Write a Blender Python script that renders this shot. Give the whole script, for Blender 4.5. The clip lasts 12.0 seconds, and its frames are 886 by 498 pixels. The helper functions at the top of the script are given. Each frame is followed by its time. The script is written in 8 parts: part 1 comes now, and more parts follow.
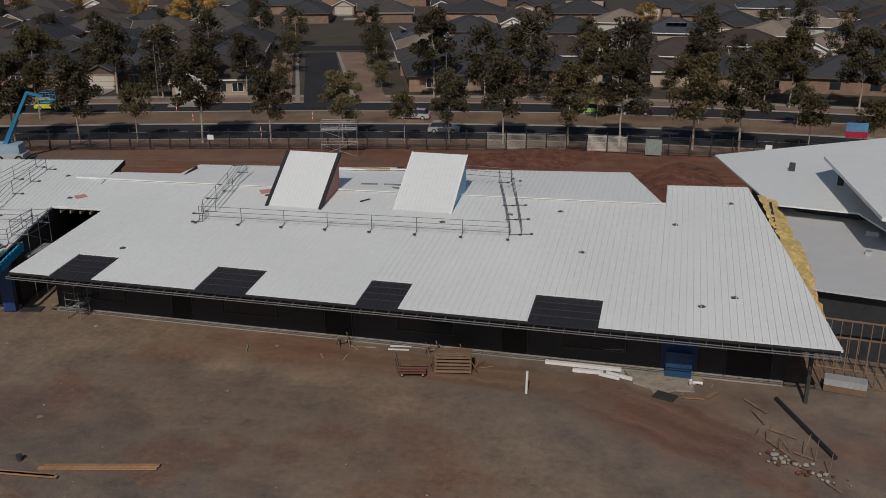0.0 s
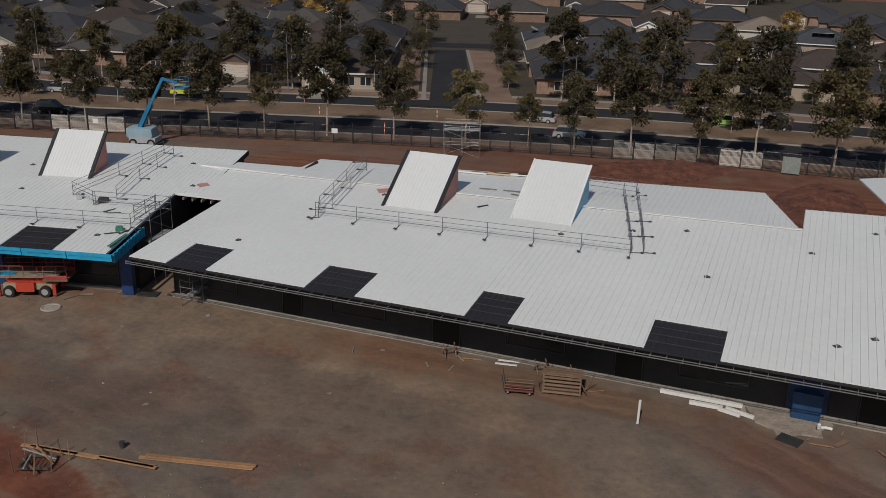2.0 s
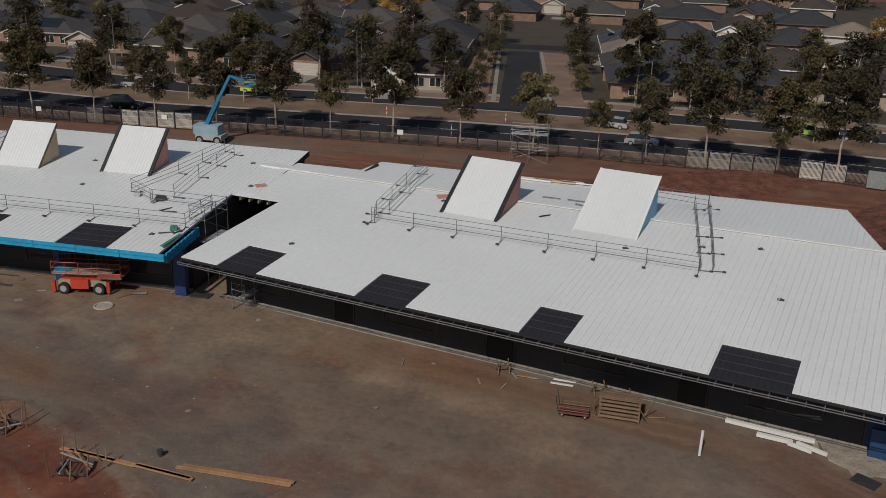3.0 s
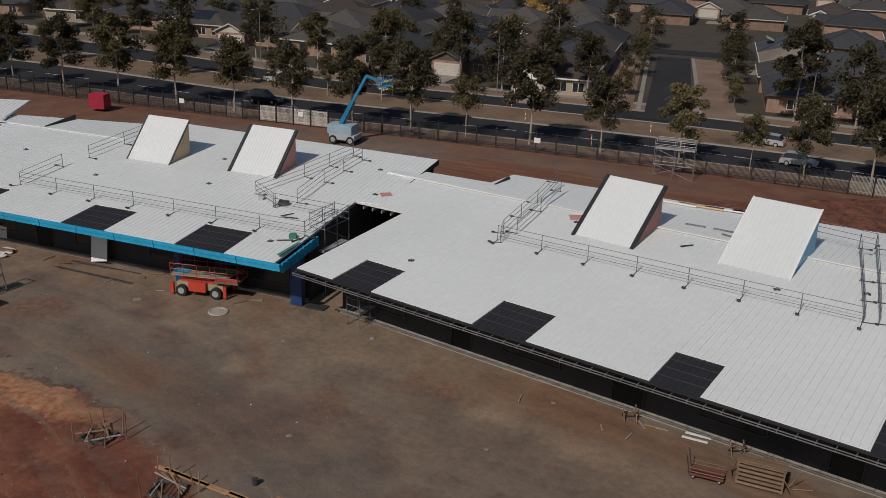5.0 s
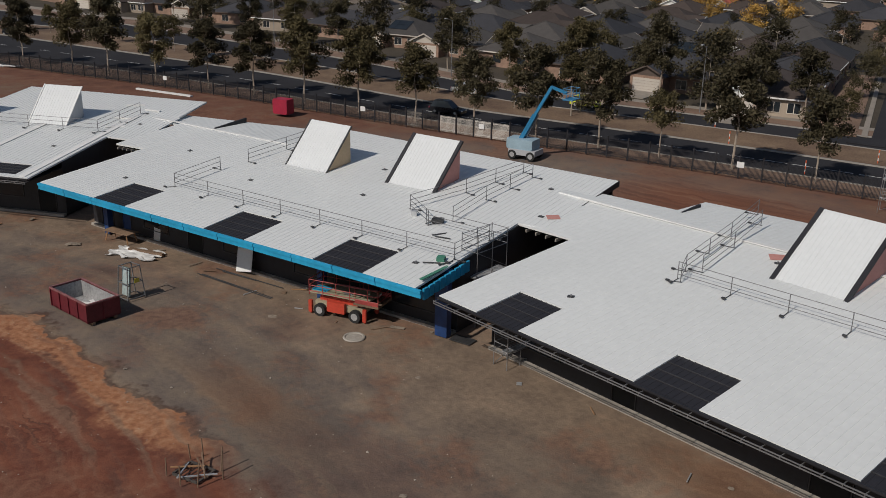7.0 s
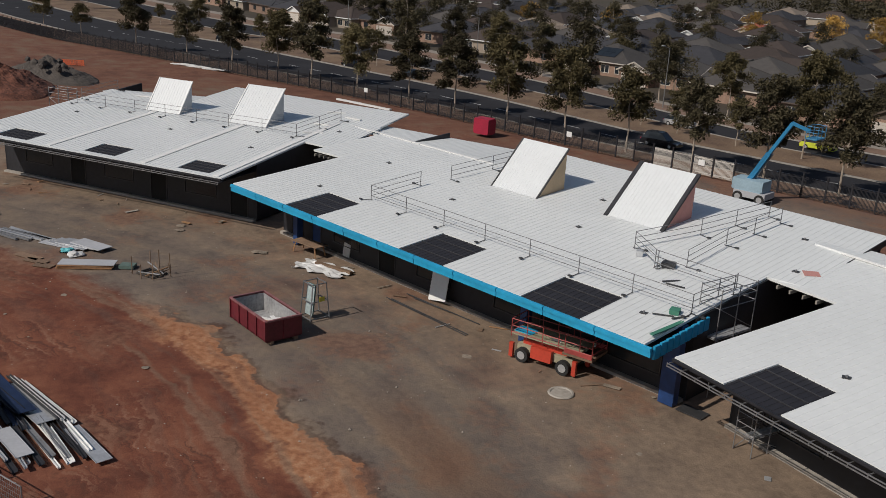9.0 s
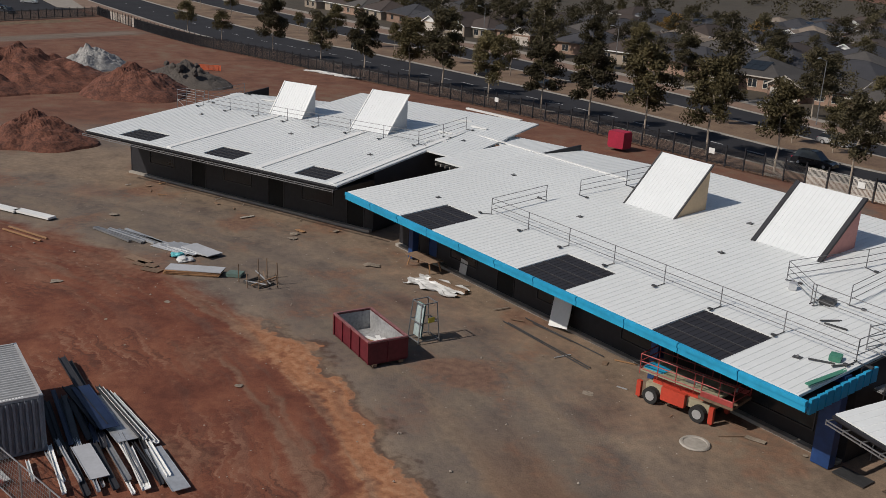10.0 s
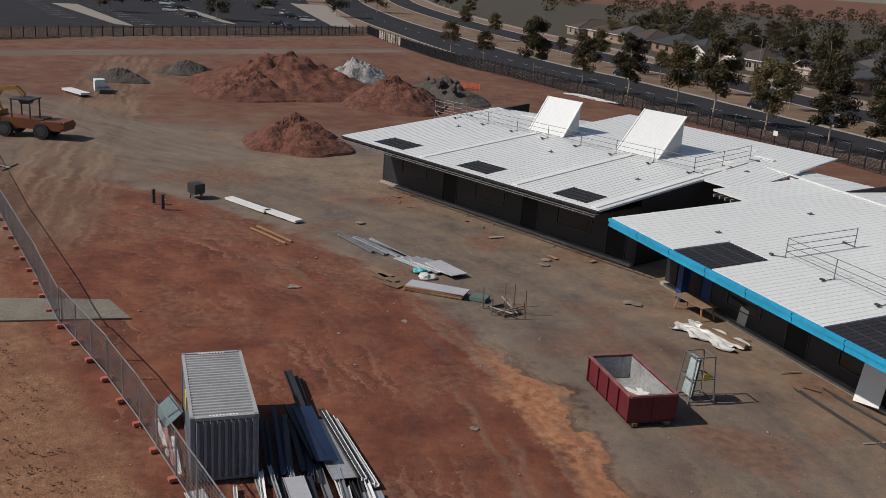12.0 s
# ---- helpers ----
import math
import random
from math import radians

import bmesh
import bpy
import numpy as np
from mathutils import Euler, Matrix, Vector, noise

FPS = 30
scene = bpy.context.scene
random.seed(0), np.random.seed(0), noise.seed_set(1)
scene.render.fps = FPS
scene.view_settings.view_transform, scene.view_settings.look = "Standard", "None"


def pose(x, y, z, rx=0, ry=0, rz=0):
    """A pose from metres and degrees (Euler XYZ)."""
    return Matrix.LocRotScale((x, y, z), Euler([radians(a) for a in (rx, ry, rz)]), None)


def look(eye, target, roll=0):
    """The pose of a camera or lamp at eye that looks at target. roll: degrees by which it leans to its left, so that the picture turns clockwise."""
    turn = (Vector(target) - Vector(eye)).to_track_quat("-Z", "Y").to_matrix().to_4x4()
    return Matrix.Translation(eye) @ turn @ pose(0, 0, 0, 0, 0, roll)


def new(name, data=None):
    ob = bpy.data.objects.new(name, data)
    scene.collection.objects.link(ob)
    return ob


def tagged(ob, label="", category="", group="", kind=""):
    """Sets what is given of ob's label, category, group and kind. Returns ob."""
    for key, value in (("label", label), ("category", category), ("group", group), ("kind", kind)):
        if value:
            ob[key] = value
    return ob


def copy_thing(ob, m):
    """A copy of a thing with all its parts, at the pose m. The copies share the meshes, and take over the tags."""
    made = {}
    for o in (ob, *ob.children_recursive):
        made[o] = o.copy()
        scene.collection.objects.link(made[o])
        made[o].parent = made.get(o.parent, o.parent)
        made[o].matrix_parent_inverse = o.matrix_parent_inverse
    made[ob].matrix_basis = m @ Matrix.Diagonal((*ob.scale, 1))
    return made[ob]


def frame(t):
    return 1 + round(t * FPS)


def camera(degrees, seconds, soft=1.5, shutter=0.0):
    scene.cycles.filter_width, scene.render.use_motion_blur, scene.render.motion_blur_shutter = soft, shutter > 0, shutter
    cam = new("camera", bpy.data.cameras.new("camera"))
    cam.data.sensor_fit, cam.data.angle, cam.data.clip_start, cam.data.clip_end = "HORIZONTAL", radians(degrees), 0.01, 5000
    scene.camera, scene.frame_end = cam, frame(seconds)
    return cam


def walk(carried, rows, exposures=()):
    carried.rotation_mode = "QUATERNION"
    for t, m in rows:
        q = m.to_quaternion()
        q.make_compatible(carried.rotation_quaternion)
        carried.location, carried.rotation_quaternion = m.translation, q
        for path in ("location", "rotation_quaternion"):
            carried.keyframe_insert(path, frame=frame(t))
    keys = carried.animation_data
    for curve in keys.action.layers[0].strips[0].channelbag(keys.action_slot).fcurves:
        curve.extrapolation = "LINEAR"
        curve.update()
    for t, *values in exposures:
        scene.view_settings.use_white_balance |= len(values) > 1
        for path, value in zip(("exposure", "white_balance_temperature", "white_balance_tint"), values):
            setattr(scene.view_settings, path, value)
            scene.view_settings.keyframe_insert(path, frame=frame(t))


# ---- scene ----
cam = camera(50.2, 12.0, 0.7)
PATH = [
    (0, (3.404, -36.818, 27.080), (1.000, -27.701, 23.749), -0.16),
    (0.5, (3.321, -36.505, 27.163), (0.725, -27.444, 23.821), 0.10),
    (1, (3.012, -36.076, 27.136), (0.151, -27.097, 23.791), 0.50),
    (1.5, (2.897, -35.420, 27.150), (-0.352, -26.576, 23.799), 0.88),
    (2, (2.855, -34.611, 27.146), (-0.719, -25.898, 23.783), 1.14),
    (2.5, (2.832, -33.362, 27.082), (-1.082, -24.798, 23.713), 1.33),
    (3, (2.676, -31.901, 26.958), (-1.578, -23.505, 23.582), 1.44),
    (5, (0.793, -27.550, 27.084), (-4.664, -19.911, 23.640), 1.96),
    (5.5, (0.221, -25.573, 26.531), (-5.650, -18.236, 23.111), 1.67),
    (6, (-0.725, -23.301, 25.908), (-7.004, -16.294, 22.522), 1.34),
    (6.5, (-1.520, -21.061, 25.375), (-8.216, -14.437, 22.015), 1.11),
    (8.5, (-8.720, -17.892, 23.051), (-16.582, -12.570, 19.913), 3.03),
    (9, (-10.884, -16.773, 22.260), (-19.063, -11.912, 19.182), 3.24),
    (9.5, (-12.962, -15.489, 21.683), (-21.454, -11.178, 18.634), 3.28),
    (10, (-14.971, -13.965, 21.081), (-23.782, -10.325, 18.061), 3.09),
    (10.5, (-17.000, -13.728, 20.419), (-26.033, -10.631, 17.450), 3.50),
    (11, (-18.987, -13.676, 19.729), (-28.209, -11.141, 16.809), 3.82),
    (11.5, (-20.675, -13.549, 19.182), (-30.059, -11.652, 16.296), 4.00),
    (12, (-22.031, -13.283, 18.658), (-31.537, -12.050, 15.808), 3.97),
]
walk(cam, [(t, look(eye, target, roll)) for t, eye, target, roll in PATH],
     [(t, stops, 6620, 12) for t, stops in ((0, -0.38), (1.5, -0.34), (3, -0.32), (5, -0.26), (8.5, -0.05), (10.5, 0.1), (12, 0.15))])

# ---- light ----
S = 1.3  # plan units to metres
world = bpy.data.worlds.new("sky")
scene.world = world
world.use_nodes = True
sky = world.node_tree.nodes.new("ShaderNodeTexSky")
sky.sky_type = "NISHITA"
sky.sun_disc = False
SUN_DIR = Vector((-0.10, 1.08, -1.0)).normalized()  # the way the light travels
sky.sun_elevation = math.asin(-SUN_DIR.z)
sky.sun_rotation = math.atan2(-SUN_DIR.x, -SUN_DIR.y)
world.node_tree.links.new(sky.outputs[0], world.node_tree.nodes["Background"].inputs[0])
world.node_tree.nodes["Background"].inputs[1].default_value = 0.055
sun = new("sun", bpy.data.lights.new("sun", "SUN"))
sun.data.energy, sun.data.angle, sun.data.color = 3.0, radians(0.55), (1.0, 0.95, 0.87)
sun.matrix_world = look((0, 0, 60), Vector((0, 0, 60)) + SUN_DIR)


# ---- materials ----
def mat(name, color, rough=0.7, metal=0.0, vary=0.25, grain=6.0, fine=60.0, bump=0.0, tint=None, spots=0.0, rnd=0.0, spec=0.5):
    """Colour broken up by a broad and a fine noise, with optional second colour, spots, per-object variation and relief."""
    m = bpy.data.materials.new(name)
    m.use_nodes = True
    nt = m.node_tree
    N, L = nt.nodes, nt.links
    b = N["Principled BSDF"]
    b.inputs["Roughness"].default_value, b.inputs["Metallic"].default_value = rough, metal
    b.inputs["Specular IOR Level"].default_value = spec
    geo = N.new("ShaderNodeNewGeometry")
    n1, n2 = N.new("ShaderNodeTexNoise"), N.new("ShaderNodeTexNoise")
    n1.inputs["Scale"].default_value, n2.inputs["Scale"].default_value = grain / 10, fine / 10
    n1.inputs["Detail"].default_value, n2.inputs["Detail"].default_value = 5, 4
    L.new(geo.outputs["Position"], n1.inputs["Vector"])
    L.new(geo.outputs["Position"], n2.inputs["Vector"])
    dark = tuple(c * (1 - vary) for c in color)
    light = tuple(min(1, c * (1 + vary)) for c in (tint or color))
    ramp = N.new("ShaderNodeValToRGB")
    ramp.color_ramp.elements[0].position, ramp.color_ramp.elements[1].position = 0.33, 0.67
    ramp.color_ramp.elements[0].color, ramp.color_ramp.elements[1].color = (*dark, 1), (*light, 1)
    add = N.new("ShaderNodeMath")
    add.operation = "MULTIPLY_ADD"
    add.inputs[1].default_value, add.inputs[2].default_value = 0.45, 0.0
    L.new(n2.outputs["Fac"], add.inputs[0])
    half = N.new("ShaderNodeMath")
    half.operation = "MULTIPLY_ADD"
    half.inputs[1].default_value = 0.55
    L.new(n1.outputs["Fac"], half.inputs[0])
    L.new(add.outputs[0], half.inputs[2])
    L.new(half.outputs[0], ramp.inputs["Fac"])
    col = ramp.outputs["Color"]
    if rnd:
        info = N.new("ShaderNodeObjectInfo")
        hsv = N.new("ShaderNodeHueSaturation")
        mr = N.new("ShaderNodeMapRange")
        mr.inputs["To Min"].default_value, mr.inputs["To Max"].default_value = 1 - rnd, 1 + rnd
        L.new(info.outputs["Random"], mr.inputs["Value"])
        L.new(mr.outputs[0], hsv.inputs["Value"])
        L.new(col, hsv.inputs["Color"])
        col = hsv.outputs["Color"]
    if spots:
        v = N.new("ShaderNodeTexNoise")
        v.inputs["Scale"].default_value, v.inputs["Detail"].default_value = 3.1, 8
        L.new(geo.outputs["Position"], v.inputs["Vector"])
        r2 = N.new("ShaderNodeValToRGB")
        r2.color_ramp.elements[0].position, r2.color_ramp.elements[1].position = 0.6, 0.72
        L.new(v.outputs["Fac"], r2.inputs["Fac"])
        mx = N.new("ShaderNodeMix")
        mx.data_type = "RGBA"
        sc = N.new("ShaderNodeMath")
        sc.operation = "MULTIPLY"
        sc.inputs[1].default_value = spots
        L.new(r2.outputs["Color"], sc.inputs[0])
        L.new(sc.outputs[0], mx.inputs["Factor"])
        L.new(col, mx.inputs["A"])
        mx.inputs["B"].default_value = (*(c * 0.45 for c in color), 1)
        col = mx.outputs["Result"]
    L.new(col, b.inputs["Base Color"])
    if bump:
        bp = N.new("ShaderNodeBump")
        bp.inputs["Strength"].default_value, bp.inputs["Distance"].default_value = bump, 0.05
        L.new(n2.outputs["Fac"], bp.inputs["Height"])
        L.new(bp.outputs[0], b.inputs["Normal"])
    return m


M_ROOF = mat("roof_steel_white", (0.718, 0.738, 0.728), 0.42, 0.0, 0.05, 1.2, 22, spots=0.06)
M_ROOF2 = mat("roof_steel_cream", (0.664, 0.688, 0.694), 0.45, 0.0, 0.04, 1.5, 25)
M_FLASH = mat("flashing_white", (0.78, 0.78, 0.76), 0.4, 0.0, 0.05)
M_BLACK = mat("wrap_black", (0.018, 0.018, 0.022), 0.6, 0.0, 0.35, 4, 30)
M_DARK = mat("charcoal_cladding", (0.03, 0.032, 0.038), 0.55, 0.0, 0.3, 3, 30)
# near-black colour painted for the shade of rooms seen through doorways
M_ROOMSHADE = mat("painted_room_shade", (0.012, 0.011, 0.010), 0.9)
M_BLUE = mat("blue_membrane", (0.02, 0.33, 0.56), 0.35, 0.0, 0.18, 5, 30)
M_NAVY = mat("navy_wrap", (0.015, 0.05, 0.16), 0.5, 0.0, 0.3, 5, 30)
M_NAVYD = mat("navy_sheet", (0.013, 0.026, 0.07), 0.5, 0.0, 0.3, 5, 30)
M_PINK = mat("pink_lining", (0.50, 0.24, 0.21), 0.8, 0.0, 0.12)
M_CREAM = mat("cream_lining", (0.56, 0.42, 0.27), 0.8, 0.0, 0.1)
M_GREYLIN = mat("grey_lining", (0.42, 0.43, 0.45), 0.7, 0.0, 0.1)
M_MESHDK = mat("dark_roof_sheet", (0.022, 0.021, 0.025), 0.6, 0.0, 0.2, 4, 30)
M_STEEL = mat("galvanised_steel", (0.26, 0.26, 0.265), 0.5, 0.5, 0.25, 8, 60)
M_GALV = mat("dull_galvanised_tube", (0.15, 0.15, 0.155), 0.55, 0.2, 0.25, 8, 60)
M_STEELD = mat("dark_steel", (0.06, 0.06, 0.062), 0.5, 0.3, 0.3)
M_ALU = mat("pale_aluminium", (0.55, 0.56, 0.57), 0.4, 0.5, 0.15)
M_WHITE = mat("white_paint", (0.75, 0.75, 0.73), 0.5, 0.0, 0.08)
M_CONC = mat("concrete", (0.34, 0.31, 0.27), 0.9, 0.0, 0.25, 5, 50, 0.3, spots=0.3)
M_TIMBER = mat("pine_timber", (0.36, 0.20, 0.10), 0.75, 0.0, 0.25, 8, 60, rnd=0.15)
M_TIMBERD = mat("weathered_timber", (0.20, 0.13, 0.085), 0.85, 0.0, 0.3, 8, 60, rnd=0.2)
M_RED = mat("red_oxide_paint", (0.125, 0.014, 0.022), 0.5, 0.0, 0.3, 8, 50, spots=0.5)
M_ORANGE = mat("orange_red_paint", (0.50, 0.060, 0.035), 0.4, 0.0, 0.15)
M_YELLOW = mat("insulation_yellow", (0.55, 0.40, 0.16), 0.95, 0.0, 0.4, 12, 80, 0.6)
M_LIME = mat("lime_car_paint", (0.55, 0.60, 0.06), 0.25)
M_GREENCAR = mat("green_car_paint", (0.28, 0.48, 0.12), 0.25)
M_SILVER = mat("silver_car_paint", (0.55, 0.56, 0.57), 0.25, 0.3)
M_BLACKCAR = mat("black_car_paint", (0.015, 0.015, 0.018), 0.2)
M_GLASS = mat("dark_glass", (0.02, 0.025, 0.03), 0.06)
M_TYRE = mat("rubber", (0.02, 0.02, 0.02), 0.85)
M_LIFTBLUE = mat("boom_blue_paint", (0.025, 0.19, 0.36), 0.4, 0.0, 0.15)
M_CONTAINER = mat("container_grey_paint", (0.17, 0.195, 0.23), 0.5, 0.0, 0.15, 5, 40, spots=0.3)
# paler grey for the container's roof and top rails than for its sides
M_CONTTOP = mat("container_top_grey", (0.37, 0.37, 0.37), 0.55, 0.0, 0.15, 5, 40, spots=0.3)
M_BARK = mat("bark", (0.36, 0.30, 0.24), 0.9, 0.0, 0.35, 6, 40)
M_ASPHALT = mat("asphalt", (0.032, 0.032, 0.036), 0.95, 0.0, 0.25, 1.5, 60, 0.2, spots=0.2, spec=0.15)
M_KERB = mat("kerb_concrete", (0.30, 0.28, 0.25), 0.85, 0.0, 0.2)
M_LINE = mat("road_paint", (0.62, 0.62, 0.60), 0.7)
M_MEDIAN = mat("median_mulch", (0.12, 0.068, 0.046), 0.95, 0.0, 0.3, 2, 50, 0.4, tint=(0.19, 0.13, 0.08))
M_VERGE = mat("dry_verge", (0.20, 0.130, 0.092), 0.95, 0.0, 0.35, 2, 50, 0.4)
M_LAWN = mat("dry_lawn", (0.058, 0.046, 0.031), 0.95, 0.0, 0.3, 2, 50, 0.4)
M_PATH = mat("footpath", (0.27, 0.24, 0.205), 0.9, 0.0, 0.15)
M_ROCK = mat("rubble_grey", (0.30, 0.29, 0.275), 0.9, 0.0, 0.35, 10, 60, 0.3)
M_SPOIL = mat("red_spoil", (0.096, 0.031, 0.019), 0.95, 0.0, 0.6, 9, 45, 1.0, tint=(0.13, 0.05, 0.031), spots=0.4)
M_SPOILD = mat("grey_spoil", (0.075, 0.064, 0.056), 0.95, 0.0, 0.35, 5, 50, 0.8)
M_PLASTIC = mat("white_plastic_sheet", (0.58, 0.58, 0.57), 0.35, 0.0, 0.1)
M_ORNET = mat("orange_barrier", (0.65, 0.12, 0.04), 0.7)
M_REDBOX = mat("red_sheet", (0.36, 0.02, 0.05), 0.5)


def leaf_mat(name, color):
    m = mat(name, color, 0.8, 0.0, 0.45, 0.7, 30, rnd=0.3, tint=tuple(c * 1.35 for c in color), spec=0.12)
    return m


M_LEAF = leaf_mat("eucalypt_leaves", (0.084, 0.070, 0.035))
M_LEAFD = leaf_mat("dark_leaves", (0.050, 0.043, 0.025))
M_LEAFY = leaf_mat("autumn_leaves", (0.26, 0.16, 0.045))


def ground_mat():
    """Red clay inside a circle, grey-brown compacted gravel round it, an orange bank on the seam, dry soil far out."""
    m = bpy.data.materials.new("site_ground")
    m.use_nodes = True
    nt = m.node_tree
    N, L = nt.nodes, nt.links
    b = N["Principled BSDF"]
    b.inputs["Roughness"].default_value = 0.95
    b.inputs["Specular IOR Level"].default_value = 0.2
    geo = N.new("ShaderNodeNewGeometry")

    def noise_node(scale, detail=6, rough=0.55):
        n = N.new("ShaderNodeTexNoise")
        n.inputs["Scale"].default_value, n.inputs["Detail"].default_value = scale, detail
        n.inputs["Roughness"].default_value = rough
        L.new(geo.outputs["Position"], n.inputs["Vector"])
        return n.outputs["Fac"]

    def math_node(op, a, c, d=None):
        n = N.new("ShaderNodeMath")
        n.operation = op
        for i, v in enumerate((a, c, d)):
            if v is None:
                continue
            if isinstance(v, (int, float)):
                n.inputs[i].default_value = v
            else:
                L.new(v, n.inputs[i])
        return n.outputs[0]

    def ramp(fac, stops):
        r = N.new("ShaderNodeValToRGB")
        e = r.color_ramp.elements
        e[0].position, e[0].color = stops[0][0], (*stops[0][1], 1)
        e[1].position, e[1].color = stops[-1][0], (*stops[-1][1], 1)
        for p, c in stops[1:-1]:
            x = e.new(p)
            x.color = (*c, 1)
        L.new(fac, r.inputs["Fac"])
        return r.outputs["Color"]

    def mix(f, a, c):
        n = N.new("ShaderNodeMix")
        n.data_type = "RGBA"
        L.new(f, n.inputs["Factor"])
        L.new(a, n.inputs["A"])
        L.new(c, n.inputs["B"])
        return n.outputs["Result"]

    def step(v, lo, hi):
        n = N.new("ShaderNodeMapRange")
        n.interpolation_type = "SMOOTHSTEP"
        if lo < hi:
            n.inputs["From Min"].default_value, n.inputs["From Max"].default_value = lo, hi
        else:
            n.inputs["From Min"].default_value, n.inputs["From Max"].default_value = hi, lo
            n.inputs["To Min"].default_value, n.inputs["To Max"].default_value = 1.0, 0.0
        L.new(v, n.inputs["Value"])
        return n.outputs[0]

    def dist(cx, cy):
        n = N.new("ShaderNodeVectorMath")
        n.operation = "DISTANCE"
        L.new(geo.outputs["Position"], n.inputs[0])
        n.inputs[1].default_value = (cx, cy, 0)
        return n.outputs["Value"]

    big, mid, fine, grit = noise_node(0.07), noise_node(0.35), noise_node(2.2), noise_node(14.0)
    gravel = ramp(math_node("MULTIPLY_ADD", mid, 0.75, math_node("MULTIPLY", fine, 0.25)),
                  [(0.33, (0.110, 0.087, 0.074)), (0.45, (0.156, 0.123, 0.101)), (0.56, (0.190, 0.148, 0.116)), (0.70, (0.245, 0.185, 0.136))])
    clay = ramp(math_node("MULTIPLY_ADD", mid, 0.75, math_node("MULTIPLY", fine, 0.25)),
                [(0.34, (0.100, 0.036, 0.024)), (0.46, (0.150, 0.053, 0.033)), (0.56, (0.192, 0.072, 0.043)), (0.70, (0.25, 0.105, 0.062))])
    bank = ramp(fine, [(0.3, (0.24, 0.100, 0.052)), (0.5, (0.34, 0.155, 0.080)), (0.7, (0.44, 0.24, 0.135))])
    r = dist(-38.7 * S, -46.7 * S)
    wob = math_node("MULTIPLY_ADD", math_node("SUBTRACT", mid, 0.5), 5.0, math_node("MULTIPLY", math_node("SUBTRACT", fine, 0.5), 1.3))
    sx = N.new("ShaderNodeSeparateXYZ")
    L.new(geo.outputs["Position"], sx.inputs[0])
    rw = math_node("SUBTRACT", math_node("ADD", r, wob), math_node("MULTIPLY", step(sx.outputs["X"], -36.0 * S, -27.0 * S), 2.4 * S))
    outside = step(rw, 45.0 * S - 1.2, 45.0 * S + 0.8)
    inner = mix(outside, clay, gravel)
    # a lighter orange bank on the inside of the seam, strongest near the bin
    near = step(dist(-40.5 * S, -3.0 * S), 12.5 * S, 7.5 * S)
    band = math_node("MULTIPLY", step(rw, 43.5 * S, 44.6 * S), step(rw, 45.75 * S, 45.5 * S))
    col = mix(math_node("MULTIPLY", math_node("MULTIPLY", band, near), step(fine, 0.0, 0.35)), inner, bank)
    rut_edge = math_node("MULTIPLY", step(rw, 45.5 * S, 45.7 * S), step(rw, 46.25 * S, 45.8 * S))
    col = mix(math_node("MULTIPLY", math_node("MULTIPLY", rut_edge, near), 0.75), col, ramp(fine, [(0.3, (0.055, 0.03, 0.022)), (0.7, (0.10, 0.055, 0.038))]))
    # reddish patches on the gravel
    patch = math_node("MULTIPLY", step(math_node("ADD", big, math_node("MULTIPLY", fine, 0.25)), 0.62, 0.76), 0.35)
    col = mix(patch, col, clay)
    # open red soil round the works
    far = step(math_node("ADD", dist(-30.0 * S, -20.0 * S), math_node("MULTIPLY", wob, 2.5)), 66.0 * S, 74.0 * S)
    soil = ramp(math_node("MULTIPLY_ADD", big, 0.5, math_node("MULTIPLY", mid, 0.5)),
                [(0.36, (0.105, 0.042, 0.028)), (0.5, (0.16, 0.068, 0.043)), (0.64, (0.17, 0.115, 0.08))])
    col = mix(math_node("MULTIPLY", far, 0.85), col, soil)
    # haul track of pale compacted earth
    tr = math_node("ABSOLUTE", math_node("SUBTRACT", math_node("ADD", r, math_node("MULTIPLY", wob, 0.5)), 49.0 * S), 0.0)
    pale = ramp(fine, [(0.3, (0.13, 0.10, 0.075)), (0.7, (0.20, 0.16, 0.115))])
    col = mix(math_node("MULTIPLY", step(tr, 4.5, 1.0), math_node("MULTIPLY", step(mid, 0.42, 0.6), 0.35)), col, pale)
    # wheel ruts that follow the bend of the yard
    sep0 = N.new("ShaderNodeSeparateXYZ")
    L.new(geo.outputs["Position"], sep0.inputs[0])
    ang = math_node("ARCTAN2", math_node("ADD", sep0.outputs["Y"], 46.7 * S), math_node("ADD", sep0.outputs["X"], 38.7 * S))
    cmb = N.new("ShaderNodeCombineXYZ")
    L.new(math_node("MULTIPLY", math_node("ADD", r, math_node("MULTIPLY", wob, 0.35)), 0.9), cmb.inputs[0])
    L.new(math_node("MULTIPLY", ang, 3.5), cmb.inputs[1])
    rut = N.new("ShaderNodeTexNoise")
    rut.inputs["Scale"].default_value, rut.inputs["Detail"].default_value = 1.0, 5
    L.new(cmb.outputs[0], rut.inputs["Vector"])
    yard = math_node("MULTIPLY", step(r, 37.0 * S, 44.0 * S), step(r, 62.0 * S, 56.0 * S))
    light = math_node("MULTIPLY", math_node("MULTIPLY", step(rut.outputs["Fac"], 0.52, 0.66), yard), 0.5)
    deep = math_node("MULTIPLY", math_node("MULTIPLY", step(rut.outputs["Fac"], 0.47, 0.36), yard), 0.3)
    dust = ramp(fine, [(0.3, (0.17, 0.125, 0.088)), (0.7, (0.27, 0.20, 0.14))])
    damp = ramp(fine, [(0.3, (0.09, 0.072, 0.061)), (0.7, (0.125, 0.102, 0.085))])
    col = mix(light, col, dust)
    col = mix(deep, col, damp)
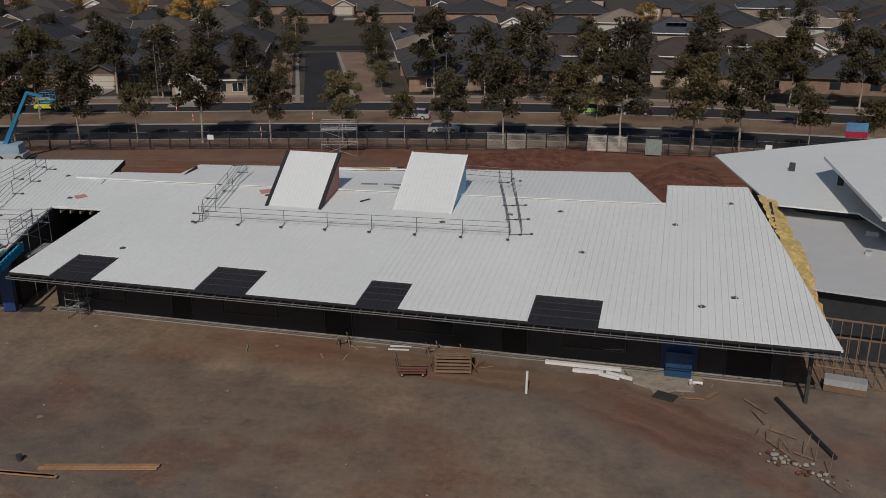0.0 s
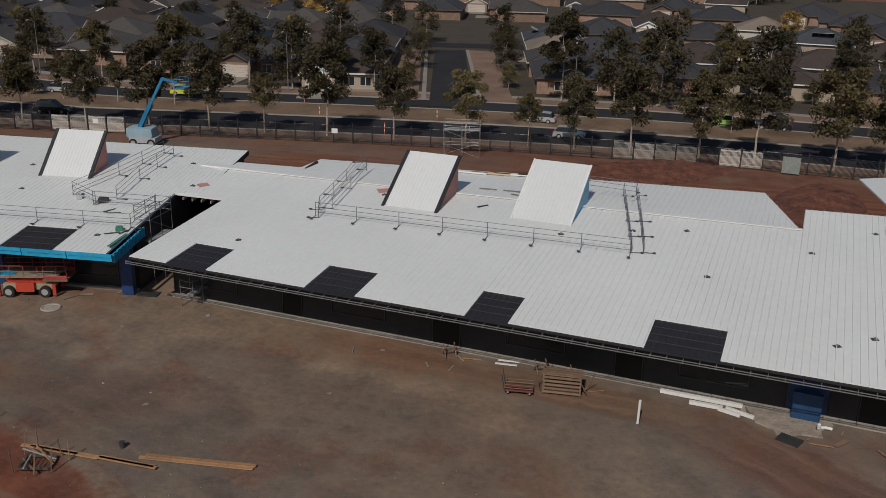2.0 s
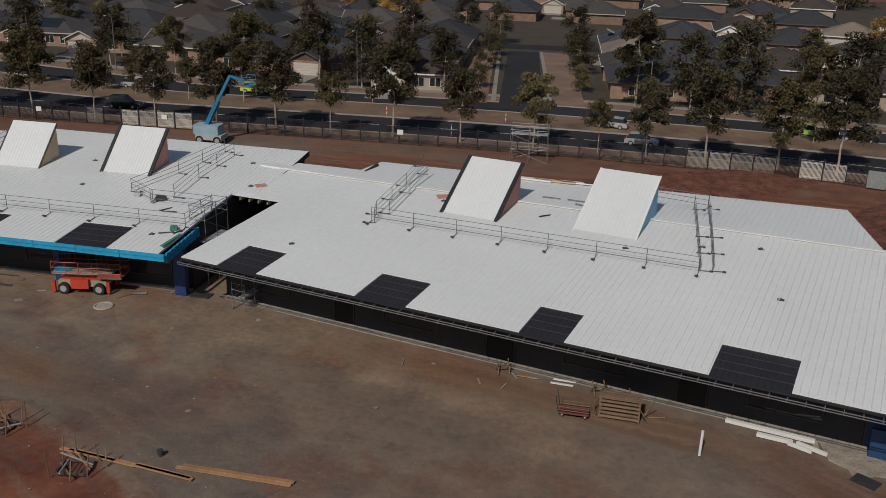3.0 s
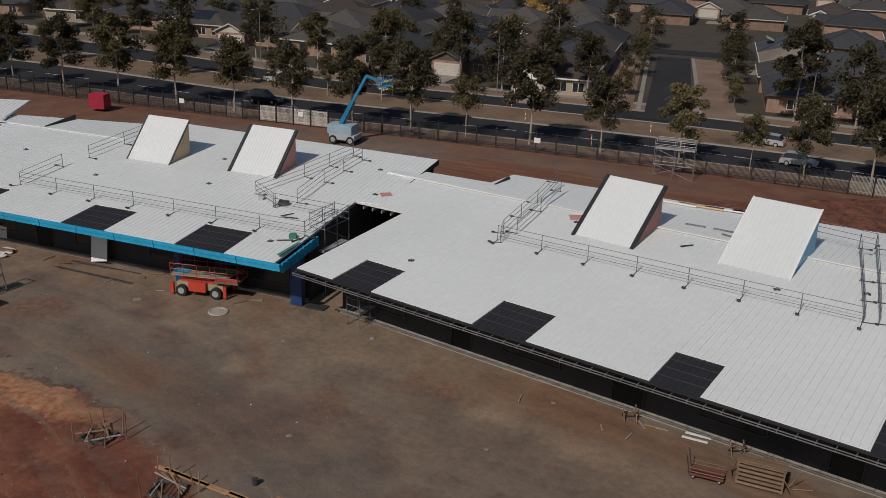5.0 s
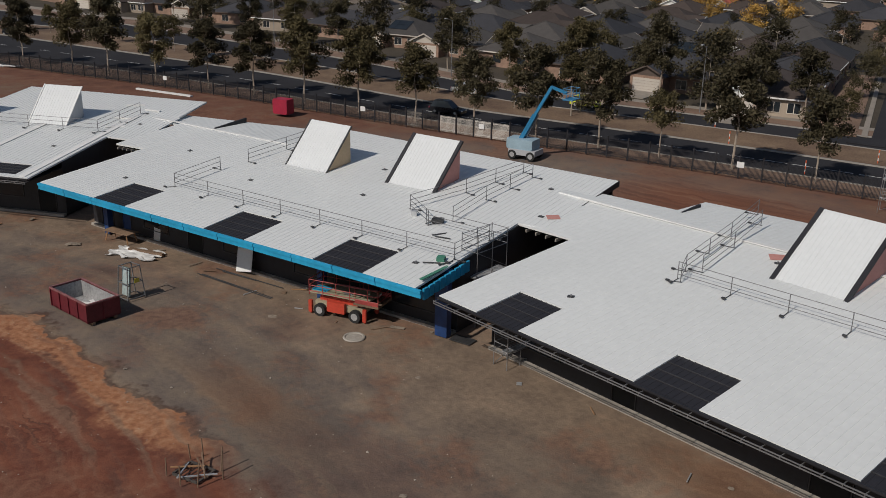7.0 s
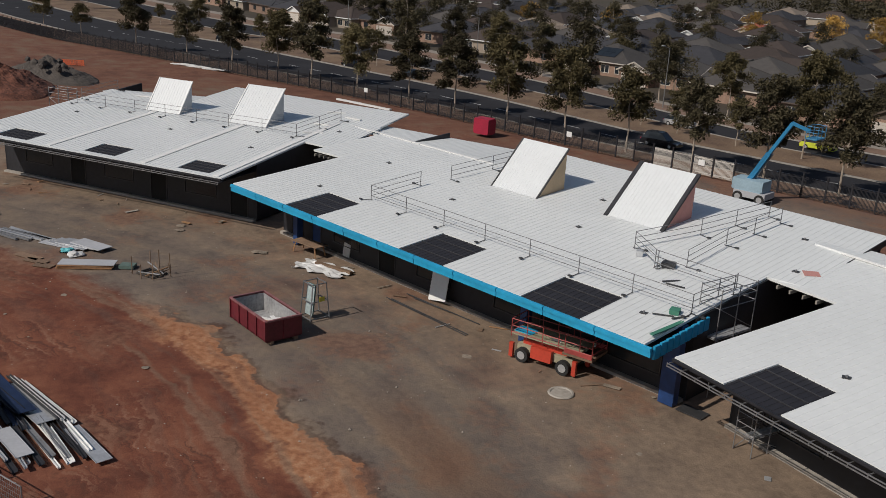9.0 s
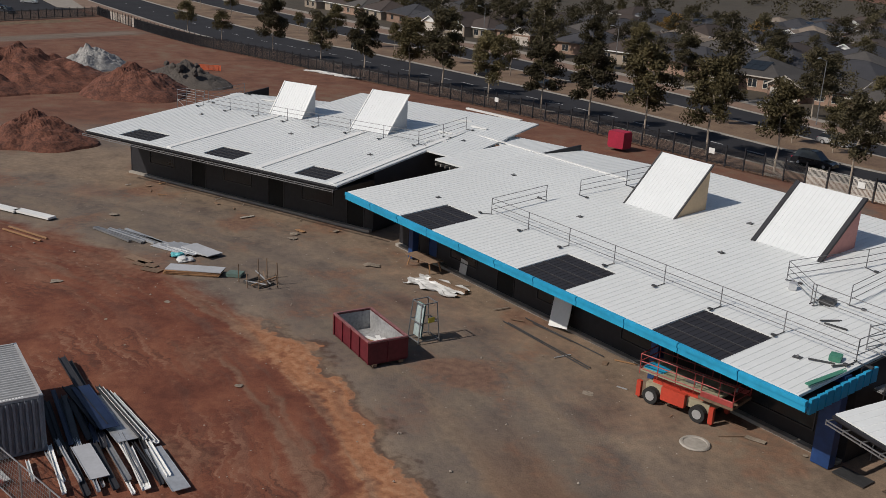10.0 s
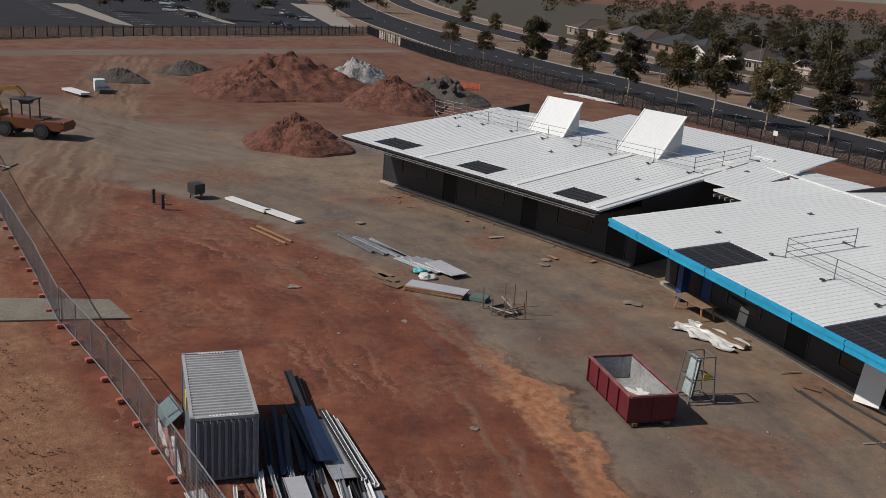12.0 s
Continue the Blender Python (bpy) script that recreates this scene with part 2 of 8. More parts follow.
    # fine tyre marks in the clay
    cmb2 = N.new("ShaderNodeCombineXYZ")
    L.new(math_node("MULTIPLY", math_node("ADD", r, math_node("MULTIPLY", wob, 0.8)), 2.6), cmb2.inputs[0])
    L.new(math_node("MULTIPLY", ang, 9.0), cmb2.inputs[1])
    tyre = N.new("ShaderNodeTexNoise")
    tyre.inputs["Scale"].default_value, tyre.inputs["Detail"].default_value = 1.0, 6
    L.new(cmb2.outputs[0], tyre.inputs["Vector"])
    worn = step(noise_node(0.09, 4), 0.42, 0.58)
    marks = ramp(fine, [(0.3, (0.19, 0.088, 0.056)), (0.7, (0.30, 0.16, 0.105))])
    gouge = ramp(fine, [(0.3, (0.065, 0.03, 0.022)), (0.7, (0.10, 0.048, 0.034))])
    clayzone = math_node("MULTIPLY", step(r, 44.5 * S, 42.5 * S), worn)
    col = mix(math_node("MULTIPLY", math_node("MULTIPLY", step(tyre.outputs["Fac"], 0.53, 0.63), clayzone), 0.7), col, marks)
    col = mix(math_node("MULTIPLY", math_node("MULTIPLY", step(tyre.outputs["Fac"], 0.46, 0.36), clayzone), 0.65), col, gouge)
    # paler trodden earth along the walls, a darker rolled strip farther out
    foot = ramp(math_node("MULTIPLY_ADD", mid, 0.5, math_node("MULTIPLY", fine, 0.5)), [(0.35, (0.16, 0.115, 0.08)), (0.5, (0.235, 0.17, 0.118)), (0.66, (0.31, 0.225, 0.155))])
    walls = math_node("MULTIPLY", step(math_node("ADD", r, math_node("MULTIPLY", wob, 1.2)), 52.0 * S, 56.5 * S), step(r, 66.0 * S, 62.0 * S))
    col = mix(math_node("MULTIPLY", walls, 0.6), col, foot)
    rolled = math_node("MULTIPLY", step(math_node("ADD", r, wob), 46.0 * S, 48.0 * S), step(math_node("ADD", r, wob), 53.0 * S, 50.0 * S))
    col = mix(math_node("MULTIPLY", rolled, 0.08), col, damp)
    # rust-coloured stains
    rust = ramp(fine, [(0.3, (0.13, 0.06, 0.04)), (0.7, (0.24, 0.125, 0.08))])
    stain = math_node("MULTIPLY", step(math_node("ADD", noise_node(0.11, 7, 0.6), math_node("MULTIPLY", fine, 0.15)), 0.60, 0.70), 0.6)
    col = mix(stain, col, rust)

    def lane(ax, ay, bx, by, half, strength, stops):
        """A worn lane of earth between two plan points."""
        a, c = Vector((ax * S, ay * S)), Vector((bx * S, by * S))
        d = (c - a).normalized()
        al = math_node("MULTIPLY_ADD", sep0.outputs["X"], d.x, math_node("MULTIPLY_ADD", sep0.outputs["Y"], d.y, -a.dot(d)))
        ac = math_node("MULTIPLY_ADD", sep0.outputs["X"], -d.y, math_node("MULTIPLY_ADD", sep0.outputs["Y"], d.x, -a.dot(Vector((-d.y, d.x)))))
        ac = math_node("ABSOLUTE", math_node("ADD", ac, math_node("MULTIPLY", wob, 0.5)), 0.0)
        L0 = (c - a).length
        inside = math_node("MULTIPLY", step(ac, half, half * 0.45), math_node("MULTIPLY", step(al, -6.0, 4.0), step(al, L0 + 6.0, L0 - 4.0)))
        cv = N.new("ShaderNodeCombineXYZ")
        L.new(math_node("MULTIPLY", al, 0.06), cv.inputs[0])
        L.new(math_node("MULTIPLY", ac, 1.1), cv.inputs[1])
        nz = N.new("ShaderNodeTexNoise")
        nz.inputs["Scale"].default_value, nz.inputs["Detail"].default_value = 1.0, 6
        L.new(cv.outputs[0], nz.inputs["Vector"])
        return mix(math_node("MULTIPLY", inside, strength), col, ramp(nz.outputs["Fac"], stops))

    tan = [(0.36, (0.11, 0.062, 0.042)), (0.52, (0.19, 0.125, 0.085)), (0.66, (0.27, 0.19, 0.13))]
    grey = [(0.36, (0.12, 0.098, 0.08)), (0.52, (0.175, 0.145, 0.118)), (0.66, (0.23, 0.19, 0.155))]
    col = lane(-64.0, -25.5, -150.0, -37.0, 6.5, 0.75, tan)
    col = lane(-143.0, -58.0, -184.0, 2.0, 5.5, 0.85, grey)
    col = lane(-86.0, -18.0, -112.0, -45.0, 9.0, 0.6, grey)
    dark = [(0.36, (0.066, 0.057, 0.051)), (0.52, (0.092, 0.078, 0.068)), (0.66, (0.125, 0.103, 0.087))]
    rusty = [(0.36, (0.13, 0.070, 0.043)), (0.52, (0.19, 0.108, 0.066)), (0.66, (0.25, 0.150, 0.092))]
    col = lane(-31.0, 1.6, -6.0, 4.6, 5.6, 0.28, dark)
    col = lane(-36.0, 4.6, -30.0, 3.0, 3.4, 0.2, dark)
    col = lane(-26.0, 8.2, -12.0, 7.4, 2.6, 0.35, dark)
    col = lane(-19.5, 12.3, -2.5, 11.6, 2.3, 0.65, rusty)
    col = lane(-36.5, 2.4, -31.0, 2.2, 2.2, 0.6, rusty)
    col = lane(-44.0, 37.0, 18.0, 46.0, 17.0, 0.85, [(0.36, (0.115, 0.043, 0.026)), (0.52, (0.175, 0.070, 0.041)), (0.66, (0.225, 0.105, 0.062))])
    col = lane(0.4, 10.6, 6.0, 7.6, 3.6, 0.75, [(0.36, (0.10, 0.046, 0.033)), (0.52, (0.16, 0.080, 0.056)), (0.66, (0.23, 0.13, 0.095))])
    # dry grass outside the temporary fence
    sep = N.new("ShaderNodeSeparateXYZ")
    L.new(geo.outputs["Position"], sep.inputs[0])
    side = math_node("ADD", math_node("MULTIPLY", sep.outputs["X"], -0.456), math_node("MULTIPLY", sep.outputs["Y"], 0.89))
    grass = ramp(math_node("MULTIPLY_ADD", fine, 0.5, math_node("MULTIPLY", grit, 0.5)),
                 [(0.3, (0.10, 0.052, 0.031)), (0.46, (0.21, 0.108, 0.062)), (0.58, (0.29, 0.155, 0.09)), (0.72, (0.40, 0.26, 0.155))])
    bare = ramp(fine, [(0.3, (0.13, 0.055, 0.035)), (0.7, (0.23, 0.11, 0.068))])
    grass = mix(math_node("MULTIPLY", step(math_node("ADD", mid, math_node("MULTIPLY", fine, 0.3)), 0.60, 0.74), 0.75), grass, bare)
    gm = step(math_node("ADD", side, math_node("MULTIPLY", wob, 0.4)), 5.4 * S + 0.3, 4.6 * S - 0.2)
    col = mix(math_node("MULTIPLY", gm, step(sep.outputs["X"], -26.0 * S, -36.0 * S)), col, grass)
    # stones and crumbs
    vor = N.new("ShaderNodeTexVoronoi")
    vor.inputs["Scale"].default_value = 1.1
    L.new(geo.outputs["Position"], vor.inputs["Vector"])
    crumb = math_node("MULTIPLY", step(vor.outputs["Distance"], 0.05, 0.03), step(mid, 0.56, 0.66))
    stone = ramp(grit, [(0.3, (0.22, 0.19, 0.16)), (0.7, (0.45, 0.41, 0.36))])
    col = mix(crumb, col, stone)
    grain = math_node("MULTIPLY_ADD", grit, 0.7, 0.66)
    gm2 = N.new("ShaderNodeMix")
    gm2.data_type, gm2.blend_type = "RGBA", "MULTIPLY"
    gm2.inputs["Factor"].default_value = 1.0
    L.new(col, gm2.inputs["A"])
    L.new(grain, gm2.inputs["B"])
    L.new(gm2.outputs["Result"], b.inputs["Base Color"])
    bp = N.new("ShaderNodeBump")
    bp.inputs["Strength"].default_value, bp.inputs["Distance"].default_value = 0.6, 0.06
    L.new(math_node("ADD", fine, math_node("MULTIPLY", grit, 0.5)), bp.inputs["Height"])
    L.new(bp.outputs[0], b.inputs["Normal"])
    return m


M_GROUND = ground_mat()


# ---- mesh helpers ----
def mesh_object(name, bm, material, parent=None, label=""):
    me = bpy.data.meshes.new(name)
    bmesh.ops.recalc_face_normals(bm, faces=bm.faces)
    bm.to_mesh(me)
    bm.free()
    for m in (material if isinstance(material, (list, tuple)) else (material,)):
        me.materials.append(m)
    ob = new(name, me)
    if parent:
        ob.parent = parent
    if label:
        ob["label"] = label
    return ob


def part(name, bm, material, parent, label=""):
    return mesh_object(name, bm, material, parent, label)


def thing(name, m, label, category, group="", kind=""):
    ob = new(name)
    ob.matrix_basis = m
    ob.empty_display_size = 0.3
    return tagged(ob, label, category, group, kind)


def box(bm, x0, y0, z0, x1, y1, z1, m=None, mi=0):
    vs = [bm.verts.new(((x0, x1)[i & 1], (y0, y1)[i >> 1 & 1], (z0, z1)[i >> 2 & 1])) for i in range(8)]
    fs = [bm.faces.new([vs[i] for i in f]) for f in ((0, 2, 3, 1), (4, 5, 7, 6), (0, 1, 5, 4), (2, 6, 7, 3), (0, 4, 6, 2), (1, 3, 7, 5))]
    for f in fs:
        f.material_index = mi
    if m is not None:
        bmesh.ops.transform(bm, matrix=m, verts=vs)
    return vs


def bar(bm, a, b, w=0.05, h=None, mi=0):
    """A square bar from a to b."""
    a, b = Vector(a), Vector(b)
    d = b - a
    if d.length < 1e-6:
        return
    q = d.to_track_quat("X", "Z").to_matrix().to_4x4()
    h = w if h is None else h
    box(bm, 0, -w / 2, -h / 2, d.length, w / 2, h / 2, Matrix.Translation(a) @ q, mi)


def tube(bm, a, b, r=0.025, n=6, r2=None):
    a, b = Vector(a), Vector(b)
    d = b - a
    q = d.to_track_quat("Z", "Y").to_matrix()
    r2 = r if r2 is None else r2
    rings = [[bm.verts.new(p + q @ Vector((math.cos(2 * math.pi * k / n) * rr, math.sin(2 * math.pi * k / n) * rr, 0))) for k in range(n)] for p, rr in ((a, r), (b, r2))]
    for k in range(n):
        bm.faces.new((rings[0][k], rings[0][(k + 1) % n], rings[1][(k + 1) % n], rings[1][k]))
    bm.faces.new(rings[0][::-1])
    bm.faces.new(rings[1])


def prism(bm, poly, z0, z1, mi=0):
    """Upright prism over a plan polygon."""
    lo = [bm.verts.new((x, y, z0)) for x, y in poly]
    hi = [bm.verts.new((x, y, z1)) for x, y in poly]
    n = len(poly)
    fs = [bm.faces.new(lo[::-1]), bm.faces.new(hi)]
    fs += [bm.faces.new((lo[k], lo[(k + 1) % n], hi[(k + 1) % n], hi[k])) for k in range(n)]
    for f in fs:
        f.material_index = mi


def BM():
    return bmesh.new()


def P(x, y, z=0.0):
    """Plan units to metres."""
    return Vector((x * S, y * S, z * S))


def place(x, y, deg=0.0, z=0.0):
    return pose(x * S, y * S, z, 0, 0, deg)


# ---- ground, road and far setting ----
def sheet(name, poly, z, material, label, thick=0.0, kind="structure"):
    bm = BM()
    if thick:
        prism(bm, poly, z - thick, z)
    else:
        bm.faces.new([bm.verts.new((x, y, z)) for x, y in poly])
    ob = mesh_object(name, bm, material)
    return tagged(ob, label, kind=kind)


def make_ground():
    bm = BM()
    xs = [-3000, -1200, -500] + [x * 4.0 for x in range(-60, 16)] + [140, 500, 1200, 3000]
    ys = [-3000, -1000, -300, -120] + [y * 4.0 for y in range(-16, 22)] + [110, 200, 500, 1200, 3000]
    grid = []
    for y in ys:
        row = []
        for x in xs:
            z = 0.0
            if -200 < x < 60 and -60 < y < 84:
                z = 0.10 * noise.noise((x * 0.06, y * 0.06, 1.0)) + 0.05 * noise.noise((x * 0.21, y * 0.21, 5.0)) - 0.06
            row.append(bm.verts.new((x, y, z)))
        grid.append(row)
    for j in range(len(ys) - 1):
        for i in range(len(xs) - 1):
            f = bm.faces.new((grid[j][i], grid[j][i + 1], grid[j + 1][i + 1], grid[j + 1][i]))
            f.smooth = True
    return tagged(mesh_object("ground", bm, M_GROUND), "bare site ground of red clay and grey compacted gravel", kind="structure")


make_ground()

FENCE_PTS = [(53.1, 57.3), (25.1, 58.86), (8.53, 59.03), (-3.36, 58.34), (-15.24, 56.69), (-31.92, 53.1), (-48.08, 48.64), (-71.74, 41.34), (-99.38, 33.84), (-122, 25.72), (-148, 15.67), (-172, 6.59), (-216.5, -2.7), (-290, -14.2), (-400, -21.76), (-560, -17.98)]


def fence_at(s):
    """Point and normal (away from the site) on the boundary line, s from 0 at its east end, by the number of the span."""
    i = max(0, min(len(FENCE_PTS) - 2, int(s)))
    f = s - i
    a, b = Vector(FENCE_PTS[i]), Vector(FENCE_PTS[i + 1])
    q = [Vector(FENCE_PTS[max(0, min(len(FENCE_PTS) - 1, k))]) for k in (i - 1, i, i + 1, i + 2)]
    p = 0.5 * (2 * q[1] + (q[2] - q[0]) * f + (2 * q[0] - 5 * q[1] + 4 * q[2] - q[3]) * f * f + (3 * q[1] - q[0] - 3 * q[2] + q[3]) * f ** 3)
    d = ((1 - f) * (q[2] - q[0]) + f * (q[3] - q[1])).normalized()
    return p, Vector((d.y, -d.x)) if d.y * 0 - d.x > 0 else Vector((-d.y, d.x))


FENCE_LINE = [fence_at(k / 12) for k in range(12 * (len(FENCE_PTS) - 1) + 1)]


def widen(x):
    """The road leaves the boundary towards the west."""
    return 0.85 if x > -70 else min(1.6, 0.85 + (-70 - x) * 0.009)


def offset_line(d):
    return [p + n * d * (widen(p.x) if d > 3 else 1) for p, n in FENCE_LINE]


def ribbon(name, d0, d1, z, material, label, thick=0.0):
    a, b = offset_line(d0), offset_line(d1)
    bm = BM()
    va = [bm.verts.new((p.x * S, p.y * S, z)) for p in a]
    vb = [bm.verts.new((p.x * S, p.y * S, z)) for p in b]
    for k in range(len(a) - 1):
        bm.faces.new((va[k], va[k + 1], vb[k + 1], vb[k]))
    if thick:
        g = bmesh.ops.extrude_face_region(bm, geom=bm.faces[:])
        bmesh.ops.translate(bm, vec=(0, 0, -thick), verts=[v for v in g["geom"] if isinstance(v, bmesh.types.BMVert)])
    return tagged(mesh_object(name, bm, material), label, kind="structure")


ribbon("verge_near", 0.6, 4.4, 0.10, M_VERGE, "dry grass verge with young street trees", 0.25)
ribbon("road_near", 4.6, 13.0, 0.05, M_ASPHALT, "dark asphalt carriageway crossed by tree shadows", 0.2)
ribbon("kerb_near", 4.4, 4.65, 0.17, M_KERB, "pale concrete kerb", 0.3)
ribbon("kerb_median", 13.0, 13.3, 0.19, M_KERB, "pale concrete kerb", 0.3)
ribbon("median", 13.3, 20.8, 0.14, M_MEDIAN, "brown mulched median with street trees", 0.3)
ribbon("kerb_median_far", 20.8, 21.1, 0.19, M_KERB, "pale concrete kerb", 0.3)
ribbon("road_far", 21.1, 27.2, 0.05, M_ASPHALT, "dark asphalt carriageway", 0.2)
ribbon("kerb_far", 27.2, 27.5, 0.18, M_KERB, "pale concrete kerb", 0.3)
ribbon("verge_far", 27.5, 31.0, 0.14, M_VERGE, "dry grass verge before the houses", 0.3)
ribbon("footpath", 31.0, 32.6, 0.17, M_PATH, "pale concrete footpath", 0.3)
ribbon("front_yards", 32.6, 270.0, 0.10, M_LAWN, "dry brown lawns and paving round the houses", 0.2)

# lane dashes
bm = BM()
ln = offset_line(8.8)
for k in range(0, len(ln) - 1, 2):
    a, b = ln[k] * S, ln[k + 1] * S
    d = (b - a).normalized()
    c, n2 = (a + b) / 2, Vector((-d.y, d.x)) * 0.07
    bm.faces.new([bm.verts.new((*(c + e * d * 1.5 + s * n2), 0.055)) for e, s in ((-1, -1), (1, -1), (1, 1), (-1, 1))])
tagged(mesh_object("lane_marking", bm, M_LINE), "white dashed lane line on the asphalt", kind="structure")

# side street between the houses
sheet("side_street", [(x * S, y * S) for x, y in ((-41.84, 70.35), (-34.49, 72.39), (-36.43, 75.6), (-52.97, 115.46), (-57.37, 113.66), (-41.18, 74))], 0.19, M_ASPHALT, "grey asphalt side street between houses", 0.1)
sheet("side_street_kerb", [(x * S, y * S) for x, y in ((-41.62, 74), (-58.34, 113.16), (-58.78, 112.96), (-42.15, 73.84))], 0.24, M_PATH, "pale kerb and path beside the side street", 0.1)
sheet("side_street_kerb_east", [(x * S, y * S) for x, y in ((-35.72, 75.68), (-52.88, 115.56), (-52.44, 115.76), (-35.2, 75.84))], 0.24, M_PATH, "pale kerb and path beside the side street", 0.1)
for nm, a, c in (("side_verge_west", -0.6, -4.6), ("side_verge_east", 6.6, 10.6)):
    d = Vector((-19.0, 51.0)).normalized()
    n2 = Vector((d.y, -d.x))
    p0, p1 = Vector((-41.88, 73.68)), Vector((-58.6, 113.06))
    sheet(nm, [tuple((p + n2 * q) * S) for p, q in ((p0, a), (p1, a), (p1, c), (p0, c))], 0.2, M_VERGE, "dry grass verge beside the side street", 0.1)
sheet("cross_street", [(x * S, y * S) for x, y in ((-100.49, 102.15), (-100.49, 106.46), (-30.09, 132.46), (22.71, 134.46), (22.71, 128.46), (-30.09, 126.46))], 0.21, M_ASPHALT, "grey asphalt cross street behind the houses", 0.1)
sheet("field_far", [(-267.69, 362.46), (612.31, 282.46), (788.31, 882.46), (-267.69, 882.46)], 0.25, mat("red_field", (0.17, 0.07, 0.05), 0.95, 0.0, 0.3, 0.3, 3), "distant bare red-brown field", 0.1)

# car park beyond the far boundary
sheet("back_verge", [(x * S, y * S) for x, y in ((-158, -72.79), (-176, -80.35), (-214, -34.99), (-232, -6.64), (-214, -3.33), (-186, -34.99))], 0.05, mat("rank_verge", (0.1, 0.06, 0.04), 0.95, 0.0, 0.4, 3, 60, 0.5), "rank brown grass along the back fence", 0.1)
sheet("car_park", [(x * S, y * S) for x, y in ((-172, -78.46), (-212, -34.99), (-231, -6.64), (-420, -17.98), (-520, -150.28), (-260, -159.73))], 0.09, M_ASPHALT, "asphalt car park with pale islands", 0.1)
for k, poly in enumerate((((-205, -51.05), (-202, -46.8), (-258, -70.9), (-256, -76.09)), ((-226, -33.1), (-223, -30.26), (-262, -44.44), (-264, -48.22)), ((-236, -10.42), (-232, -4.75), (-330, -12.31), (-330, -23.65)), ((-183, -69.01), (-180, -64.28), (-230, -91.69), (-233, -97.36)))):
    sheet("island", [(x * S, y * S) for x, y in poly], 0.24, M_PATH, "pale concrete car park island", 0.2)
bm = BM()
for j in range(3):
    for k in range(9):
        a = Vector((-214 - 6.0 * k + 6 * j, (-62, -45, -26)[j] - 2.6 * k))
        d = Vector((-0.28, 0.96)) * 1.9
        n2 = Vector((0.96, 0.28)) * 0.09
        bm.faces.new([bm.verts.new((*(a + e * d + q * n2) * S, 0.1)) for e, q in ((-1, -1), (1, -1), (1, 1), (-1, 1))])
tagged(mesh_object("bay_marking", bm, M_LINE), "white parking bay lines on the asphalt", kind="structure")
sheet("site_path", [(x * S, y * S) for x, y in ((-55.0, -33.0), (-52.4, -32.6), (-53.1, -22.6), (-53.7, -17.9), (-55.8, -19.2), (-55.65, -23.5))], 0.03, mat("old_path", (0.19, 0.17, 0.135), 0.9, 0.0, 0.3, 6, 50, 0.3, spots=0.3), "grey concrete path crossing under the temporary fence", 0.08)
sheet("slab_edge", [(x * S, y * S) for x, y in ((0.6, 13.8), (1.6, 14.2), (3.9, 14.1), (4.3, 13.7), (3.8, 13), (3.9, 12.4), (3, 12.3), (2.2, 11.6), (1.8, 12.3), (1.1, 12.6))], 0.03, mat("broken_concrete", (0.31, 0.265, 0.22), 0.9, 0.0, 0.35, 12, 70, 0.4, spots=0.5), "broken pale concrete slab beside the wall", 0.1)


# ---- the school buildings ----
EAVE, SLOPE = 3.4 * S, 0.085
WALL_V = 3.3


class Frame:
    """Plan frame of one block: origin at its west eave corner, u along the eave, v to the back; units in, metres out."""

    def __init__(self, x, y, deg):
        self.m = place(x, y, deg)

    def at(self, u, v, z):
        return Vector((u * S, v * S, z))


def front_z(v):
    return EAVE + SLOPE * v * S


def ribbed(bm, ua, ub, low, high, zfun, pitch=0.42, rib=0.032, thick=0.14, mi=0):
    """A ribbed roof zone from ua to ub, its lower and upper edges straight: low and high give v at ua and ub."""
    w = pitch / S
    cols = [(ua, 0.0)]
    for k in range(math.floor(ua / w), math.ceil(ub / w) + 1):
        cols += [(u, h) for u, h in ((k * w, 0.0), ((k + 0.84) * w, 0.0), ((k + 0.88) * w, rib), ((k + 0.96) * w, rib)) if ua + 0.02 < u < ub - 0.02]
    cols.append((ub, 0.0))
    prev = None
    for u, h in cols:
        f = (u - ua) / (ub - ua)
        v0, v1 = low[0] + (low[1] - low[0]) * f, high[0] + (high[1] - high[0]) * f
        top = [bm.verts.new((u * S, v * S, zfun(v) + h)) for v in (v0, v1)]
        bot = [bm.verts.new((u * S, v * S, zfun(v) - thick)) for v in (v0, v1)]
        if prev:
            for quad in ((prev[0][0], top[0], top[1], prev[0][1]), (prev[1][0], prev[1][1], bot[1], bot[0]),
                         (prev[0][0], prev[1][0], bot[0], top[0]), (prev[0][1], top[1], bot[1], prev[1][1])):
                bm.faces.new(quad).material_index = mi
        else:
            bm.faces.new((top[0], top[1], bot[1], bot[0])).material_index = mi
        prev = (top, bot)
    bm.faces.new((prev[0][0], prev[1][0], prev[1][1], prev[0][1])).material_index = mi


def building(name, x, y, deg, label):
    b = thing(name, place(x, y, deg), label, "building")
    return b


def roof(b, zones, name="roof", material=None, label=""):
    for ua, ub, low, high, zf in zones:
        bm = BM()
        ribbed(bm, ua, ub, low, high, zf, rib=(0.065 if ua > 26 else 0.045 if ua > 17 else 0.018) if b.name == "school_block" else 0.022)
        part(name, bm, material or M_ROOF, b, label)


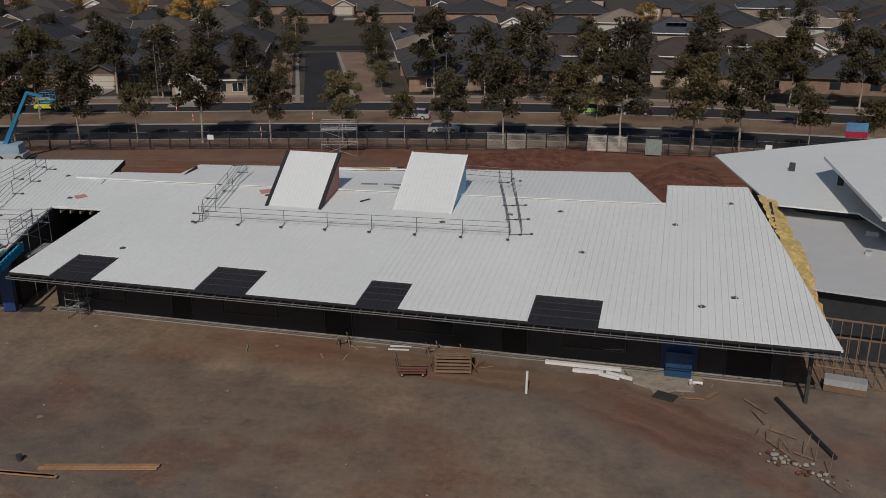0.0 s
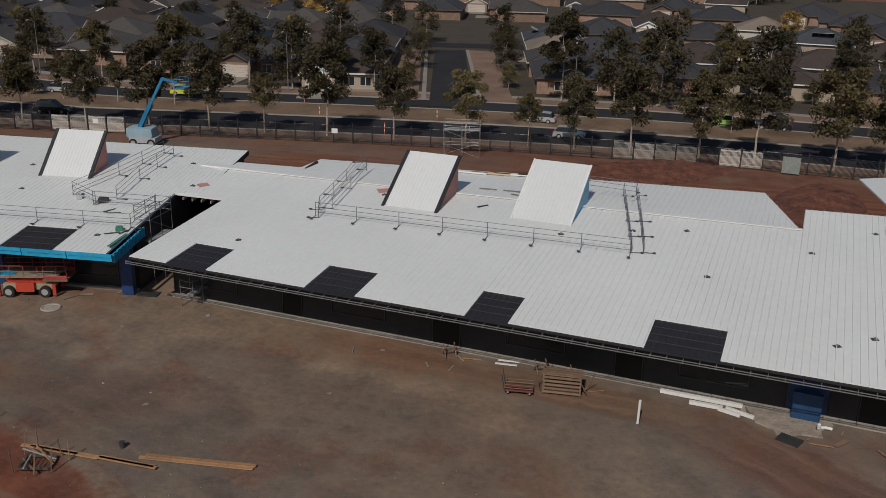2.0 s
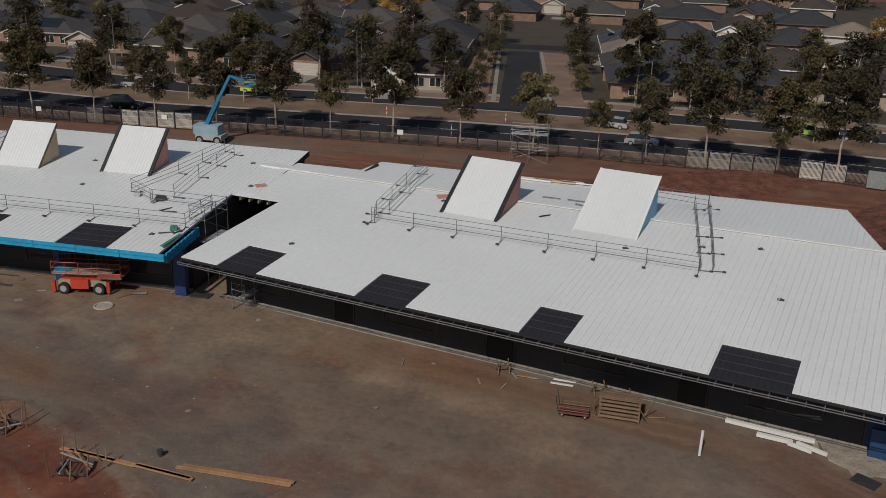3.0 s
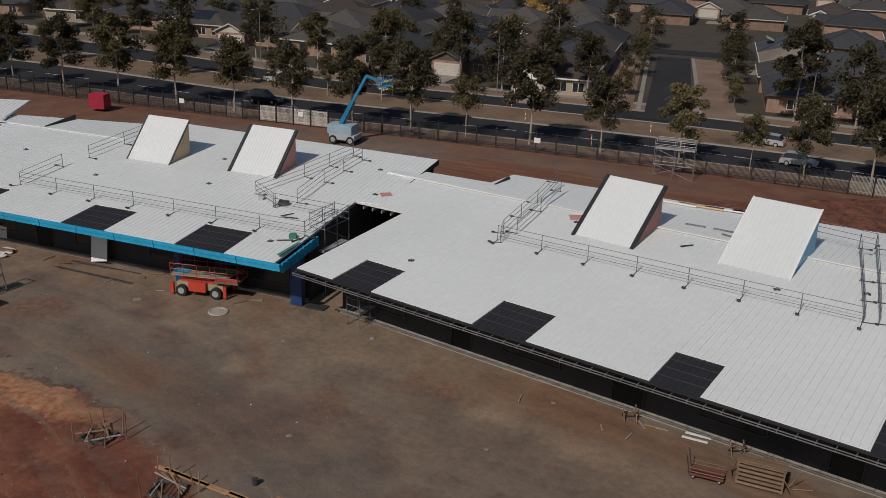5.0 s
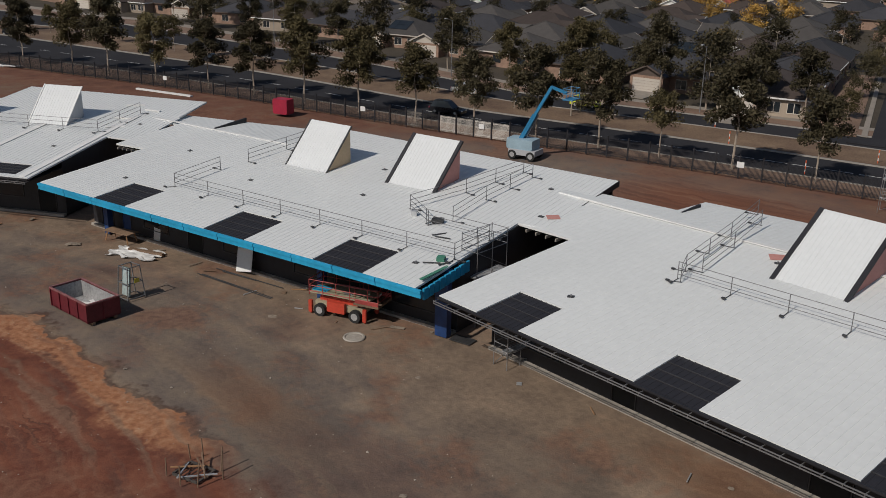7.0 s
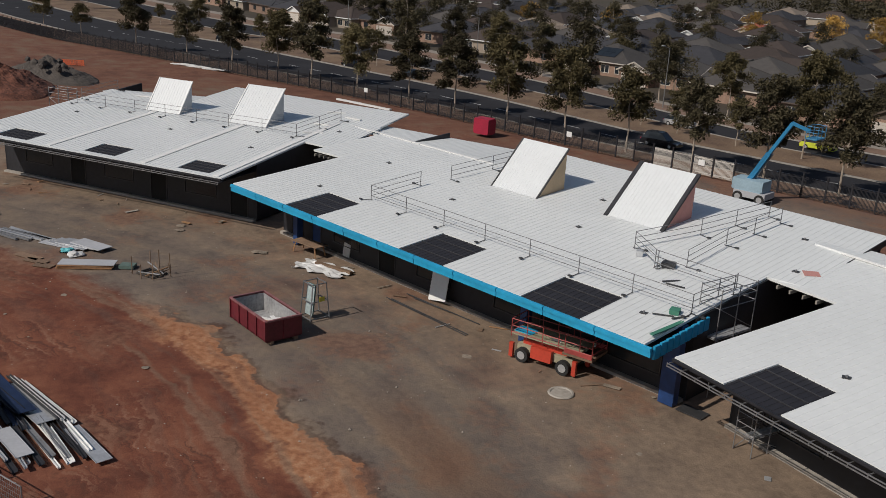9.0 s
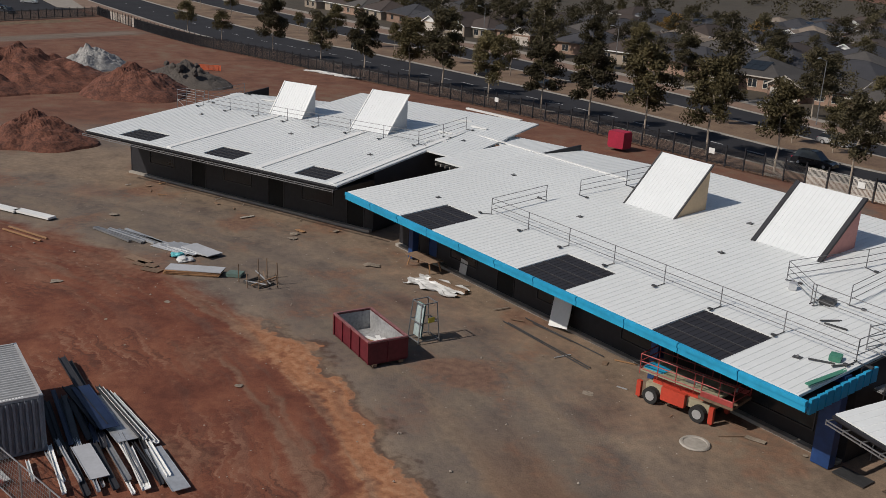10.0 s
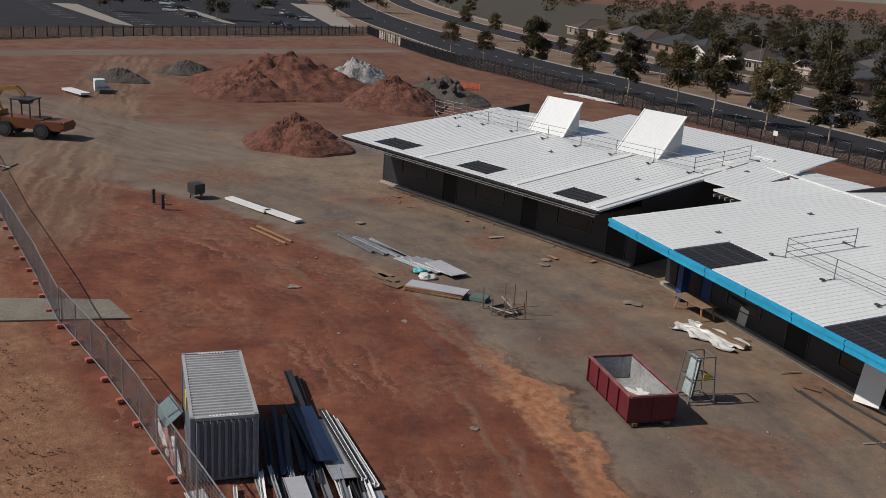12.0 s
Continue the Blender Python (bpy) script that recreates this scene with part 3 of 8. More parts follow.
def front_zones(ulo, uhi, lights, vtop, vs=(0.45, 2.72), right=0.0):
    """Front slope with gaps where the dark sheets lie; right: how much the east edge leans west per v."""
    z, u = [], ulo
    for a, c in lights:
        z.append((u, a, (0, 0), (vtop, vtop), front_z))
        z.append((a, c, (vs[1], vs[1]), (vtop, vtop), front_z))
        if vs[0] > 0.1:
            z.append((a, c, (0, 0), (vs[0], vs[0]), front_z))
        u = c
    z.append((u, uhi - right * vtop, (0, 0), (vtop, vtop), front_z))
    if right:
        z.append((uhi - right * vtop, uhi, (0, 0), (vtop, 0.01), front_z))
    return z


mat_purlin = mat("dull_purlin", (0.055, 0.053, 0.055), 0.5, 0.2)


def dark_light(b, a, c, vs=(0.45, 2.72)):
    """A dark ribbed sheet let into the roof on its purlins."""
    bm = BM()
    ribbed(bm, a, c, (vs[0], vs[0]), (vs[1], vs[1]), lambda v: front_z(v) - 0.07, 0.36, 0.022, 0.03)
    sk = part("skylight", bm, M_MESHDK, b, "dark ribbed translucent roof sheet on purlins")
    for k in range(1, 4):
        bm = BM()
        v = vs[0] + (vs[1] - vs[0]) * k / 4
        box(bm, a * S, v * S - 0.03, front_z(v) - 0.07, c * S, v * S + 0.03, front_z(v) - 0.035)
        part("purlin", bm, mat_purlin, sk)


def popup(b, u0, u1, v0, v1, ztop, side, trim, label):
    """A wedge-shaped roof monitor: sloping front, upright back."""
    w0, w1 = u0 * S, u1 * S
    zb0, zb1 = front_z(v0) - 0.05, front_z(v1) - 0.3
    bm = BM()
    core = [(w0 + 0.06, v0 * S + 0.1, zb0), (w0 + 0.06, v1 * S - 0.08, zb1), (w0 + 0.06, v1 * S - 0.08, ztop - 0.12)]
    left = [bm.verts.new(p) for p in core]
    right = [bm.verts.new((w1 - 0.06, p[1], p[2])) for p in core]
    bm.faces.new(left)
    bm.faces.new(right[::-1])
    for k in range(3):
        bm.faces.new((left[k], left[(k + 1) % 3], right[(k + 1) % 3], right[k]))
    mon = part("roof_monitor", bm, side, b, label)
    bm = BM()
    n = round((w1 - w0) / 0.30)
    L = Vector((0, v1 * S - v0 * S, ztop - zb0))
    nrm = Vector((0, -L.z, L.y)).normalized()
    base = Vector((0, v0 * S, zb0))
    cols = []
    for k in range(n):
        a, w = w0 + (w1 - w0) * k / n, (w1 - w0) / n
        cols += [(a, 0.02), (a + 0.8 * w, 0.02), (a + 0.86 * w, 0.034), (a + 0.94 * w, 0.034)]
    cols.append((w1, 0.02))
    prev = None
    for u, h in cols:
        ring = [bm.verts.new(Vector((u, 0, 0)) + base + L * f + nrm * hh) for f, hh in ((-0.02, h), (1.02, h), (1.02, -0.06), (-0.02, -0.06))]
        if prev:
            for i in range(4):
                bm.faces.new((prev[i], ring[i], ring[(i + 1) % 4], prev[(i + 1) % 4]))
        else:
            bm.faces.new(ring)
        prev = ring
    bm.faces.new(prev[::-1])
    part("monitor_roof", bm, M_ROOF2, mon, "cream ribbed steel sheet")
    for u in (w0, w1):
        bm = BM()
        a, c = Vector((u, 0, 0)) + base - L * 0.02 + nrm * 0.03, Vector((u, 0, 0)) + base + L * 1.02 + nrm * 0.03
        bar(bm, a, c, 0.27 if trim is M_BLACK else 0.1, 0.16 if trim is M_BLACK else 0.1)
        part("barge_trim", bm, trim, mon)
    return mon


def eave_rails(b, u0, u1, posts=2.0):
    """Steel fascia framing: dark fascia with two rails on brackets in front."""
    bm = BM()
    box(bm, u0 * S, 0.04, EAVE - 0.34, u1 * S, 0.16, EAVE - 0.13)
    part("fascia", bm, M_BLACK, b)
    bm = BM()
    box(bm, u0 * S, -0.16, EAVE - 0.17, u1 * S, -0.012, EAVE - 0.05)
    part("gutter", bm, M_BLACK, b, "black eave gutter")
    for y, z in ((-0.10, EAVE - 0.10), (-0.42, EAVE - 0.24), (-0.42, EAVE - 0.38)):
        bm = BM()
        bar(bm, (u0 * S, y, z), (u1 * S, y, z), 0.045)
        part("fascia_rail", bm, M_STEEL, b, "galvanised rail along the eave")
    n = round((u1 - u0) * S / 0.9)
    bm = BM()
    prof = [(0.1, EAVE - 0.28), (-0.40, EAVE - 0.28), (-0.40, EAVE - 0.42), (-0.44, EAVE - 0.42), (-0.44, EAVE - 0.20), (-0.40, EAVE - 0.20), (-0.40, EAVE - 0.24), (0.1, EAVE - 0.24)]
    sides = [[bm.verts.new((x, y, z)) for y, z in prof] for x in (-0.02, 0.02)]
    bm.faces.new(sides[0])
    bm.faces.new(sides[1][::-1])
    for k in range(8):
        bm.faces.new((sides[0][k], sides[0][(k + 1) % 8], sides[1][(k + 1) % 8], sides[1][k]))
    br = part("fascia_bracket", bm, M_STEEL, b)
    br.matrix_basis = pose(u0 * S, 0, 0)
    for k in range(1, n + 1):
        o = new("fascia_bracket", br.data)
        o.parent = b
        o.matrix_basis = pose((u0 + (u1 - u0) * k / n) * S, 0, 0)


def wall_run(b, u0, u1, v, z1, bays, material=None, name="wall"):
    """An upright wall with cut openings closed by the fill sheet: bays are (start, end, sill, head) in metres of
    height, in plan units along u.
    """
    material = material or M_BLACK
    bm = BM()
    box(bm, u0 * S, v * S - 0.4, -0.1, u1 * S, v * S - 0.01, 0.12)
    part("footing", bm, M_CONC, b, "pale concrete footing along the wall")
    u = u0
    y0, y1 = v * S, v * S + 0.18
    for k, (a, c, sill, head, fill) in enumerate(sorted(bays) + [(u1, u1, 0, 0, None)]):
        bm = BM()
        box(bm, u * S, y0, 0, a * S, y1, z1)
        if a > u + 0.01:
            part(name, bm, material, b)
        else:
            bm.free()
        if fill is None:
            break
        bm = BM()
        box(bm, a * S, y0, head, c * S, y1, z1)
        part(name, bm, material, b)
        if sill > 0.05:
            bm = BM()
            box(bm, a * S, y0, 0, c * S, y1, sill)
            part(name, bm, material, b)
        bm = BM()
        for p, q in (((a * S + 0.03, sill), (c * S - 0.03, sill + 0.06)), ((a * S + 0.03, head - 0.06), (c * S - 0.03, head)), ((a * S + 0.03, sill), (a * S + 0.09, head)), ((c * S - 0.09, sill), (c * S - 0.03, head))):
            box(bm, p[0], y0 - 0.03, p[1], q[0], y0 + 0.08, q[1])
        w = part("window" if sill > 0.05 else "doorway", bm, M_STEELD, b)
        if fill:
            # in doorways this sheet is near black and stands for the unlit room
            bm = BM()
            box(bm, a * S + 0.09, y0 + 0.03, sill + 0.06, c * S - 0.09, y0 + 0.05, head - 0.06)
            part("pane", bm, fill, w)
        u = c


def posts(b, us, v=0.35):
    for u in us:
        bm = BM()
        box(bm, u * S - 0.07, v * S - 0.07, 0, u * S + 0.07, v * S + 0.07, front_z(v) - 0.14)
        part("post", bm, M_STEELD, b)


def shell(b, u0, u1, v1, wv=WALL_V, notch=None):
    """Side and back walls and the ceiling that close a block; notch: (u, v) of a corner cut from the rear west."""
    nu, nv = notch or (u0, v1)
    sides = [(u0, wv, u0, nv), (u1, wv, u1, v1)] + ([(u0, nv, nu, nv), (nu, nv, nu, v1)] if notch else [])
    for ua, va, ub, vb in sides:
        bm = BM()
        a, c = Vector((ua * S, va * S)), Vector((ub * S, vb * S))
        n = Vector((-(c - a).y, (c - a).x)).normalized() * 0.09
        lo = [bm.verts.new((p.x, p.y, 0)) for p in (a + n, c + n, c - n, a - n)]
        hi = [bm.verts.new((p.x, p.y, front_z(va if i in (0, 3) else vb) - 0.15)) for i, p in enumerate((a + n, c + n, c - n, a - n))]
        bm.faces.new(lo)
        bm.faces.new(hi)
        for i in range(4):
            bm.faces.new((lo[i], lo[(i + 1) % 4], hi[(i + 1) % 4], hi[i]))
        part("side_wall", bm, M_BLACK, b)
    bm = BM()
    box(bm, nu * S, v1 * S, 0, u1 * S, v1 * S + 0.18, EAVE - 0.2)
    part("back_wall", bm, M_DARK, b)
    bm = BM()
    box(bm, u0 * S, 0.3, EAVE - 0.36, u1 * S, wv * S, EAVE - 0.30)
    part("soffit", bm, M_BLACK, b)


RIDGE_Z = front_z(14.6)


def rear_z(v):
    return RIDGE_Z - 0.02 * (v - 14.6) * S


def link_z(v):
    return front_z(13.0) - 0.12 - 0.01 * (v - 13.0) * S


def flashing(b, a, c, w=0.32):
    bm = BM()
    bar(bm, Vector(a), Vector(c), w, 0.06)
    part("ridge_flashing", bm, M_FLASH, b)


def vent(x, y, z, deg=0):
    t = thing("roof_vent", pose(x, y, z, 0, 0, deg), "small dark pipe flashing with a short vent on the white roof", "vent", "roof vents")
    bm = BM()
    box(bm, -0.2, -0.16, -0.05, 0.2, 0.16, 0.03)
    part("flashing", bm, M_STEELD, t)
    bm = BM()
    tube(bm, (0, 0, 0), (0, 0, 0.12), 0.06, 8)
    part("pipe", bm, M_STEEL, t)
    return t


# middle-right block
VS_B = (0.03, 2.72)
B = building("school_block", -30.95, 10.46, 0.9, "long unfinished school block, white ribbed roof, steel-framed eave")
LB = [(2.35, 4.8), (10.55, 13.3), (18.95, 21.05), (27.2, 30.4)]
roof(B, front_zones(0, 40.7, LB, 8.8, VS_B, right=0.15), label="white ribbed steel roof")
roof(B, [(-3.5, 0.0, (8.6, 8.8), (13.55, 13.75), front_z), (0.0, 21.05, (8.8, 8.8), (13.75, 14.93), front_z), (21.05, 27.2, (8.8, 8.8), (14.93, 15.28), front_z), (27.2, 32.9, (8.8, 8.8), (15.28, 15.6), front_z),
         (32.9, 37.7, (8.8, 8.8), (18.9, 19.4), front_z), (37.7, 39.38, (8.8, 8.8), (19.4, 8.81), front_z)], "upper_roof", label="white ribbed steel roof")
roof(B, [(1.3, 18.0, (13.82, 14.77), (18.6, 21.47), rear_z), (18.0, 30.4, (14.77, 15.47), (21.47, 23.6), rear_z), (30.4, 32.9, (15.47, 15.6), (23.6, 15.7), rear_z), (-4.9, 1.3, (13.42, 13.82), (14.9, 15.9), rear_z)], "rear_roof", label="white ribbed steel rear roof")
for a, c in LB:
    dark_light(B, a, c, VS_B)
flashing(B, (-3.5 * S, 13.55 * S, front_z(13.55) + 0.08), (32.9 * S, 15.6 * S, front_z(15.6) + 0.08))
popup(B, 9.55, 12.95, 11.2, 14.9, 6.8 * S, M_PINK, M_BLACK, "cream wedge-shaped roof monitor with black edges and pink lined sides")
popup(B, 17.3, 20.8, 11.9, 16.2, 6.82 * S, M_BLUE, M_FLASH, "cream wedge-shaped roof monitor with blue membrane sides")
eave_rails(B, 0, 40.6)
wall_run(B, 0.2, 38.9, WALL_V, front_z(WALL_V) - 0.15,
         [(1.6, 4.4, 0.9, 2.9, M_GLASS), (7.2, 8.5, 0, 2.7, M_ROOMSHADE), (10.2, 13.4, 0.9, 2.9, M_GLASS), (16.0, 17.6, 0, 2.7, M_ROOMSHADE), (20.0, 23.0, 0.9, 2.9, M_GLASS),
          (25.4, 26.8, 0, 2.7, M_ROOMSHADE), (28.4, 31.6, 0.9, 2.9, M_GLASS), (33.2, 35.0, 0, 2.9, M_NAVY), (36.2, 38.4, 0, 3.0, M_ROOMSHADE)])
shell(B, 0.2, 38.9, 17.4, notch=(1.7, 14.6))

# middle-left block with the blue fascia
VS_A = (0.03, 2.9)
A = building("school_block", -59.65, 3.37, 14.1, "unfinished school block, white ribbed roof, blue membrane fascia")
LA = [(5.25, 8.0), (14.4, 17.4), (22.05, 25.15)]
roof(A, front_zones(0, 28.2, LA, 7.8, VS_A), label="white ribbed steel roof")
roof(A, [(-2.6, 0.0, (7.6, 7.8), (13.2, 13.2), front_z), (0.0, 28.2, (7.8, 7.8), (13.2, 13.2), front_z), (28.2, 29.9, (9.0, 9.1), (13.2, 13.2), front_z),
         (8.0, 29.9, (13.2, 13.2), (18.0, 17.6), front_z)], "upper_roof", label="white ribbed steel roof")
roof(A, [(-9.0, 8.0, (13.2, 13.2), (15.0, 19.0), link_z)], "rear_roof", label="white ribbed steel rear roof")
for a, c in LA:
    dark_light(A, a, c, VS_A)
flashing(A, (-8.6 * S, 13.3 * S, front_z(13.2) + 0.05), (8.0 * S, 13.3 * S, front_z(13.2) + 0.05))
for b4 in ((29.6 * S, 12.0 * S, 0, 29.6 * S + 0.16, 17.4 * S, EAVE + 0.85), (8.2 * S, 17.4 * S, 0, 29.6 * S, 17.4 * S + 0.16, EAVE + 1.5)):
    bm = BM()
    box(bm, *b4)
    part("rear_wall", bm, M_BLACK, A, "dark wrapped rear wall")
bm = BM()
bar(bm, (29.92 * S, 12.9 * S, front_z(12.9) - 0.2), (29.92 * S, 17.6 * S, front_z(17.6) - 0.2), 0.06, 0.42)
part("edge_flashing", bm, M_BLACK, A, "black roof edge flashing")
popup(A, 10.75, 14.1, 10.1, 12.5, 6.68 * S, M_CREAM, M_STEELD, "cream wedge-shaped roof monitor with tan lined sides")
popup(A, 18.35, 21.75, 10.6, 13.3, 6.72 * S, M_PINK, M_BLACK, "cream wedge-shaped roof monitor with black edges and pink lined sides")
n = 11
for k in range(n):
    bm = BM()
    u0, u1 = 28.6 * k / n + 0.02, 28.6 * (k + 1) / n - 0.02
    box(bm, u0 * S, -0.20, EAVE - 0.52, u1 * S, -0.06, EAVE - 0.02)
    box(bm, u0 * S, -0.26, EAVE - 0.22, u1 * S, -0.20, EAVE - 0.04)
    part("fascia_board", bm, M_BLUE, A, "fascia wrapped in bright blue membrane")
for k in range(9):
    bm = BM()
    v = 0.1 + 0.42 * k
    box(bm, 28.5 * S, v * S, front_z(v) - 0.72, 28.5 * S + 0.14, v * S + 0.46, front_z(v) - 0.03)
    part("fascia_board", bm, M_BLUE, A, "fascia wrapped in bright blue membrane")
wall_run(A, 0.2, 28.2, 3.4, front_z(3.4) - 0.15,
         [(1.0, 2.2, 0, 2.7, M_ROOMSHADE), (3.0, 3.9, 0, 2.7, M_NAVY), (5.0, 7.4, 0.8, 2.8, M_GLASS), (9.0, 10.4, 0, 2.7, M_ROOMSHADE), (12.0, 14.6, 0.8, 2.8, M_GLASS),
          (17.5, 19.4, 0.8, 2.8, M_GLASS), (20.4, 22.2, 0, 2.8, M_ROOMSHADE), (24.0, 27.0, 0.8, 2.8, M_GLASS)])
for u in (2.6, 20.2, 27.9):
    bm = BM()
    e = 0.45 if u > 27 else 0.25
    box(bm, u * S - e, 2.5 * S, 0, u * S + e, 2.5 * S + 0.5, front_z(2.5) - 0.2)
    part("post", bm, M_NAVY, A, "post wrapped in dark blue membrane")
shell(A, 0.2, 28.2, 17.0, 3.4)

# white link sheet that closes the roofs of the two middle blocks to each other
bm = BM()
ma, mb = A.matrix_basis, B.matrix_basis
link = [ma @ Vector((28.4 * S, 9.1 * S, front_z(9.1) - 0.03)), mb @ Vector((0.3 * S, 8.9 * S, front_z(8.9) - 0.03)), mb @ Vector((0.3 * S, 13.7 * S, front_z(13.7) - 0.04)), mb @ Vector((-4.4 * S, 14.4 * S, front_z(13.5) - 0.1)), ma @ Vector((28.4 * S, 14.2 * S, front_z(13.2) - 0.03))]
lo = [bm.verts.new(p - Vector((0, 0, 0.12))) for p in link]
hi = [bm.verts.new(p) for p in link]
bm.faces.new(hi)
bm.faces.new(lo[::-1])
for k in range(5):
    bm.faces.new((lo[k], lo[(k + 1) % 5], hi[(k + 1) % 5], hi[k]))
ob = part("link_roof", bm, M_ROOF, B, "white steel link roof")
ob.matrix_basis = B.matrix_basis.inverted()

# far-left block
C = building("school_block", -78.72, -9.35, 35.0, "unfinished school block, white ribbed roof and dark walls")
LC = [(2.75, 5.75), (10.6, 13.2), (18.1, 20.5)]
roof(C, front_zones(0, 21.7, LC, 8.8, (0.45, 2.3)), label="white ribbed steel roof")
roof(C, [(0, 21.7, (8.8, 8.8), (14.2, 14.2), front_z), (21.7, 24.4, (8.8, 8.4), (14.2, 14.2), front_z), (8.0, 24.3, (14.2, 14.2), (19.6, 18.7), front_z)], "upper_roof", label="white ribbed steel roof")
roof(C, [(-1.0, 8.0, (14.2, 14.2), (15.0, 18.0), link_z)], "rear_roof", label="white ribbed steel rear roof")
for a, c in LC:
    dark_light(C, a, c, (0.45, 2.3))
for u in (7.9, 15.7, 21.2):
    flashing(C, (u * S, 0.2, front_z(0) + 0.06), (u * S, 13.8 * S, front_z(13.8) + 0.06), 0.5)
popup(C, 6.95, 9.95, 10.3, 11.9, 6.46 * S, M_GREYLIN, M_FLASH, "white wedge-shaped roof monitor with grey sides")
popup(C, 14.35, 17.45, 10.3, 12.7, 6.67 * S, M_GREYLIN, M_FLASH, "white wedge-shaped roof monitor with grey sides")
eave_rails(C, 0, 21.7)
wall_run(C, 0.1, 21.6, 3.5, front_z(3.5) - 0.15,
         [(2.0, 4.6, 1.2, 2.6, M_GLASS), (6.2, 7.6, 0, 2.7, M_ROOMSHADE), (9.2, 11.8, 1.2, 2.6, M_GLASS), (13.2, 14.6, 0, 2.7, M_ROOMSHADE), (16.0, 18.6, 1.2, 2.6, M_GLASS), (19.6, 21.0, 0, 2.7, M_ROOMSHADE)])
shell(C, 0.1, 21.6, 17.4, 3.5)

# block beyond the east edge
D = building("school_block", 9.0, 17.5, -9, "grey and white stepped steel roofs of the neighbouring block")
for nm, poly, z0, z1, mt, lb in (("low_roof", ((-0.4, 0.2), (16, 0.2), (16, 13.6), (-2.8, 13.6)), 3.5 * S, 3.6 * S + 0.02, mat("roof_steel_grey", (0.52, 0.525, 0.53), 0.5, 0.0, 0.05), "flat grey membrane roof"),
                                 ("mid_roof", ((-8.0, 22.4), (-3.0, 11.2), (1.8, 11.3), (3.4, 8.2), (16, 6), (16, 37), (5.3, 35.1)), 4.4 * S, 4.5 * S, M_ROOF, "white steel roof"),
                                 ("high_roof", ((-0.6, 18.1), (2.85, 5.3), (16, 3), (16, 24), (4.3, 25.6)), 5.9 * S, 6.1 * S, M_ROOF, "white steel roof")):
    bm = BM()
    prism(bm, [(a * S, c * S) for a, c in poly], z0, z1)
    part(nm, bm, mt, D, lb)
for nm, poly, z1 in (("low_wall", ((0.2, 0.8), (15.8, 0.8), (15.8, 12), (-1.6, 12)), 3.5 * S), ("mid_wall", ((-5.0, 20.5), (-1.6, 13.2), (15.5, 12), (15.5, 35), (6, 33.5)), 4.4 * S), ("high_wall", ((1.6, 17.2), (4.4, 7.5), (15.5, 6), (15.5, 22), (5.6, 23)), 5.9 * S)):
    bm = BM()
    prism(bm, [(a * S, c * S) for a, c in poly], 0, z1)
    part(nm, bm, M_DARK, D)


# ---- guard rails on the roofs ----
def guard_rail(frame_m, runs, label="galvanised temporary guard rail clamped to the white roof"):
    """Runs are lists of plan points (u, v) in a block's frame; posts with ballast feet, three rails."""
    for run in runs:
        g = thing("guard_rail", frame_m, label, "guard rail", "roof guard rails")
        pts = []
        for (u0, v0), (u1, v1) in zip(run, run[1:]):
            n = max(1, round(math.hypot(u1 - u0, v1 - v0) * S / 3.6))
            for k in range(n):
                f = k / n
                pts.append((u0 + (u1 - u0) * f, v0 + (v1 - v0) * f))
        pts.append(run[-1])
        tops = [Vector((u * S, v * S, front_z(v))) for u, v in pts]
        cen = sum(tops, Vector()) / len(tops)
        for k, p in enumerate(tops):
            bm = BM()
            tube(bm, p + Vector((0, 0, 0.02)), p + Vector((0, 0, 1.12)), 0.027, 6)
            post = part("post", bm, M_GALV, g)
            d = (tops[min(k + 1, len(tops) - 1)] - tops[max(k - 1, 0)]).normalized()
            o = Vector((d.y, -d.x, 0))
            bm = BM()
            bar(bm, p - o * 0.1 + Vector((0, 0, 0.06)), p + o * 0.75 + Vector((0, 0, 0.06 - 0.08 * o.y * -1)), 0.035)
            box(bm, -0.11, -0.08, -0.02, 0.11, 0.08, 0.06, Matrix.Translation(p + o * 0.75 + Vector((0, 0, 0.05))))
            part("counterweight", bm, M_STEELD, post)
        for h in (0.35, 0.72, 1.1):
            for a, c in zip(tops, tops[1:]):
                bm = BM()
                tube(bm, a + Vector((0, 0, h)), c + Vector((0, 0, h)), 0.019, 6)
                part("rail", bm, M_GALV, g)


guard_rail(B.matrix_basis, [[(5.0, 17.6), (5.7, 14.0), (6.4, 9.2), (6.9, 8.1)], [(5.9, 16.4), (6.5, 13.0), (7.0, 9.6)], [(6.6, 8.3), (24.7, 9.2)], [(24.7, 9.4), (23.6, 13.6), (22.6, 17.4)], [(25.3, 9.6), (24.3, 13.8), (23.3, 17.8)], [(23.3, 17.8), (19.6, 18.0)]])
guard_rail(A.matrix_basis, [[(8.0, 7.2), (8.0, 3.6), (28.0, 3.4)], [(28.0, 3.4), (28.2, 6.2), (24.2, 6.4)], [(24.4, 6.3), (22.2, 7.7), (23.4, 11.4), (24.4, 16.1)], [(25.2, 7.4), (25.0, 11.0), (25.3, 15.6)], [(8.4, 9.2), (8.9, 15.6)]])
guard_rail(C.matrix_basis, [[(1.0, 9.5), (20.5, 9.6)], [(20.5, 9.6), (21.0, 14.5)], [(0.5, 10.5), (0.8, 14.0)]])

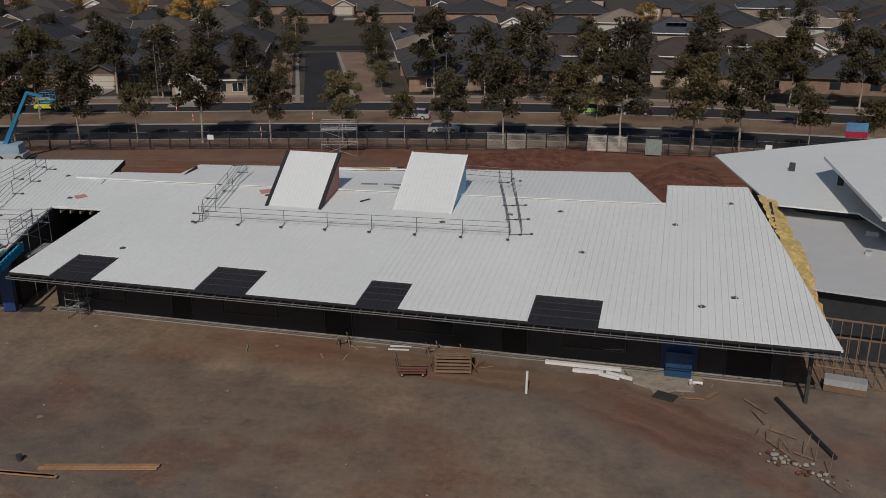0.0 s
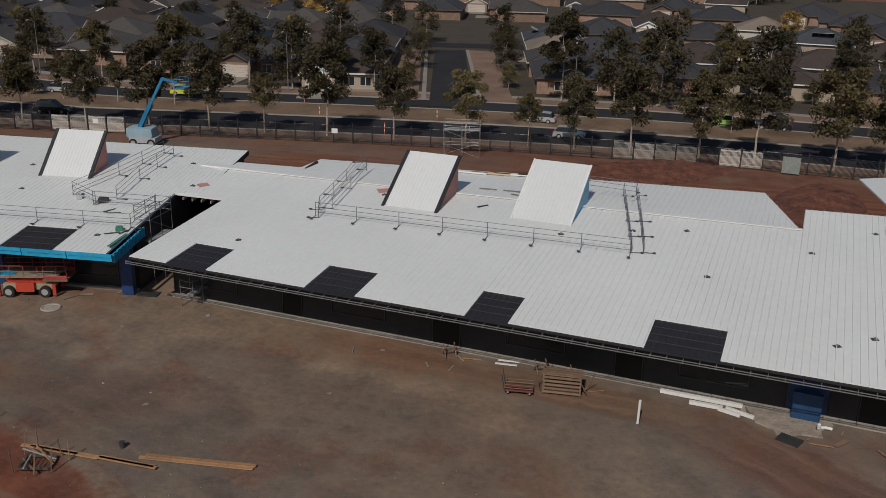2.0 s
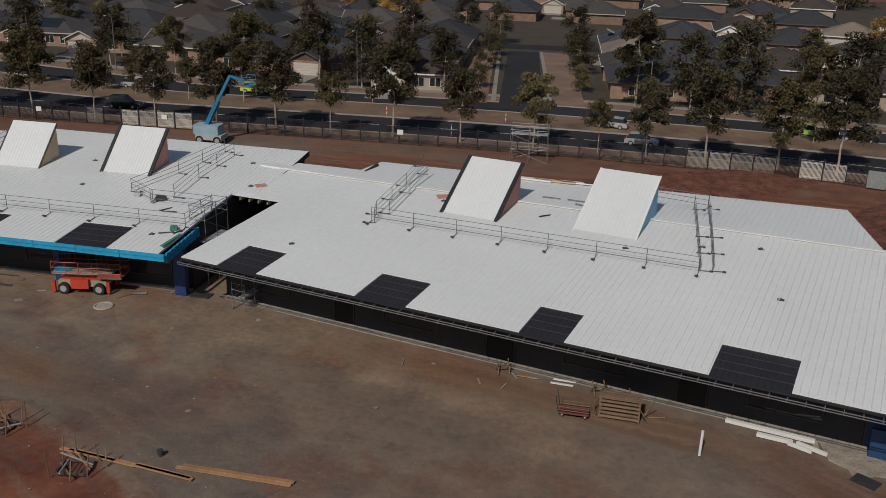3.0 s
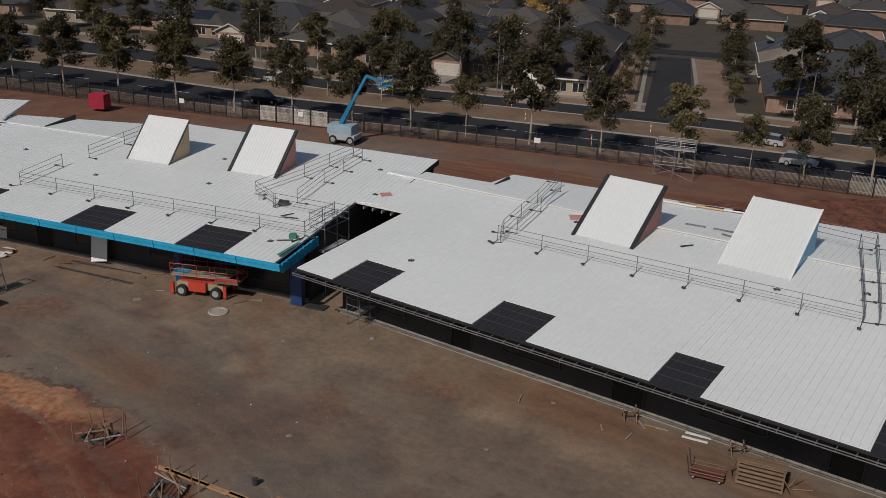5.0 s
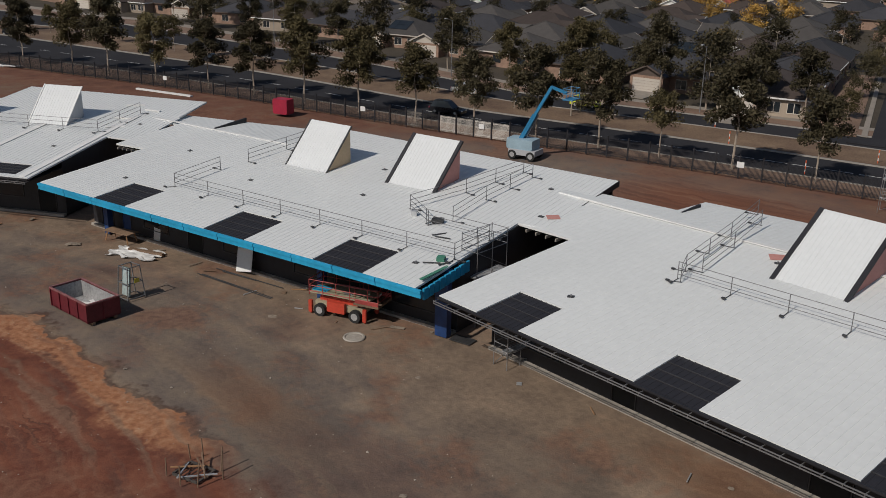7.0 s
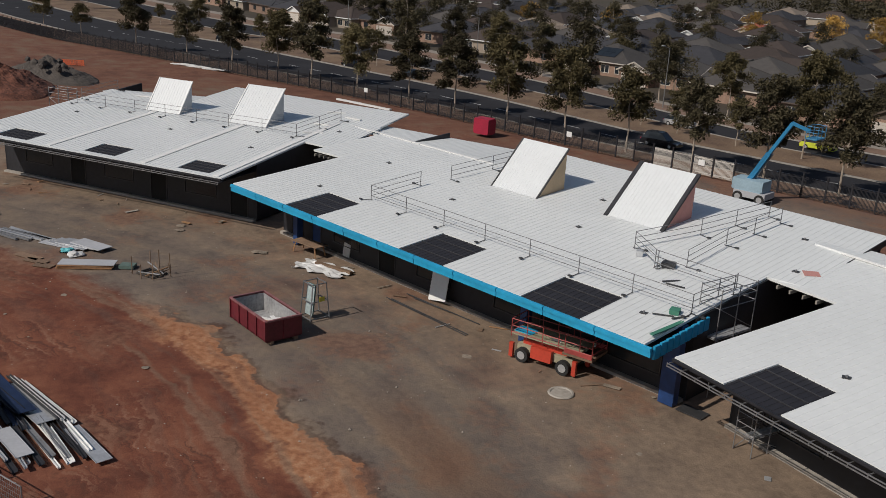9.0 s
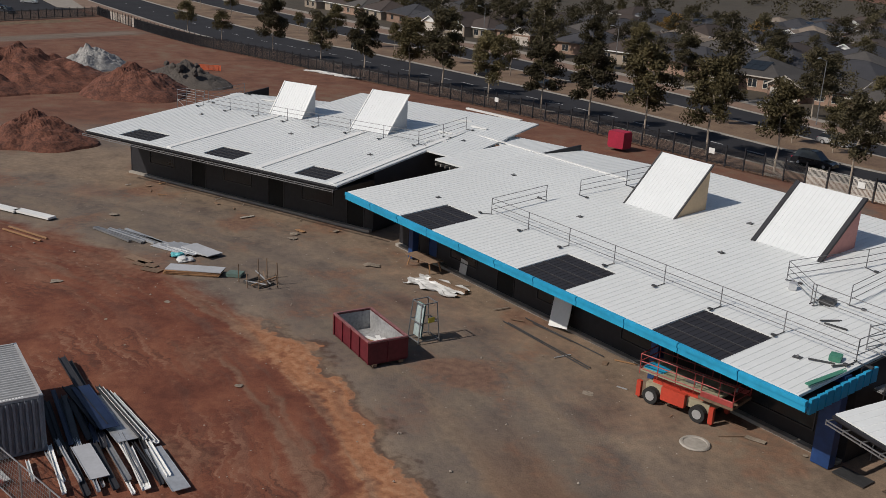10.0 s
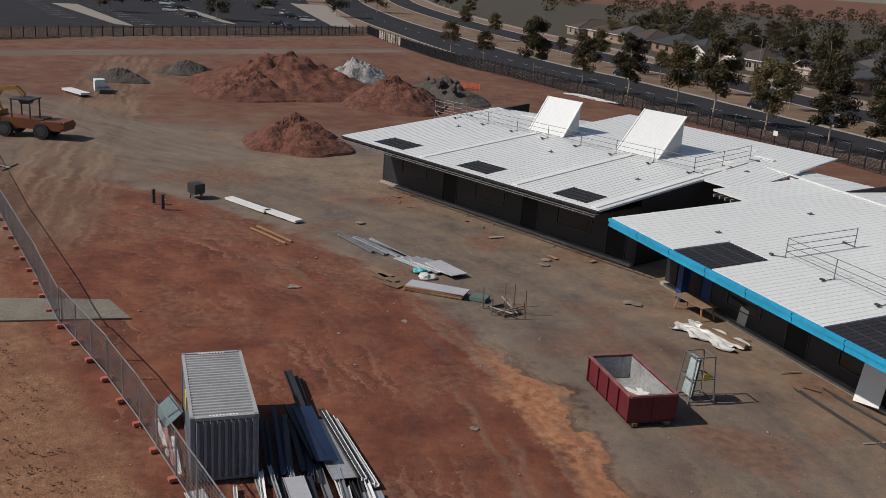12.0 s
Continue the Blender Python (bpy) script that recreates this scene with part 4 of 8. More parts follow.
for u, v in ((4.3, 3.8), (28.8, 7.9), (33.5, 12.6), (27.0, 13.4), (20.6, 10.6), (36.6, 16.4), (24.2, 12.4), (34.9, 2.9), (8.9, 12.8), (36.4, 4.1)):
    p = B.matrix_basis @ Vector((u * S, v * S, front_z(v)))
    vent(*p, deg=u * 17 % 40)
for u, v in ((4.0, 3.2), (11.0, 6.8), (18.5, 8.2), (26.6, 2.2), (10.2, 12.0), (27.2, 14.4), (28.8, 10.4), (16.8, 12.4), (3.2, 9.0)):
    p = A.matrix_basis @ Vector((u * S, v * S, front_z(v)))
    vent(*p, deg=u * 13 % 40)
for u, v in ((3.0, 7.5), (12.0, 7.0), (19.4, 6.0), (22.4, 12.0)):
    p = C.matrix_basis @ Vector((u * S, v * S, front_z(v)))
    vent(*p, deg=30)


# ---- fences ----
def fence_pieces():
    bm = BM()
    box(bm, -0.065, -0.065, 0, 0.065, 0.065, 2.4)
    box(bm, -0.075, -0.075, 2.4, 0.075, 0.075, 2.44)
    post = bpy.data.meshes.new("post")
    bm.to_mesh(post)
    bm.free()
    post.materials.append(M_BLACK)
    bm = BM()
    box(bm, 0.03, -0.02, -0.025, 2.37, 0.02, 0.025)
    rail = bpy.data.meshes.new("rail")
    bm.to_mesh(rail)
    bm.free()
    rail.materials.append(M_BLACK)
    bm = BM()
    xs = [0.07 + 2.26 * k / 36 for k in range(36)]
    zs = [0.12, 0.3, 0.38, 1.85, 1.93, 2.05]
    grid = [[bm.verts.new((x, -0.04, z)) for z in zs] for x in xs]
    for i in range(35):
        for j in range(5):
            if i % 2 == 0 or j in (1, 3):
                bm.faces.new((grid[i][j], grid[i + 1][j], grid[i + 1][j + 1], grid[i][j + 1]))
    bmesh.ops.solidify(bm, geom=bm.faces[:], thickness=0.03)
    white = bpy.data.meshes.new("panel")
    bm.to_mesh(white)
    bm.free()
    white.materials.append(mat("weathered_white_panel", (0.56, 0.53, 0.48), 0.7, 0.0, 0.15))
    return post, rail, white


POST_ME, RAIL_ME, WHITE_ME = fence_pieces()


def along(pts, step):
    """Points every step metres on a polyline of metres, with the heading."""
    out, left = [], 0.0
    for a, c in zip(pts, pts[1:]):
        d = (c - a)
        L = d.length
        x = left
        while x < L:
            out.append((a + d * (x / L), math.degrees(math.atan2(d.y, d.x))))
            x += step
        left = x - L
    return out


def fence_run(owner, pts, z, stop, pale):
    """Posts, two rails a bay, pale infill panels where pale(x) says so, and the thin pickets as one joined part."""
    verts, faces = [], []
    for p, deg in along(pts, 2.42):
        if p.x < stop:
            break
        m = pose(p.x, p.y, z, 0, 0, deg)
        pieces = [(POST_ME, "post", 0.0)]
        if pale(p.x / S):
            pieces.append((WHITE_ME, "panel", 0.0))
        else:
            pieces += [(RAIL_ME, "rail", 0.25), (RAIL_ME, "rail", 1.95)]
            for k in range(19):
                x, n, w = 0.12 + k * 0.12, len(verts), 0.02
                verts += [m @ Vector((x + a, c, h)) for h in (0.08, 2.15) for a, c in ((-w, -w), (w, -w), (w, w), (-w, w))]
                faces += [(n + q, n + (q + 1) % 4, n + 4 + (q + 1) % 4, n + 4 + q) for q in range(4)] + [(n + 4, n + 5, n + 6, n + 7)]
        for me, nm, dz in pieces:
            o = new(nm, me)
            o.parent = owner
            o.matrix_basis = m @ Matrix.Translation((0, 0, dz))
    me = bpy.data.meshes.new("picket_infill")
    me.from_pydata(verts, [], faces)
    me.materials.append(M_BLACK)
    o = new("picket_infill", me)
    o.parent = owner
    tagged(o, "thin black upright pickets between the posts", kind="stuff")


fence = thing("site_fence", Matrix(), "black steel picket fence with some pale infill panels", "fence")
fence_run(fence, [p * S for p, n in FENCE_LINE], 0.08, -217.0 * S, lambda x: -14.6 < x < -1.6 or -72 < x < -60.5 or -206 < x < -190)
back_fence = thing("boundary_fence", Matrix(), "black steel picket fence before the car park", "fence")
fence_run(back_fence, [P(x, y).to_2d() for x, y in ((-216.5, -2.7), (-185, -37.6), (-158, -65.23), (-144, -84.13))], 0.05, -9999, lambda x: False)


def temporary_fence():
    bm = BM()
    for a, c in (((0, 0, 0.1), (0, 0, 2.05)), ((2.35, 0, 0.1), (2.35, 0, 2.05)), ((0, 0, 2.05), (2.35, 0, 2.05)), ((0, 0, 0.15), (2.35, 0, 0.15))):
        tube(bm, a, c, 0.03, 6)
    frame_me = bpy.data.meshes.new("panel_frame")
    bm.to_mesh(frame_me)
    bm.free()
    frame_me.materials.append(M_STEEL)
    bm = BM()
    for k in range(1, 16):
        bar(bm, (k * 2.35 / 16, 0, 0.15), (k * 2.35 / 16, 0, 2.05), 0.011)
    for k in range(1, 9):
        bar(bm, (0, 0, 0.15 + k * 0.21), (2.35, 0, 0.15 + k * 0.21), 0.011)
    wire_me = bpy.data.meshes.new("wire_mesh")
    bm.to_mesh(wire_me)
    bm.free()
    wire_me.materials.append(M_STEEL)
    bm = BM()
    box(bm, -0.3, -0.12, 0, 0.3, 0.12, 0.14)
    bmesh.ops.bevel(bm, geom=bm.edges[:], offset=0.03, segments=1)
    foot_me = bpy.data.meshes.new("foot")
    bm.to_mesh(foot_me)
    bm.free()
    foot_me.materials.append(mat("faded_orange_block", (0.42, 0.12, 0.075), 0.8, 0.0, 0.25))
    pts = [P(x, y).to_2d() for x, y in ((-88, -36.2), (-70.5, -28.6), (-59, -23.2), (-53.4, -20.7), (-48.6, -17.9), (-45, -16.0), (-41, -14.05), (-36, -11.6))]
    for p, deg in along(pts, 2.4):
        t = thing("temporary_fence", pose(p.x, p.y, 0, 0, 0, deg), "galvanised wire mesh temporary fence panel with orange foot", "fence panel", "temporary fence panels")
        for me in (frame_me, wire_me, foot_me):
            o = new(me.name, me)
            o.parent = t
            if me is foot_me:
                o.matrix_basis = pose(0, 0, 0, 0, 0, 90)


temporary_fence()


# ---- trees ----
def tree_mesh(seed, height, spread, leaf, clear=0.38, leaves=1500, bark=None, size=1.0):
    rng = random.Random(seed)
    t = thing("street_tree", Matrix(), "young eucalypt with slender pale trunk and loose crown", "tree", "street trees")
    bm = BM()
    pts = [Vector((0, 0, -0.1))]
    for k in range(1, 7):
        pts.append(Vector((rng.uniform(-0.12, 0.12) * k * 0.5, rng.uniform(-0.12, 0.12) * k * 0.5, height * 0.82 * k / 6)))
    r0 = height * 0.013
    for k in range(6):
        tube(bm, pts[k], pts[k + 1], r0 * (1 - k / 7.2), 7, r0 * (1 - (k + 1) / 7.2))
    clumps = []
    for k in range(13):
        f = clear + (0.93 - clear) * (k + rng.random()) / 13
        i = min(5, int(f / 0.82 * 6))
        base = pts[i].lerp(pts[min(6, i + 1)], 0.5)
        ang = k * 2.4 + rng.uniform(-0.4, 0.4)
        reach = spread * (0.45 + 0.75 * math.sin(math.pi * min(1, (f - clear + 0.16) / (1.12 - clear)))) * rng.uniform(0.65, 1.1)
        tip = Vector((math.cos(ang) * reach, math.sin(ang) * reach, f * height + rng.uniform(0.1, 0.8)))
        tube(bm, base, tip, r0 * 0.32, 5, r0 * 0.08)
        clumps.append((tip, rng.uniform(0.75, 1.25) * spread * 0.55))
        clumps.append((base.lerp(tip, 0.55) + Vector((0, 0, 0.35)), rng.uniform(0.6, 1.0) * spread * 0.5))
    clumps.append((Vector((pts[-1].x, pts[-1].y, height * 0.93)), spread * 0.45))
    part("trunk", bm, bark or M_BARK, t)
    verts, faces = [], []
    for k in range(leaves):
        c, r = clumps[rng.randrange(len(clumps))]
        while True:
            d = Vector((rng.uniform(-1, 1), rng.uniform(-1, 1), rng.uniform(-1, 1)))
            if d.length < 1:
                break
        d = d * (0.5 + 0.5 * d.length)
        p = c + Vector((d.x * r, d.y * r, d.z * r * 0.8))
        s = rng.uniform(0.10, 0.21) * (height / 10) ** 0.5 * size
        q = Euler((rng.uniform(-1.1, 1.1), rng.uniform(-1.1, 1.1), rng.uniform(0, 6.3))).to_matrix()
        n = len(verts)
        for x, y in ((-1.2, 0), (0, -0.55), (1.2, 0), (0, 0.55)):
            verts.append(p + q @ Vector((x * s, y * s, -0.12 * s * x * x)))
        faces.append((n, n + 1, n + 2, n + 3))
    me = bpy.data.meshes.new("crown")
    me.from_pydata(verts, [], faces)
    me.materials.append(leaf)
    o = new("crown", me)
    o.parent = t
    return t


def far_tree(seed, height, spread, leaf, label, cat="tree"):
    t = tree_mesh(seed, height, spread, leaf, 0.16, 2400, size=1.45)
    t.name = "garden_tree"
    tagged(t, label, cat, "garden trees")
    return t


STREET = [tree_mesh(11, 10.6, 2.1, M_LEAF, 0.36, 7200), tree_mesh(12, 9.6, 1.85, M_LEAF, 0.38, 6000), tree_mesh(13, 11.6, 2.3, M_LEAFD, 0.32, 8200), tree_mesh(14, 8.2, 1.7, M_LEAF, 0.40, 4400), tree_mesh(15, 10.4, 2.0, M_LEAFD, 0.36, 7000), tree_mesh(16, 7.4, 1.5, M_LEAF, 0.42, 3400)]
GARDEN = [far_tree(21, 9.5, 2.7, M_LEAFD, "dense dark green garden tree among houses"), far_tree(22, 6.5, 2.1, M_LEAF, "olive green garden tree among houses"),
          far_tree(23, 8.0, 2.6, M_LEAFY, "yellowing autumn tree among houses"), far_tree(24, 11.5, 2.7, M_LEAFD, "tall dark eucalypt among houses")]
TREE_RNG = random.Random(5)
used = set()


def plant(kind, x, y, scale=None):
    m = place(x, y, TREE_RNG.uniform(0, 360), 0.08) @ Matrix.Scale(scale or TREE_RNG.uniform(0.85, 1.15), 4)
    if kind.name not in used:
        used.add(kind.name)
        kind.matrix_basis = m
    else:
        c = copy_thing(kind, m)
        c.scale = (scale or m.to_scale().x,) * 3


def on_line(x, d):
    """The boundary point of that x, moved out by d."""
    p, n = min(FENCE_LINE, key=lambda q: abs(q[0].x - x))
    q = p + n * d * (widen(p.x) if d > 3 else 1)
    return q.x, q.y


for x in (18, 12.9, 7.8, 2.9, -3.5, -8.5, -13.6, -18.8, -24, -29.7, -35.2, -41.5, -48, -53.2, -59.4, -66, -72, -79.0, -86, -93, -100, -107, -114, -121, -129, -138, -148, -160, -172):
    plant(STREET[TREE_RNG.choice((0, 4, 1, 2, 5))], *on_line(x, 2.4))
for x in (14, 4, -6, -56, -62, -67, -72.5, -79, -86, -92, -98, -104, -110, -116, -122, -128, -136, -143, -150, -158, -168, -180, -195, -215, -240):
    plant(STREET[TREE_RNG.choice((3, 5, 1))], *on_line(x + TREE_RNG.uniform(-1, 1), 17.0), TREE_RNG.uniform(0.6, 0.85))
for k in range(52):
    x = 44 - k * (5.0 if k < 40 else 9.0) + TREE_RNG.uniform(-1.8, 1.8)
    px, py = on_line(x, 29.3 + TREE_RNG.uniform(-0.6, 4.0))
    if -46 < px < -30 or (px < -70 and k % 2):
        continue
    plant(TREE_RNG.choice((STREET[0], STREET[2], GARDEN[3], STREET[4])), px, py, TREE_RNG.uniform(0.8, 1.15))


# ---- houses ----
def hip_roof(x0, y0, x1, y1, z0, rise, ov=0.5):
    """A hipped roof over a rectangle, with its eave soffit."""
    bm = BM()
    x0, y0, x1, y1 = x0 - ov, y0 - ov, x1 + ov, y1 + ov
    lo = [bm.verts.new((x, y, z0)) for x, y in ((x0, y0), (x1, y0), (x1, y1), (x0, y1))]
    up = [bm.verts.new((x, y, z0 + 0.05)) for x, y in ((x0, y0), (x1, y0), (x1, y1), (x0, y1))]
    s = min(x1 - x0, y1 - y0) / 2
    if x1 - x0 > y1 - y0:
        r = [bm.verts.new((x0 + s, (y0 + y1) / 2, z0 + 0.05 + rise)), bm.verts.new((x1 - s, (y0 + y1) / 2, z0 + 0.05 + rise))]
        quads = ((up[0], up[1], r[1], r[0]), (up[1], up[2], r[1]), (up[2], up[3], r[0], r[1]), (up[3], up[0], r[0]))
    else:
        r = [bm.verts.new(((x0 + x1) / 2, y0 + s, z0 + 0.05 + rise)), bm.verts.new(((x0 + x1) / 2, y1 - s, z0 + 0.05 + rise))]
        quads = ((up[0], up[1], r[0]), (up[1], up[2], r[1], r[0]), (up[2], up[3], r[1]), (up[3], up[0], r[0], r[1]))
    bm.faces.new(lo[::-1])
    for q in quads:
        bm.faces.new(q)
    for k in range(4):
        bm.faces.new((lo[k], lo[(k + 1) % 4], up[(k + 1) % 4], up[k]))
    ridge = [tuple(v.co) for v in r]
    corners = [tuple(v.co) for v in up]
    return bm, corners, ridge


def house(seed, w, d, roof_mat, wall_mat, trim, label, solar=False, near=True):
    """A single-storey house: hipped main roof, gabled garage wing, ridge caps, fascia, drive."""
    h = thing("house", Matrix(), label, "house", "suburban houses")
    bm = BM()
    box(bm, -w / 2, -d / 2, -0.2, w / 2, d / 2, 2.6)
    part("wall", bm, wall_mat, h)
    rise = 0.47 * min(w, d) / 2
    bm, corners, ridge = hip_roof(-w / 2, -d / 2, w / 2, d / 2, 2.58, rise)
    rf = part("roof", bm, roof_mat, h)
    bm = BM()
    first = (corners[0], corners[1]) if w <= d else (corners[0], corners[3])
    second = (corners[2], corners[3]) if w <= d else (corners[1], corners[2])
    for c in first:
        bar(bm, c, ridge[0], 0.26, 0.1)
    for c in second:
        bar(bm, c, ridge[1], 0.26, 0.1)
    bar(bm, ridge[0], ridge[1], 0.26, 0.1)
    part("ridge_cap", bm, roof_mat, rf)
    bm = BM()
    for a, c in zip(corners, corners[1:] + corners[:1]):
        bar(bm, (a[0], a[1], 2.56), (c[0], c[1], 2.56), 0.1, 0.2)
    part("fascia", bm, trim, rf, "painted fascia and gutter")
    # garage wing with a gable to the street
    x0, x1, y0, y1 = -w / 2 + 0.2, -w / 2 + 0.2 + w * 0.46, -d / 2 - 2.4, -d / 2 + d * 0.35
    bm = BM()
    box(bm, x0, y0, -0.2, x1, -d / 2 + 0.3, 2.5)
    part("garage_wall", bm, wall_mat, h)
    xm, zr = (x0 + x1) / 2, 2.5 + 0.47 * (x1 - x0 + 0.9) / 2
    bm = BM()
    for sx, xe in ((-1, x0 - 0.45), (1, x1 + 0.45)):
        q = [(xe, y0 - 0.4, 2.46), (xm, y0 - 0.4, zr), (xm, y1, zr), (xe, y1, 2.46)]
        top = [bm.verts.new((a, b2, z + 0.14)) for a, b2, z in q]
        low = [bm.verts.new(p) for p in q]
        bm.faces.new(top)
        bm.faces.new(low[::-1])
        for k in range(4):
            bm.faces.new((low[k], low[(k + 1) % 4], top[(k + 1) % 4], top[k]))
    part("gable_roof", bm, roof_mat, rf)
    bm = BM()
    f = [(x0, 2.5), (x1, 2.5), (xm, zr - 0.12)]
    fa = [bm.verts.new((a, y0 + 0.02, z)) for a, z in f]
    fb = [bm.verts.new((a, y0 + 0.2, z)) for a, z in f]
    bm.faces.new(fa)
    bm.faces.new(fb[::-1])
    for k in range(3):
        bm.faces.new((fa[k], fa[(k + 1) % 3], fb[(k + 1) % 3], fb[k]))
    part("gable_infill", bm, trim, h, "pale boarded gable")
    bm = BM()
    for xe in (x0 - 0.45, x1 + 0.45):
        bar(bm, (xe, y0 - 0.42, 2.5), (xm, y0 - 0.42, zr + 0.04), 0.06, 0.24)
    part("barge_board", bm, trim, rf, "painted barge board")
    bm = BM()
    for k in range(5):
        box(bm, x0 + 0.5, y0 - 0.06, 0.03 + k * 0.42, x1 - 0.5, y0 + 0.0, 0.42 + k * 0.42)
    part("garage_door", bm, W_DOOR, h, "pale panel garage door")
    bm = BM()
    box(bm, x0 + 0.2, y0 - (6.0 if near else 4.0), -0.2, x1 - 0.2, y0 - 0.1, 0.12)
    part("driveway", bm, M_PATH, h, "pale concrete driveway")
    spots = [(w * 0.06, -1), (w * 0.29, -1), (-w * 0.30, 1), (w * 0.12, 1)] if near else [(w * 0.18, -1)]
    for x, side in spots:
        bm = BM()
        ya = side * d / 2
        box(bm, x, ya - 0.06, 0.6, x + 1.8, ya + 0.06, 2.1)
        win = part("window", bm, W_DOOR, h)
        bm = BM()
        for q in (0.08, 0.95):
            box(bm, x + q, ya - 0.08, 0.7, x + q + 0.77, ya + 0.08, 2.0)
        part("pane", bm, M_GLASS, win)
    for y in (-d * 0.22, d * 0.18) if near else ():
        bm = BM()
        box(bm, -w / 2 - 0.06, y, 0.8, w / 2 + 0.06, y + 1.6, 2.0)
        part("side_window", bm, M_GLASS, h)
    if solar:
        run, zr2 = (w + 1.0) / 2 if w <= d else (d + 1.0) / 2, rise
        tilt = math.degrees(math.atan2(zr2, run))
        if w <= d:
            at = pose(w * 0.27, 0.6, 2.63 + rise * (1 - 0.54 * w / (w + 1.0)), 0, 0, 90) @ pose(0, 0, 0, -tilt, 0, 0)
        else:
            at = pose(0.6, -d * 0.27, 2.63 + rise * (1 - 0.54 * d / (d + 1.0)), tilt, 0, 0)
        for i in range(3):
            for j in range(2):
                if i + j == 0:
                    bm = BM()
                    box(bm, 0, 0, 0.06, 1.42, 1.68, 0.11)
                    first_panel = part("solar_panel", bm, M_GLASS, rf, "dark glass solar panel")
                    pv = first_panel
                else:
                    pv = new("solar_panel", first_panel.data)
                    pv.parent = rf
                pv.matrix_basis = at @ pose(-2.2 + i * 1.47, -1.7 + j * 1.75, 0)
    return h


T_CHAR = mat("charcoal_tiles", (0.036, 0.036, 0.041), 0.8, 0.0, 0.2, 8, 60, 0.3, rnd=0.25)
T_BROWN = mat("brown_tiles", (0.054, 0.040, 0.034), 0.85, 0.0, 0.2, 8, 60, 0.3, rnd=0.25)
T_GREY = mat("grey_tiles", (0.066, 0.060, 0.056), 0.85, 0.0, 0.2, 8, 60, 0.3, rnd=0.2)
T_SLATE = mat("slate_blue_tiles", (0.046, 0.05, 0.06), 0.8, 0.0, 0.2, 8, 60, 0.3, rnd=0.2)
T_TERRA = mat("terracotta_tiles", (0.28, 0.075, 0.05), 0.85, 0.0, 0.2, 8, 60, 0.3)
T_SAND = mat("sand_tiles", (0.21, 0.17, 0.135), 0.85, 0.0, 0.15, 8, 60, 0.3, rnd=0.1)
W_CREAM = mat("cream_render", (0.34, 0.28, 0.22), 0.85, 0.0, 0.1, rnd=0.2)
W_BRICK = mat("brown_brick", (0.26, 0.17, 0.125), 0.9, 0.0, 0.25, 10, 80, rnd=0.2)
W_WHITE = mat("pale_render", (0.50, 0.47, 0.42), 0.8, 0.0, 0.08)
W_DOOR = mat("cream_door_paint", (0.55, 0.50, 0.44), 0.6, 0.0, 0.06, rnd=0.2)
W_TRIMD = mat("brown_fascia_paint", (0.10, 0.075, 0.062), 0.6, 0.0, 0.1)
HOUSES = [house(1, 12.0, 15, T_CHAR, W_BRICK, W_TRIMD, "single-storey brick house with charcoal hipped tile roof"), house(2, 11.5, 15.5, T_BROWN, W_CREAM, M_WHITE, "single-storey house with brown hipped tile roof, white gable"),
          house(3, 13.0, 12.5, T_GREY, W_BRICK, W_DOOR, "single-storey brick house with grey hipped tile roof", True), house(4, 11.5, 14, T_SLATE, W_CREAM, M_WHITE, "single-storey house with slate blue hipped roof", True),
          house(5, 11, 12, T_TERRA, W_BRICK, W_DOOR, "single-storey house with terracotta hipped tile roof", near=False), house(6, 11.5, 12, T_SAND, W_WHITE, M_WHITE, "single-storey house with sand coloured hipped roof", near=False)]
FAR_HOUSES = [house(11, 12.0, 15, T_CHAR, W_BRICK, W_TRIMD, "brick house with charcoal hipped tile roof", near=False), house(12, 11.5, 15.5, T_BROWN, W_CREAM, M_WHITE, "house with brown hipped tile roof and white gable", near=False),
              house(13, 13.0, 12.5, T_GREY, W_BRICK, W_DOOR, "brick house with grey hipped tile roof", near=False), house(14, 11.5, 14, T_SLATE, W_CREAM, M_WHITE, "house with slate blue hipped roof", True, near=False), HOUSES[4], HOUSES[5]]
used_h = set()
H_RNG = random.Random(8)


def settle(kind, x, y, deg):
    if kind.name not in used_h:
        used_h.add(kind.name)
        kind.matrix_basis = place(x, y, deg, 0.1)
    else:
        copy_thing(kind, place(x, y, deg, 0.1))


def in_street(x, y, r):
    a, c = Vector((-38, 76)), Vector((-59, 132))
    p = Vector((x, y))
    f = max(0, min(1.2, (p - a).dot(c - a) / (c - a).length_squared))
    return (p - a - (c - a) * f).length < r


settle(HOUSES[4], -123.37, 180.06, 20)
settle(HOUSES[4], -160.33, 155.46, 35)
for k in range(4):
    d = Vector((-19.0, 51.0)).normalized()
    n2 = Vector((d.y, -d.x))
    for q, sgn in ((-11.4, 1), (17.4, -1)):
        p = Vector((-43.4, 80)) + d * (5.5 + 11.4 * k) + n2 * q
        settle(HOUSES[(0, 1, 2, 0, 5, 1, 3, 0)[k * 2 + (sgn > 0)]], p.x, p.y, math.degrees(math.atan2(d.y, d.x)) + (90 if sgn > 0 else -90) + 180)
    for q in (-3.2, 9.4):
        p = Vector((-43.4, 80)) + d * (3.0 + 14.0 * k) + n2 * q
        plant(GARDEN[(1, 0, 1, 0)[k]], p.x, p.y, 0.62 + 0.08 * k)
